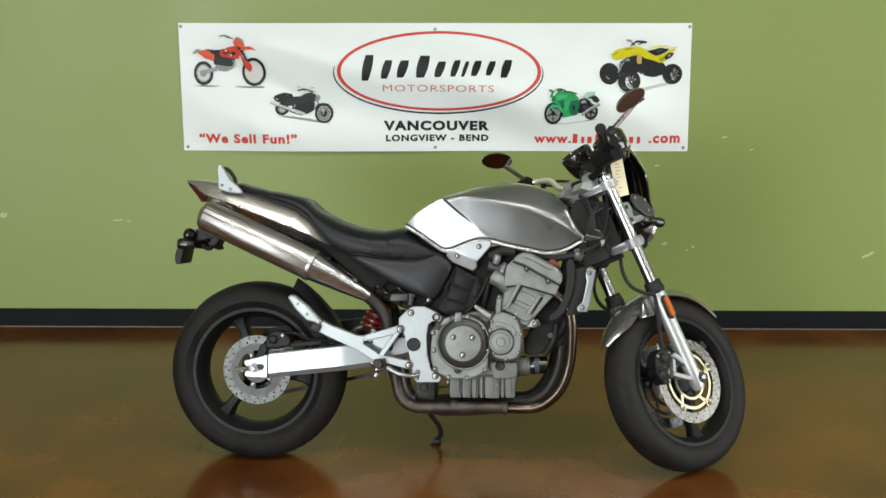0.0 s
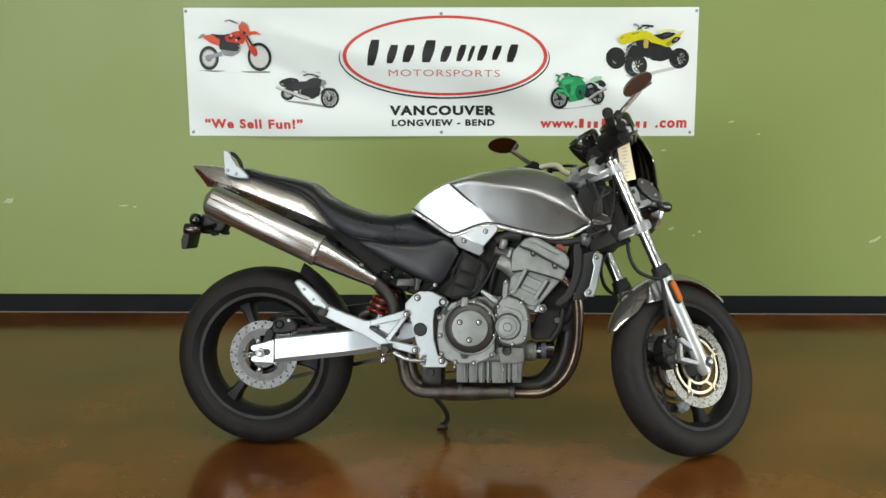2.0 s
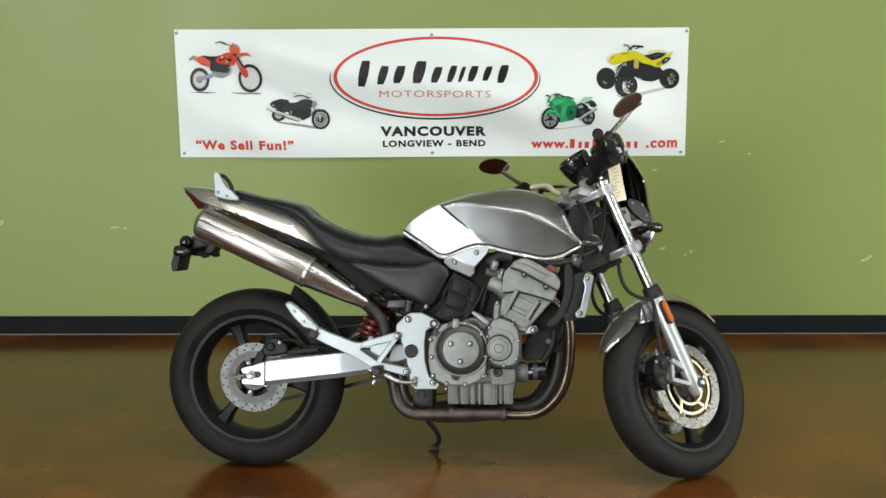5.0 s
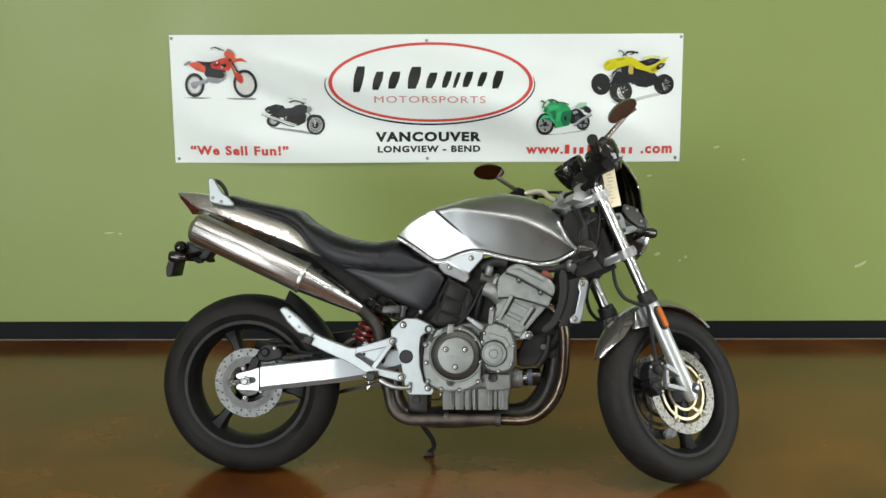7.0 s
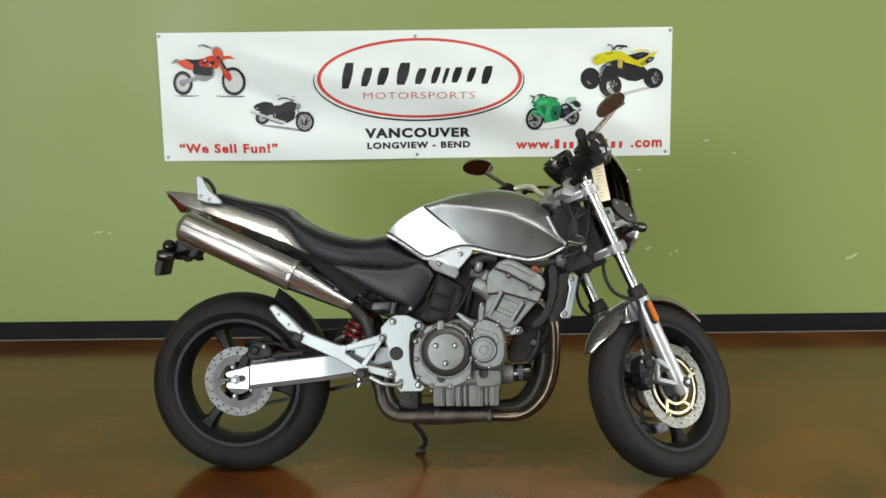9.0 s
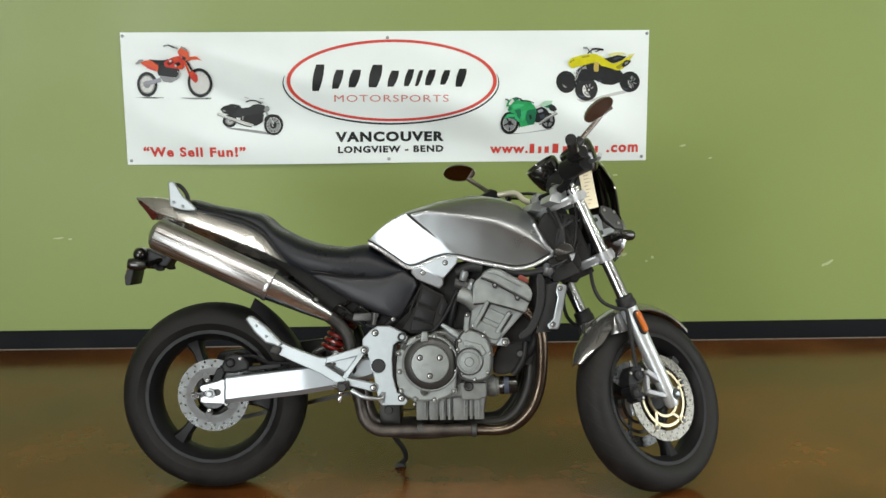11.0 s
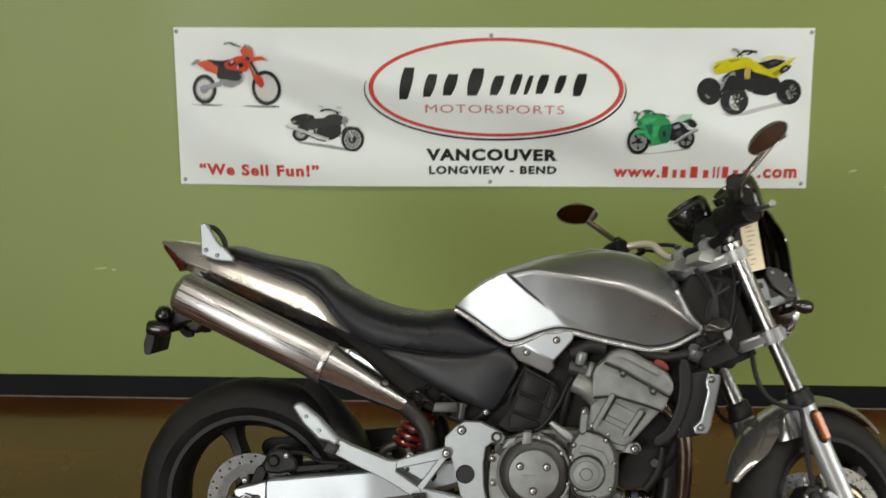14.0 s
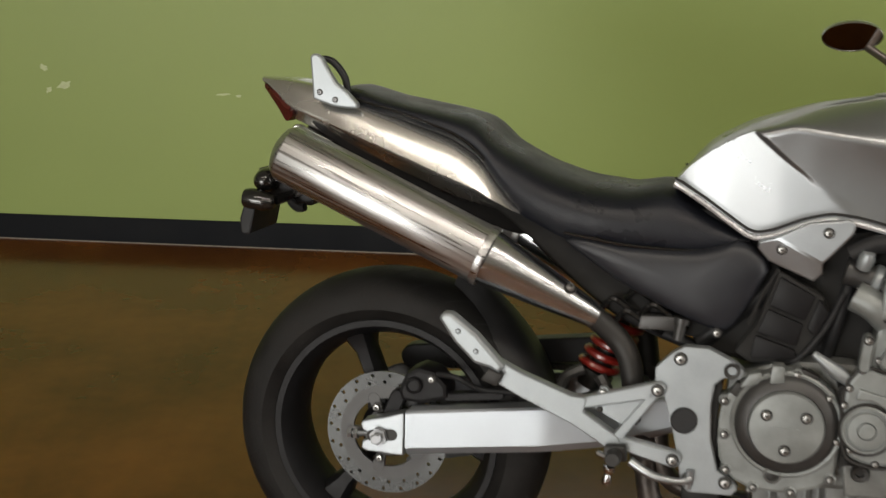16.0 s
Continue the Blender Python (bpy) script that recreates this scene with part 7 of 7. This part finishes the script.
p.face([(69.7, 74.8), (76.7, 72), (78.1, 79.2), (71.7, 80.5)], INK_PALE)
p.face([(83.1, 76.4), (90.4, 73.6), (91.5, 79.4), (85.6, 82.1)], INK_LIGHT)
p.ring(79.2, 79.2, 1.7, 3.4, INK_BLACK, 1)
p.line([(90.8, 63.7), (100.6, 68.7), (97.4, 78)], 1.4, INK_PALE)
p.face([(33.5, 50.6), (42.9, 47.3), (55, 47), (64.1, 53.9), (62, 66.9), (47.9, 62.2), (36.2, 54)], INK_ORANGE)
p.face([(54.9, 47.5), (64.1, 53.9), (62.8, 61.3), (56.9, 54.6)], INK_MAROON)
p.face([(39.8, 51.5), (56.5, 60.6), (60.9, 66.4), (47.9, 62.2)], INK_RED)
p.face([(24.2, 52.7), (32.1, 45.5), (39.5, 46.4), (33.5, 51.7), (27, 53.9)], INK_GREY)
p.face([(45.9, 45.1), (63, 47.1), (73.9, 47), (82.6, 44.5), (75.5, 55.2), (64.1, 53.9)], INK_BLACK)
p.face([(71.9, 51.2), (89, 41.8), (100.6, 39.7), (112.2, 48.4), (105.2, 63), (94.4, 61.7), (75.3, 58.6)], INK_RED)
p.face([(77.1, 52.1), (87.4, 46.6), (91.5, 50.9), (80.3, 57)], INK_MAROON)
p.face([(88.9, 44.6), (98.2, 41.9), (100.3, 46), (91.6, 48.6)], INK_ORANGE)
p.face([(91.9, 52.3), (100.1, 49.6), (102.2, 54.5), (94.6, 58.1)], INK_BLACK)
p.face([(82.4, 48.5), (85.9, 46.3), (87.6, 48.6), (83.4, 50.8)], INK_LIGHT)
p.face([(96.3, 57.2), (104.2, 54.5), (105.3, 61.1), (98.9, 62.4)], INK_ORANGE)
p.face([(91.2, 55.1), (94.2, 53.8), (95.8, 57.2), (92.2, 58.9)], INK_PALE)
p.face([(97.4, 33.5), (102.6, 26.2), (110.4, 25.2), (116.6, 32.9), (117.6, 43.4), (108.3, 44.9)], INK_ORANGE)
p.face([(98.5, 34), (105, 37), (107.8, 44.4), (100.6, 39.7)], INK_RED)
p.face([(106.3, 39.8), (112.4, 43.3), (110.5, 47.2), (105.5, 44.9)], INK_BLACK)
p.face([(112.4, 44.4), (119.1, 41.1), (129.2, 40.2), (139.7, 47.7), (131.8, 45.8), (121.7, 46.3), (114.5, 49)], INK_ORANGE)
p.line([(112.2, 47.8), (117.5, 57.6), (123.6, 69)], 3.4, INK_BLACK)
p.line([(108.8, 48.3), (113.8, 62.6), (117.6, 74.1)], 3.4, INK_ORANGE)
p.face([(114.1, 68.9), (121.8, 64.4), (129.4, 73.1), (130.2, 81.3), (125.7, 86.1), (118.8, 79.7)], INK_RED)
p.face([(117, 68.9), (121.7, 66.7), (125.9, 75.6), (122.3, 78.7)], INK_ORANGE)
p.line([(74.2, 23.4), (82, 21.3), (89.9, 23.7), (98.8, 27.8)], 2.6, INK_GREY)
p.line([(82, 21.3), (92.6, 26)], 2, INK_BLACK)
p.line([(104.1, 24.5), (110.3, 27.4), (114.7, 30.9)], 3.1, INK_GREY)
p.done("printed_dirt_bike", "printed picture of an orange dirt bike")

# cruiser motorcycle
p = Print()
p.face([(174.3, 161.5), (201.6, 164.1), (230.3, 168), (258.8, 174.2), (267.4, 176), (247.3, 175.2), (207.2, 168.9), (184.3, 165.1)], INK_GREY)
p.ring(182.5, 150.9, 0, 9.2, INK_GREY, 1.12)
p.ring(182, 150.9, 6.7, 10.9, INK_BLACK, 1.11)
p.ring(182.5, 151.5, 2, 4, INK_PALE, 1.14)
p.ring(255.9, 158.5, 0, 14.9, INK_GREY, 0.88)
p.line([(258.9, 159.6), (267.8, 163)], 1.1, INK_BLACK)
p.line([(257.9, 161.2), (264.1, 169.2)], 1.1, INK_BLACK)
p.line([(256.5, 162), (258.2, 172.6)], 1.1, INK_BLACK)
p.line([(254.8, 162), (251.7, 172.3)], 1.1, INK_BLACK)
p.line([(253.5, 160.9), (246.3, 168.2)], 1.1, INK_BLACK)
p.line([(252.8, 159.3), (243.5, 161.5)], 1.1, INK_BLACK)
p.line([(252.9, 157.4), (244, 154.1)], 1.1, INK_BLACK)
p.line([(253.8, 155.8), (247.7, 147.8)], 1.1, INK_BLACK)
p.line([(255.3, 155), (253.5, 144.5)], 1.1, INK_BLACK)
p.line([(256.9, 155.1), (260.1, 144.8)], 1.1, INK_BLACK)
p.line([(258.3, 156.1), (265.5, 148.9)], 1.1, INK_BLACK)
p.line([(259, 157.7), (268.3, 155.5)], 1.1, INK_BLACK)
p.ring(256.5, 158.5, 12.4, 17.7, INK_BLACK, 0.92)
p.ring(256.4, 159.1, 12.2, 13.2, INK_PALE, 0.91)
p.ring(255.9, 158.5, 0, 6.3, INK_BLACK, 0.91)
p.ring(255.9, 158.5, 1.1, 2.9, INK_PALE, 0.9)
p.face([(166, 131.4), (171.4, 126.3), (185.9, 122.2), (199.6, 124.7), (203.9, 133.9), (199.6, 139.6), (185.2, 141.4), (170.9, 137.8)], INK_BLACK)
p.face([(174.2, 128.6), (185.8, 125.3), (194.4, 127.2), (185.6, 131.7)], INK_BLUE)
p.face([(169.7, 132.6), (174.1, 131), (175.7, 134.4), (171.6, 136.1)], INK_GREY)
p.face([(185.3, 139.4), (200, 129.6), (215, 128.6), (221.7, 124.1), (231.8, 122.2), (242.1, 125), (246.4, 133.6), (237.5, 139.3), (222.6, 140.8), (208, 146.9), (190.8, 145)], INK_BLACK)
p.face([(223.1, 126.5), (233.2, 124.3), (238.8, 127.2), (227.2, 129.9)], INK_BLUE)
p.face([(202.5, 139.7), (219.9, 136.2), (240.4, 139.3), (238.2, 153.7), (225.4, 160.4), (210, 155.6), (199.3, 149.7)], INK_BLACK)
p.face([(212.1, 135.5), (219.1, 135), (217.2, 147.6), (212.6, 145.8)], INK_LIGHT)
p.face([(222.5, 142.8), (231.2, 141.5), (232.7, 148.7), (223.9, 151.5)], INK_GREY)
p.ring(228, 151.5, 2.9, 4.9, INK_PALE, 1)
p.face([(202.4, 144), (208.7, 142.3), (209.1, 148.7), (203.3, 149.7)], INK_GREY)
p.line([(161.2, 137.7), (182.1, 146), (203.7, 154.4), (219, 159.8)], 3.4, INK_LIGHT)
p.line([(161.1, 140), (182, 148.9), (201.8, 157.2)], 1.4, INK_GREY)
p.line([(176.5, 143.6), (199.2, 151.1), (222, 158.6)], 2.9, INK_PALE)
p.line([(184.9, 149.5), (207.6, 159), (219, 161.5)], 1.4, INK_BLACK)
p.line([(241.8, 131.8), (248.9, 144.6), (255.3, 157.9)], 3.7, INK_GREY)
p.line([(243.5, 131.9), (250.6, 144.6), (257.1, 156.8)], 1.1, INK_LIGHT)
p.face([(238.8, 152.5), (243.1, 143.9), (251.9, 140), (264.5, 141.4), (271.6, 150.7), (273.1, 158.2), (268.2, 150.6), (259.8, 145.3), (249.4, 146.3)], INK_BLACK)
p.line([(210.1, 118.8), (218.3, 115.8), (228, 116.8), (237, 122.1)], 2.3, INK_BLACK)
p.line([(228, 116.8), (240.5, 120.4)], 1.4, INK_GREY)
p.line([(208.1, 110.7), (215.5, 112.6)], 1.7, INK_PALE)
p.line([(233.9, 112.3), (241.9, 113.5)], 1.7, INK_PALE)
p.ring(245.9, 130.8, 0, 5.1, INK_GREY, 0.83)
p.ring(247, 130.8, 0, 2.9, INK_LIGHT, 0.8)
p.done("printed_cruiser", "printed picture of a black cruiser motorcycle")

# sport motorcycle
p = Print()
p.face([(656.6, 175.8), (688, 175.1), (718.6, 170.3), (739.2, 166.1), (732.6, 169.4), (693.6, 175.1), (662.8, 177.5)], INK_GREY)
p.ring(728.2, 153.8, 0, 11.4, INK_GREY, 0.8)
p.line([(730.2, 154.6), (736.2, 157.1)], 2.3, INK_BLACK)
p.line([(728.3, 156.5), (728.4, 164.5)], 2.3, INK_BLACK)
p.line([(726.2, 154.6), (720.3, 157.2)], 2.3, INK_BLACK)
p.line([(726.9, 151.6), (723.1, 145.1)], 2.3, INK_BLACK)
p.line([(729.4, 151.6), (732.9, 145.1)], 2.3, INK_BLACK)
p.ring(728.2, 153.8, 10, 14.3, INK_BLACK, 0.84)
p.ring(728.2, 153.8, 0, 4, INK_BLACK, 0.86)
p.face([(703.2, 134), (716.8, 128.6), (726, 134.3), (731.7, 144), (724.6, 152.9), (714, 156.7), (705.7, 156.3)], INK_BLACK)
p.face([(709.3, 135.2), (717.1, 132.5), (719.9, 137.1), (711.6, 139.7)], INK_LILAC)
p.face([(712.8, 143.7), (721.1, 141), (722.9, 148.1), (715.6, 150.8)], INK_BLUE)
p.ring(662.1, 157.2, 0, 16.6, INK_GREY, 0.76)
p.line([(664.9, 158.3), (673.3, 161.8)], 2.6, INK_BLACK)
p.line([(662.2, 160.9), (662.4, 172.4)], 2.6, INK_BLACK)
p.line([(659.3, 158.3), (651, 161.9)], 2.6, INK_BLACK)
p.line([(660.3, 154.1), (655, 144.8)], 2.6, INK_BLACK)
p.line([(663.8, 154.1), (668.8, 144.8)], 2.6, INK_BLACK)
p.ring(662.1, 157.2, 14.4, 20, INK_BLACK, 0.79)
p.ring(662.1, 157.2, 13.4, 14.3, INK_PALE, 0.8)
p.ring(665.5, 157.7, 4.8, 8, INK_GREY, 0.79)
p.ring(662.1, 157.2, 0, 4.3, INK_BLACK, 0.8)
p.line([(673.8, 143.2), (666.9, 157.2)], 3.4, INK_GREY)
p.face([(676.5, 143.2), (682.7, 154.6), (679.5, 165.9), (675.5, 154.5)], INK_BLACK)
p.face([(655.2, 127.7), (659.1, 118.2), (666.6, 113.8), (680.5, 118.5), (696.4, 119.3), (705.9, 129.5), (707.7, 138), (705.1, 159.4), (692, 162.1), (680.6, 164.7), (678.3, 151.7), (669.8, 141.4), (659.8, 136.8)], INK_GREEN)
p.face([(691.8, 135), (706, 132.4), (707.2, 140.8), (705.1, 158.3), (694, 160.4), (688.9, 149)], INK_TEAL)
p.face([(665.3, 125.6), (680.6, 121.9), (687.5, 125.4), (677.8, 130.8), (668.1, 132.4)], INK_BRIGHT_GREEN)
p.face([(681, 137.7), (689.3, 134.9), (687.7, 149), (682.7, 154.6)], INK_BRIGHT_GREEN)
p.face([(669.8, 134.7), (680.3, 132.6), (681.6, 143.3), (678.3, 151.1)], INK_TEAL)
p.face([(694.9, 143.5), (698.8, 142.4), (700, 149.2), (696.7, 151.4)], INK_BLACK)
p.face([(657.5, 129.4), (664.2, 128.4), (665.3, 134), (660.3, 135.7)], INK_TEAL)
p.face([(656.4, 129.4), (658.6, 127.8), (659.7, 131.1), (657.5, 132.8)], INK_LIGHT)
p.face([(650.9, 149.6), (658.7, 140.7), (669.8, 141.4), (677.7, 148.9), (678.9, 156.2), (669.9, 148.8), (659.8, 147.5)], INK_BRIGHT_GREEN)
p.face([(658.7, 146.4), (669.9, 145.9), (677.8, 155.7), (668.8, 150.5)], INK_TEAL)
p.face([(659.7, 124.4), (665.2, 113.8), (673, 112.2), (669.7, 118.4), (662.5, 126.1)], INK_PALE)
p.face([(665.2, 113.8), (673, 112.2), (680.2, 114.6), (670.8, 119.5)], INK_TEAL)
p.line([(673.5, 113.4), (680.8, 115.7), (684.2, 119.7)], 2.3, INK_BLACK)
p.line([(654.1, 115.9), (657.4, 116), (659.6, 118.8)], 2.6, INK_BLACK)
p.line([(679.7, 117.4), (693.6, 118.7), (703.1, 122.2)], 1.7, INK_BLACK)
p.face([(704.3, 128.9), (711.5, 126.8), (718.6, 119.6), (715.4, 126.9), (707.6, 131.3)], INK_LIGHT)
p.face([(712.6, 126.8), (720.8, 118.5), (735.3, 118.2), (733.1, 123.7), (719.9, 129.2)], INK_MINT)
p.face([(719.9, 129.2), (733.1, 123.7), (737.6, 127.2), (729.3, 131.5)], INK_TEAL)
p.face([(727.6, 126.5), (737.6, 126), (742.7, 133.4), (737.7, 137.8), (729.9, 134.4)], INK_BLACK)
p.line([(713, 160.6), (726.7, 149.5), (743.3, 140.2)], 2.9, INK_GREY)
p.line([(711.8, 158.4), (725.6, 147.3), (742.2, 137.9)], 2.3, INK_LIGHT)
p.line([(712.9, 157.3), (726.7, 146.1), (740.5, 137.3)], 0.9, INK_GREY)
p.done("printed_sport_bike", "printed picture of a green sport motorcycle")

# four-wheeler
p = Print()
p.face([(776.2, 116.5), (798.5, 120.2), (820.5, 112.9), (858.9, 104.3), (881, 105.4), (842.6, 113.2), (812.4, 121.2), (787.5, 122.8)], INK_PALE)
p.ring(760.6, 87.8, 0, 18.6, INK_BLACK, 0.95)
p.ring(764.7, 85.6, 9.1, 12.6, INK_BLUE, 0.77)
p.face([(762.4, 77.8), (767.4, 79.6), (768.6, 88.5), (764.8, 90.1)], INK_PALE)
p.ring(759.3, 91.1, 2.5, 6.3, INK_GREY, 0.82)
p.ring(872.9, 89.2, 0, 18, INK_BLACK, 0.98)
p.ring(866.8, 89.9, 10.5, 13.2, INK_BLUE, 0.74)
p.ring(877.3, 89.5, 0, 10.3, INK_PALE, 0.86)
p.ring(877.3, 89.5, 4, 8, INK_GREY, 0.86)
p.ring(877.3, 89.5, 0, 3.4, INK_BLACK, 0.83)
p.line([(879.1, 90.2), (884.7, 92.3)], 1.4, INK_GREY)
p.line([(877.7, 91.8), (879.2, 98.5)], 1.4, INK_GREY)
p.line([(875.9, 91.1), (871.7, 95.7)], 1.4, INK_GREY)
p.line([(875.4, 88.8), (869.8, 86.7)], 1.4, INK_GREY)
p.line([(876.8, 87.3), (875.3, 80.6)], 1.4, INK_GREY)
p.line([(878.6, 88), (882.7, 83.4)], 1.4, INK_GREY)
p.face([(779.6, 67.8), (797.3, 56.2), (813.8, 55.3), (833.2, 63.1), (855.3, 68.1), (863.8, 79.3), (859.1, 88.7), (842.1, 94.6), (826.1, 92.7), (815.8, 85.8), (793.7, 87.7), (775.8, 90.2)], INK_BLACK)
p.face([(808.8, 82.1), (820.1, 70.3), (841.5, 65.7), (849.8, 69.7), (839, 79), (817.8, 89.8)], INK_BLUE)
p.face([(811.5, 81.3), (822.4, 71.5), (834.7, 68.4), (825.3, 78.7), (816.1, 86.4)], INK_LILAC)
p.face([(834.9, 78.9), (850, 75.8), (852.4, 86.9), (842, 91.2), (832.1, 89.4)], INK_GREY)
p.ring(795.9, 100.8, 0, 19.7, INK_BLACK, 1.03)
p.ring(788.7, 99.4, 12.2, 14.9, INK_BLUE, 0.69)
p.ring(800.1, 102, 0, 12.3, INK_LIGHT, 0.91)
p.ring(800.1, 102, 7.6, 10.6, INK_GREY, 0.89)
p.line([(802.3, 102.9), (809.1, 105.3)], 2, INK_GREY)
p.line([(801.2, 104.4), (804.7, 111.5)], 2, INK_GREY)
p.line([(799.4, 104.6), (797.5, 112.1)], 2, INK_GREY)
p.line([(798, 103.2), (791.8, 106.9)], 2, INK_GREY)
p.line([(797.8, 101.2), (791, 98.8)], 2, INK_GREY)
p.line([(798.9, 99.7), (795.5, 92.6)], 2, INK_GREY)
p.line([(800.7, 99.5), (802.7, 92)], 2, INK_GREY)
p.line([(802.1, 100.8), (808.3, 97.2)], 2, INK_GREY)
p.ring(800.1, 102, 0, 4.9, INK_BLACK, 0.88)
p.ring(800.1, 102, 0, 2, INK_PALE, 0.86)
p.line([(778.8, 68.6), (786.7, 78.2), (797.8, 83.4)], 2.3, INK_GREY)
p.line([(774.4, 71.9), (784, 79.8)], 1.7, INK_PALE)
p.line([(786.5, 67.1), (781.1, 78.1), (775.8, 85.8)], 2.6, INK_GREY)
p.face([(787.8, 64.3), (795.2, 60), (798.1, 69.5), (791, 73.2)], INK_GREY)
p.face([(763.7, 55.6), (769.6, 47.4), (786, 42.7), (802.5, 40.2), (813.5, 40.9), (826, 47.7), (832.5, 56.2), (815.1, 55.3), (800.1, 57.3), (786.4, 61), (772.1, 65.2), (767.7, 62.3)], INK_YELLOW)
p.face([(771.2, 62.4), (786.3, 57.6), (802.8, 54), (813.7, 53.6), (800.1, 57.9), (786.4, 61.5)], INK_OLIVE)
p.face([(772, 60.7), (778.5, 53.1), (781.8, 53.1), (775.4, 61.9)], INK_BLACK)
p.face([(767, 54.6), (774.1, 49.7), (775.7, 51.4), (769.2, 56.8)], INK_BLACK)
p.face([(786.1, 44.9), (799.8, 42.4), (802.6, 44.6), (789.4, 47.7)], INK_OLIVE)
p.face([(810.4, 53.6), (818.2, 55.4), (817.4, 71.4), (812, 75.8), (808.5, 64.6)], INK_OCHRE)
p.face([(813.5, 41.5), (827.9, 47.8), (841.3, 57.9), (853.9, 54.3), (863, 48.3), (878.2, 41.4), (873.5, 48.5), (861.3, 65.4), (851.5, 69.7), (838.7, 65.1), (819.9, 60.4)], INK_YELLOW)
p.face([(819.4, 60.9), (838.7, 65.1), (841.5, 67.9), (822.3, 67.1)], INK_BLACK)
p.face([(846.9, 63.3), (857.8, 56.5), (864.2, 51.1), (860.1, 62.1), (852.5, 67.5)], INK_OLIVE)
p.face([(832.2, 41.2), (846.3, 37.6), (860.6, 38.4), (865.6, 41.8), (846.5, 44.2), (835.5, 45.1)], INK_PALE_YELLOW)
p.face([(867.3, 42.3), (880.3, 39.8), (878.2, 43.1), (871.2, 45.7)], INK_PALE_YELLOW)
p.face([(825.7, 48.3), (835.6, 46.8), (849.7, 42.6), (866.2, 45.1), (856.5, 52.1), (841.8, 57.4)], INK_BLACK)
p.face([(841.1, 48.5), (852, 45.4), (857.5, 46.6), (846.6, 51.4)], INK_BLUE)
p.face([(857.3, 59.3), (864.7, 51.1), (874.6, 52.4), (869.3, 59.5), (860.1, 64.3)], INK_BLACK)
p.face([(862.6, 55.5), (869.2, 53.4), (868.2, 57.2), (863.3, 59.4)], INK_GREY)
p.line([(804.5, 32), (813.3, 31.6), (824.8, 33.4)], 3.4, INK_BLACK)
p.line([(797, 39.6), (802.9, 34.7), (806.7, 32)], 2.3, INK_BLACK)
p.line([(789.7, 29.5), (796.8, 30.2)], 3.4, INK_GREY)
p.line([(796.8, 30.7), (800.2, 36.3), (804.7, 38.6)], 1.7, INK_BLACK)
p.line([(810.6, 37), (817.7, 33.8)], 2, INK_BLACK)
p.done("printed_quad", "printed picture of a yellow four-wheeler")


for u, v in ((4, 6), (454, 11), (901, 6), (9, 220), (454, 220), (897, 220)):
    bm = bmesh.new()
    x, z = cloth_xy(u, v)
    lathe(bm, [(0.003, -0.0035), (0.0045, -0.005), (0.007, -0.004), (0.008, -0.001), (0.0, 0.002)], on_cloth(x, z, 0), seg=16)
    lathe(bm, [(0.0, -0.009), (0.004, -0.008), (0.005, -0.004), (0, -0.003)], on_cloth(x, z, 0), seg=10)
    add_part("grommet", bm, ALLOY, banner, "metal grommet with a screw")

# ---- scuffs on the wall ----
for i, (x, z, w, h, turn) in enumerate((
        (1.861, 0.953, 0.038, 0.014, 10),
        (1.544, 0.815, 0.033, 0.014, 0),
        (2.588, 0.374, 0.072, 0.022, 28),
        (1.732, 0.414, 0.022, 0.019, 0),
        (1.705, 0.397, 0.019, 0.017, 0),
        (1.593, 0.428, 0.039, 0.017, 25),
        (1.996, 0.893, 0.022, 0.011, 0),
        (-1.727, 0.622, 0.050, 0.032, -30),
        (-1.660, 0.563, 0.068, 0.036, 10),
        (-1.718, 0.546, 0.037, 0.023, 40),
        (-1.091, 0.539, 0.065, 0.011, 5),
        (-1.040, 0.534, 0.028, 0.011, 0),
        (1.449, 0.804, 0.025, 0.011, 0))):
    scuff(x, z, w, h, turn, i)
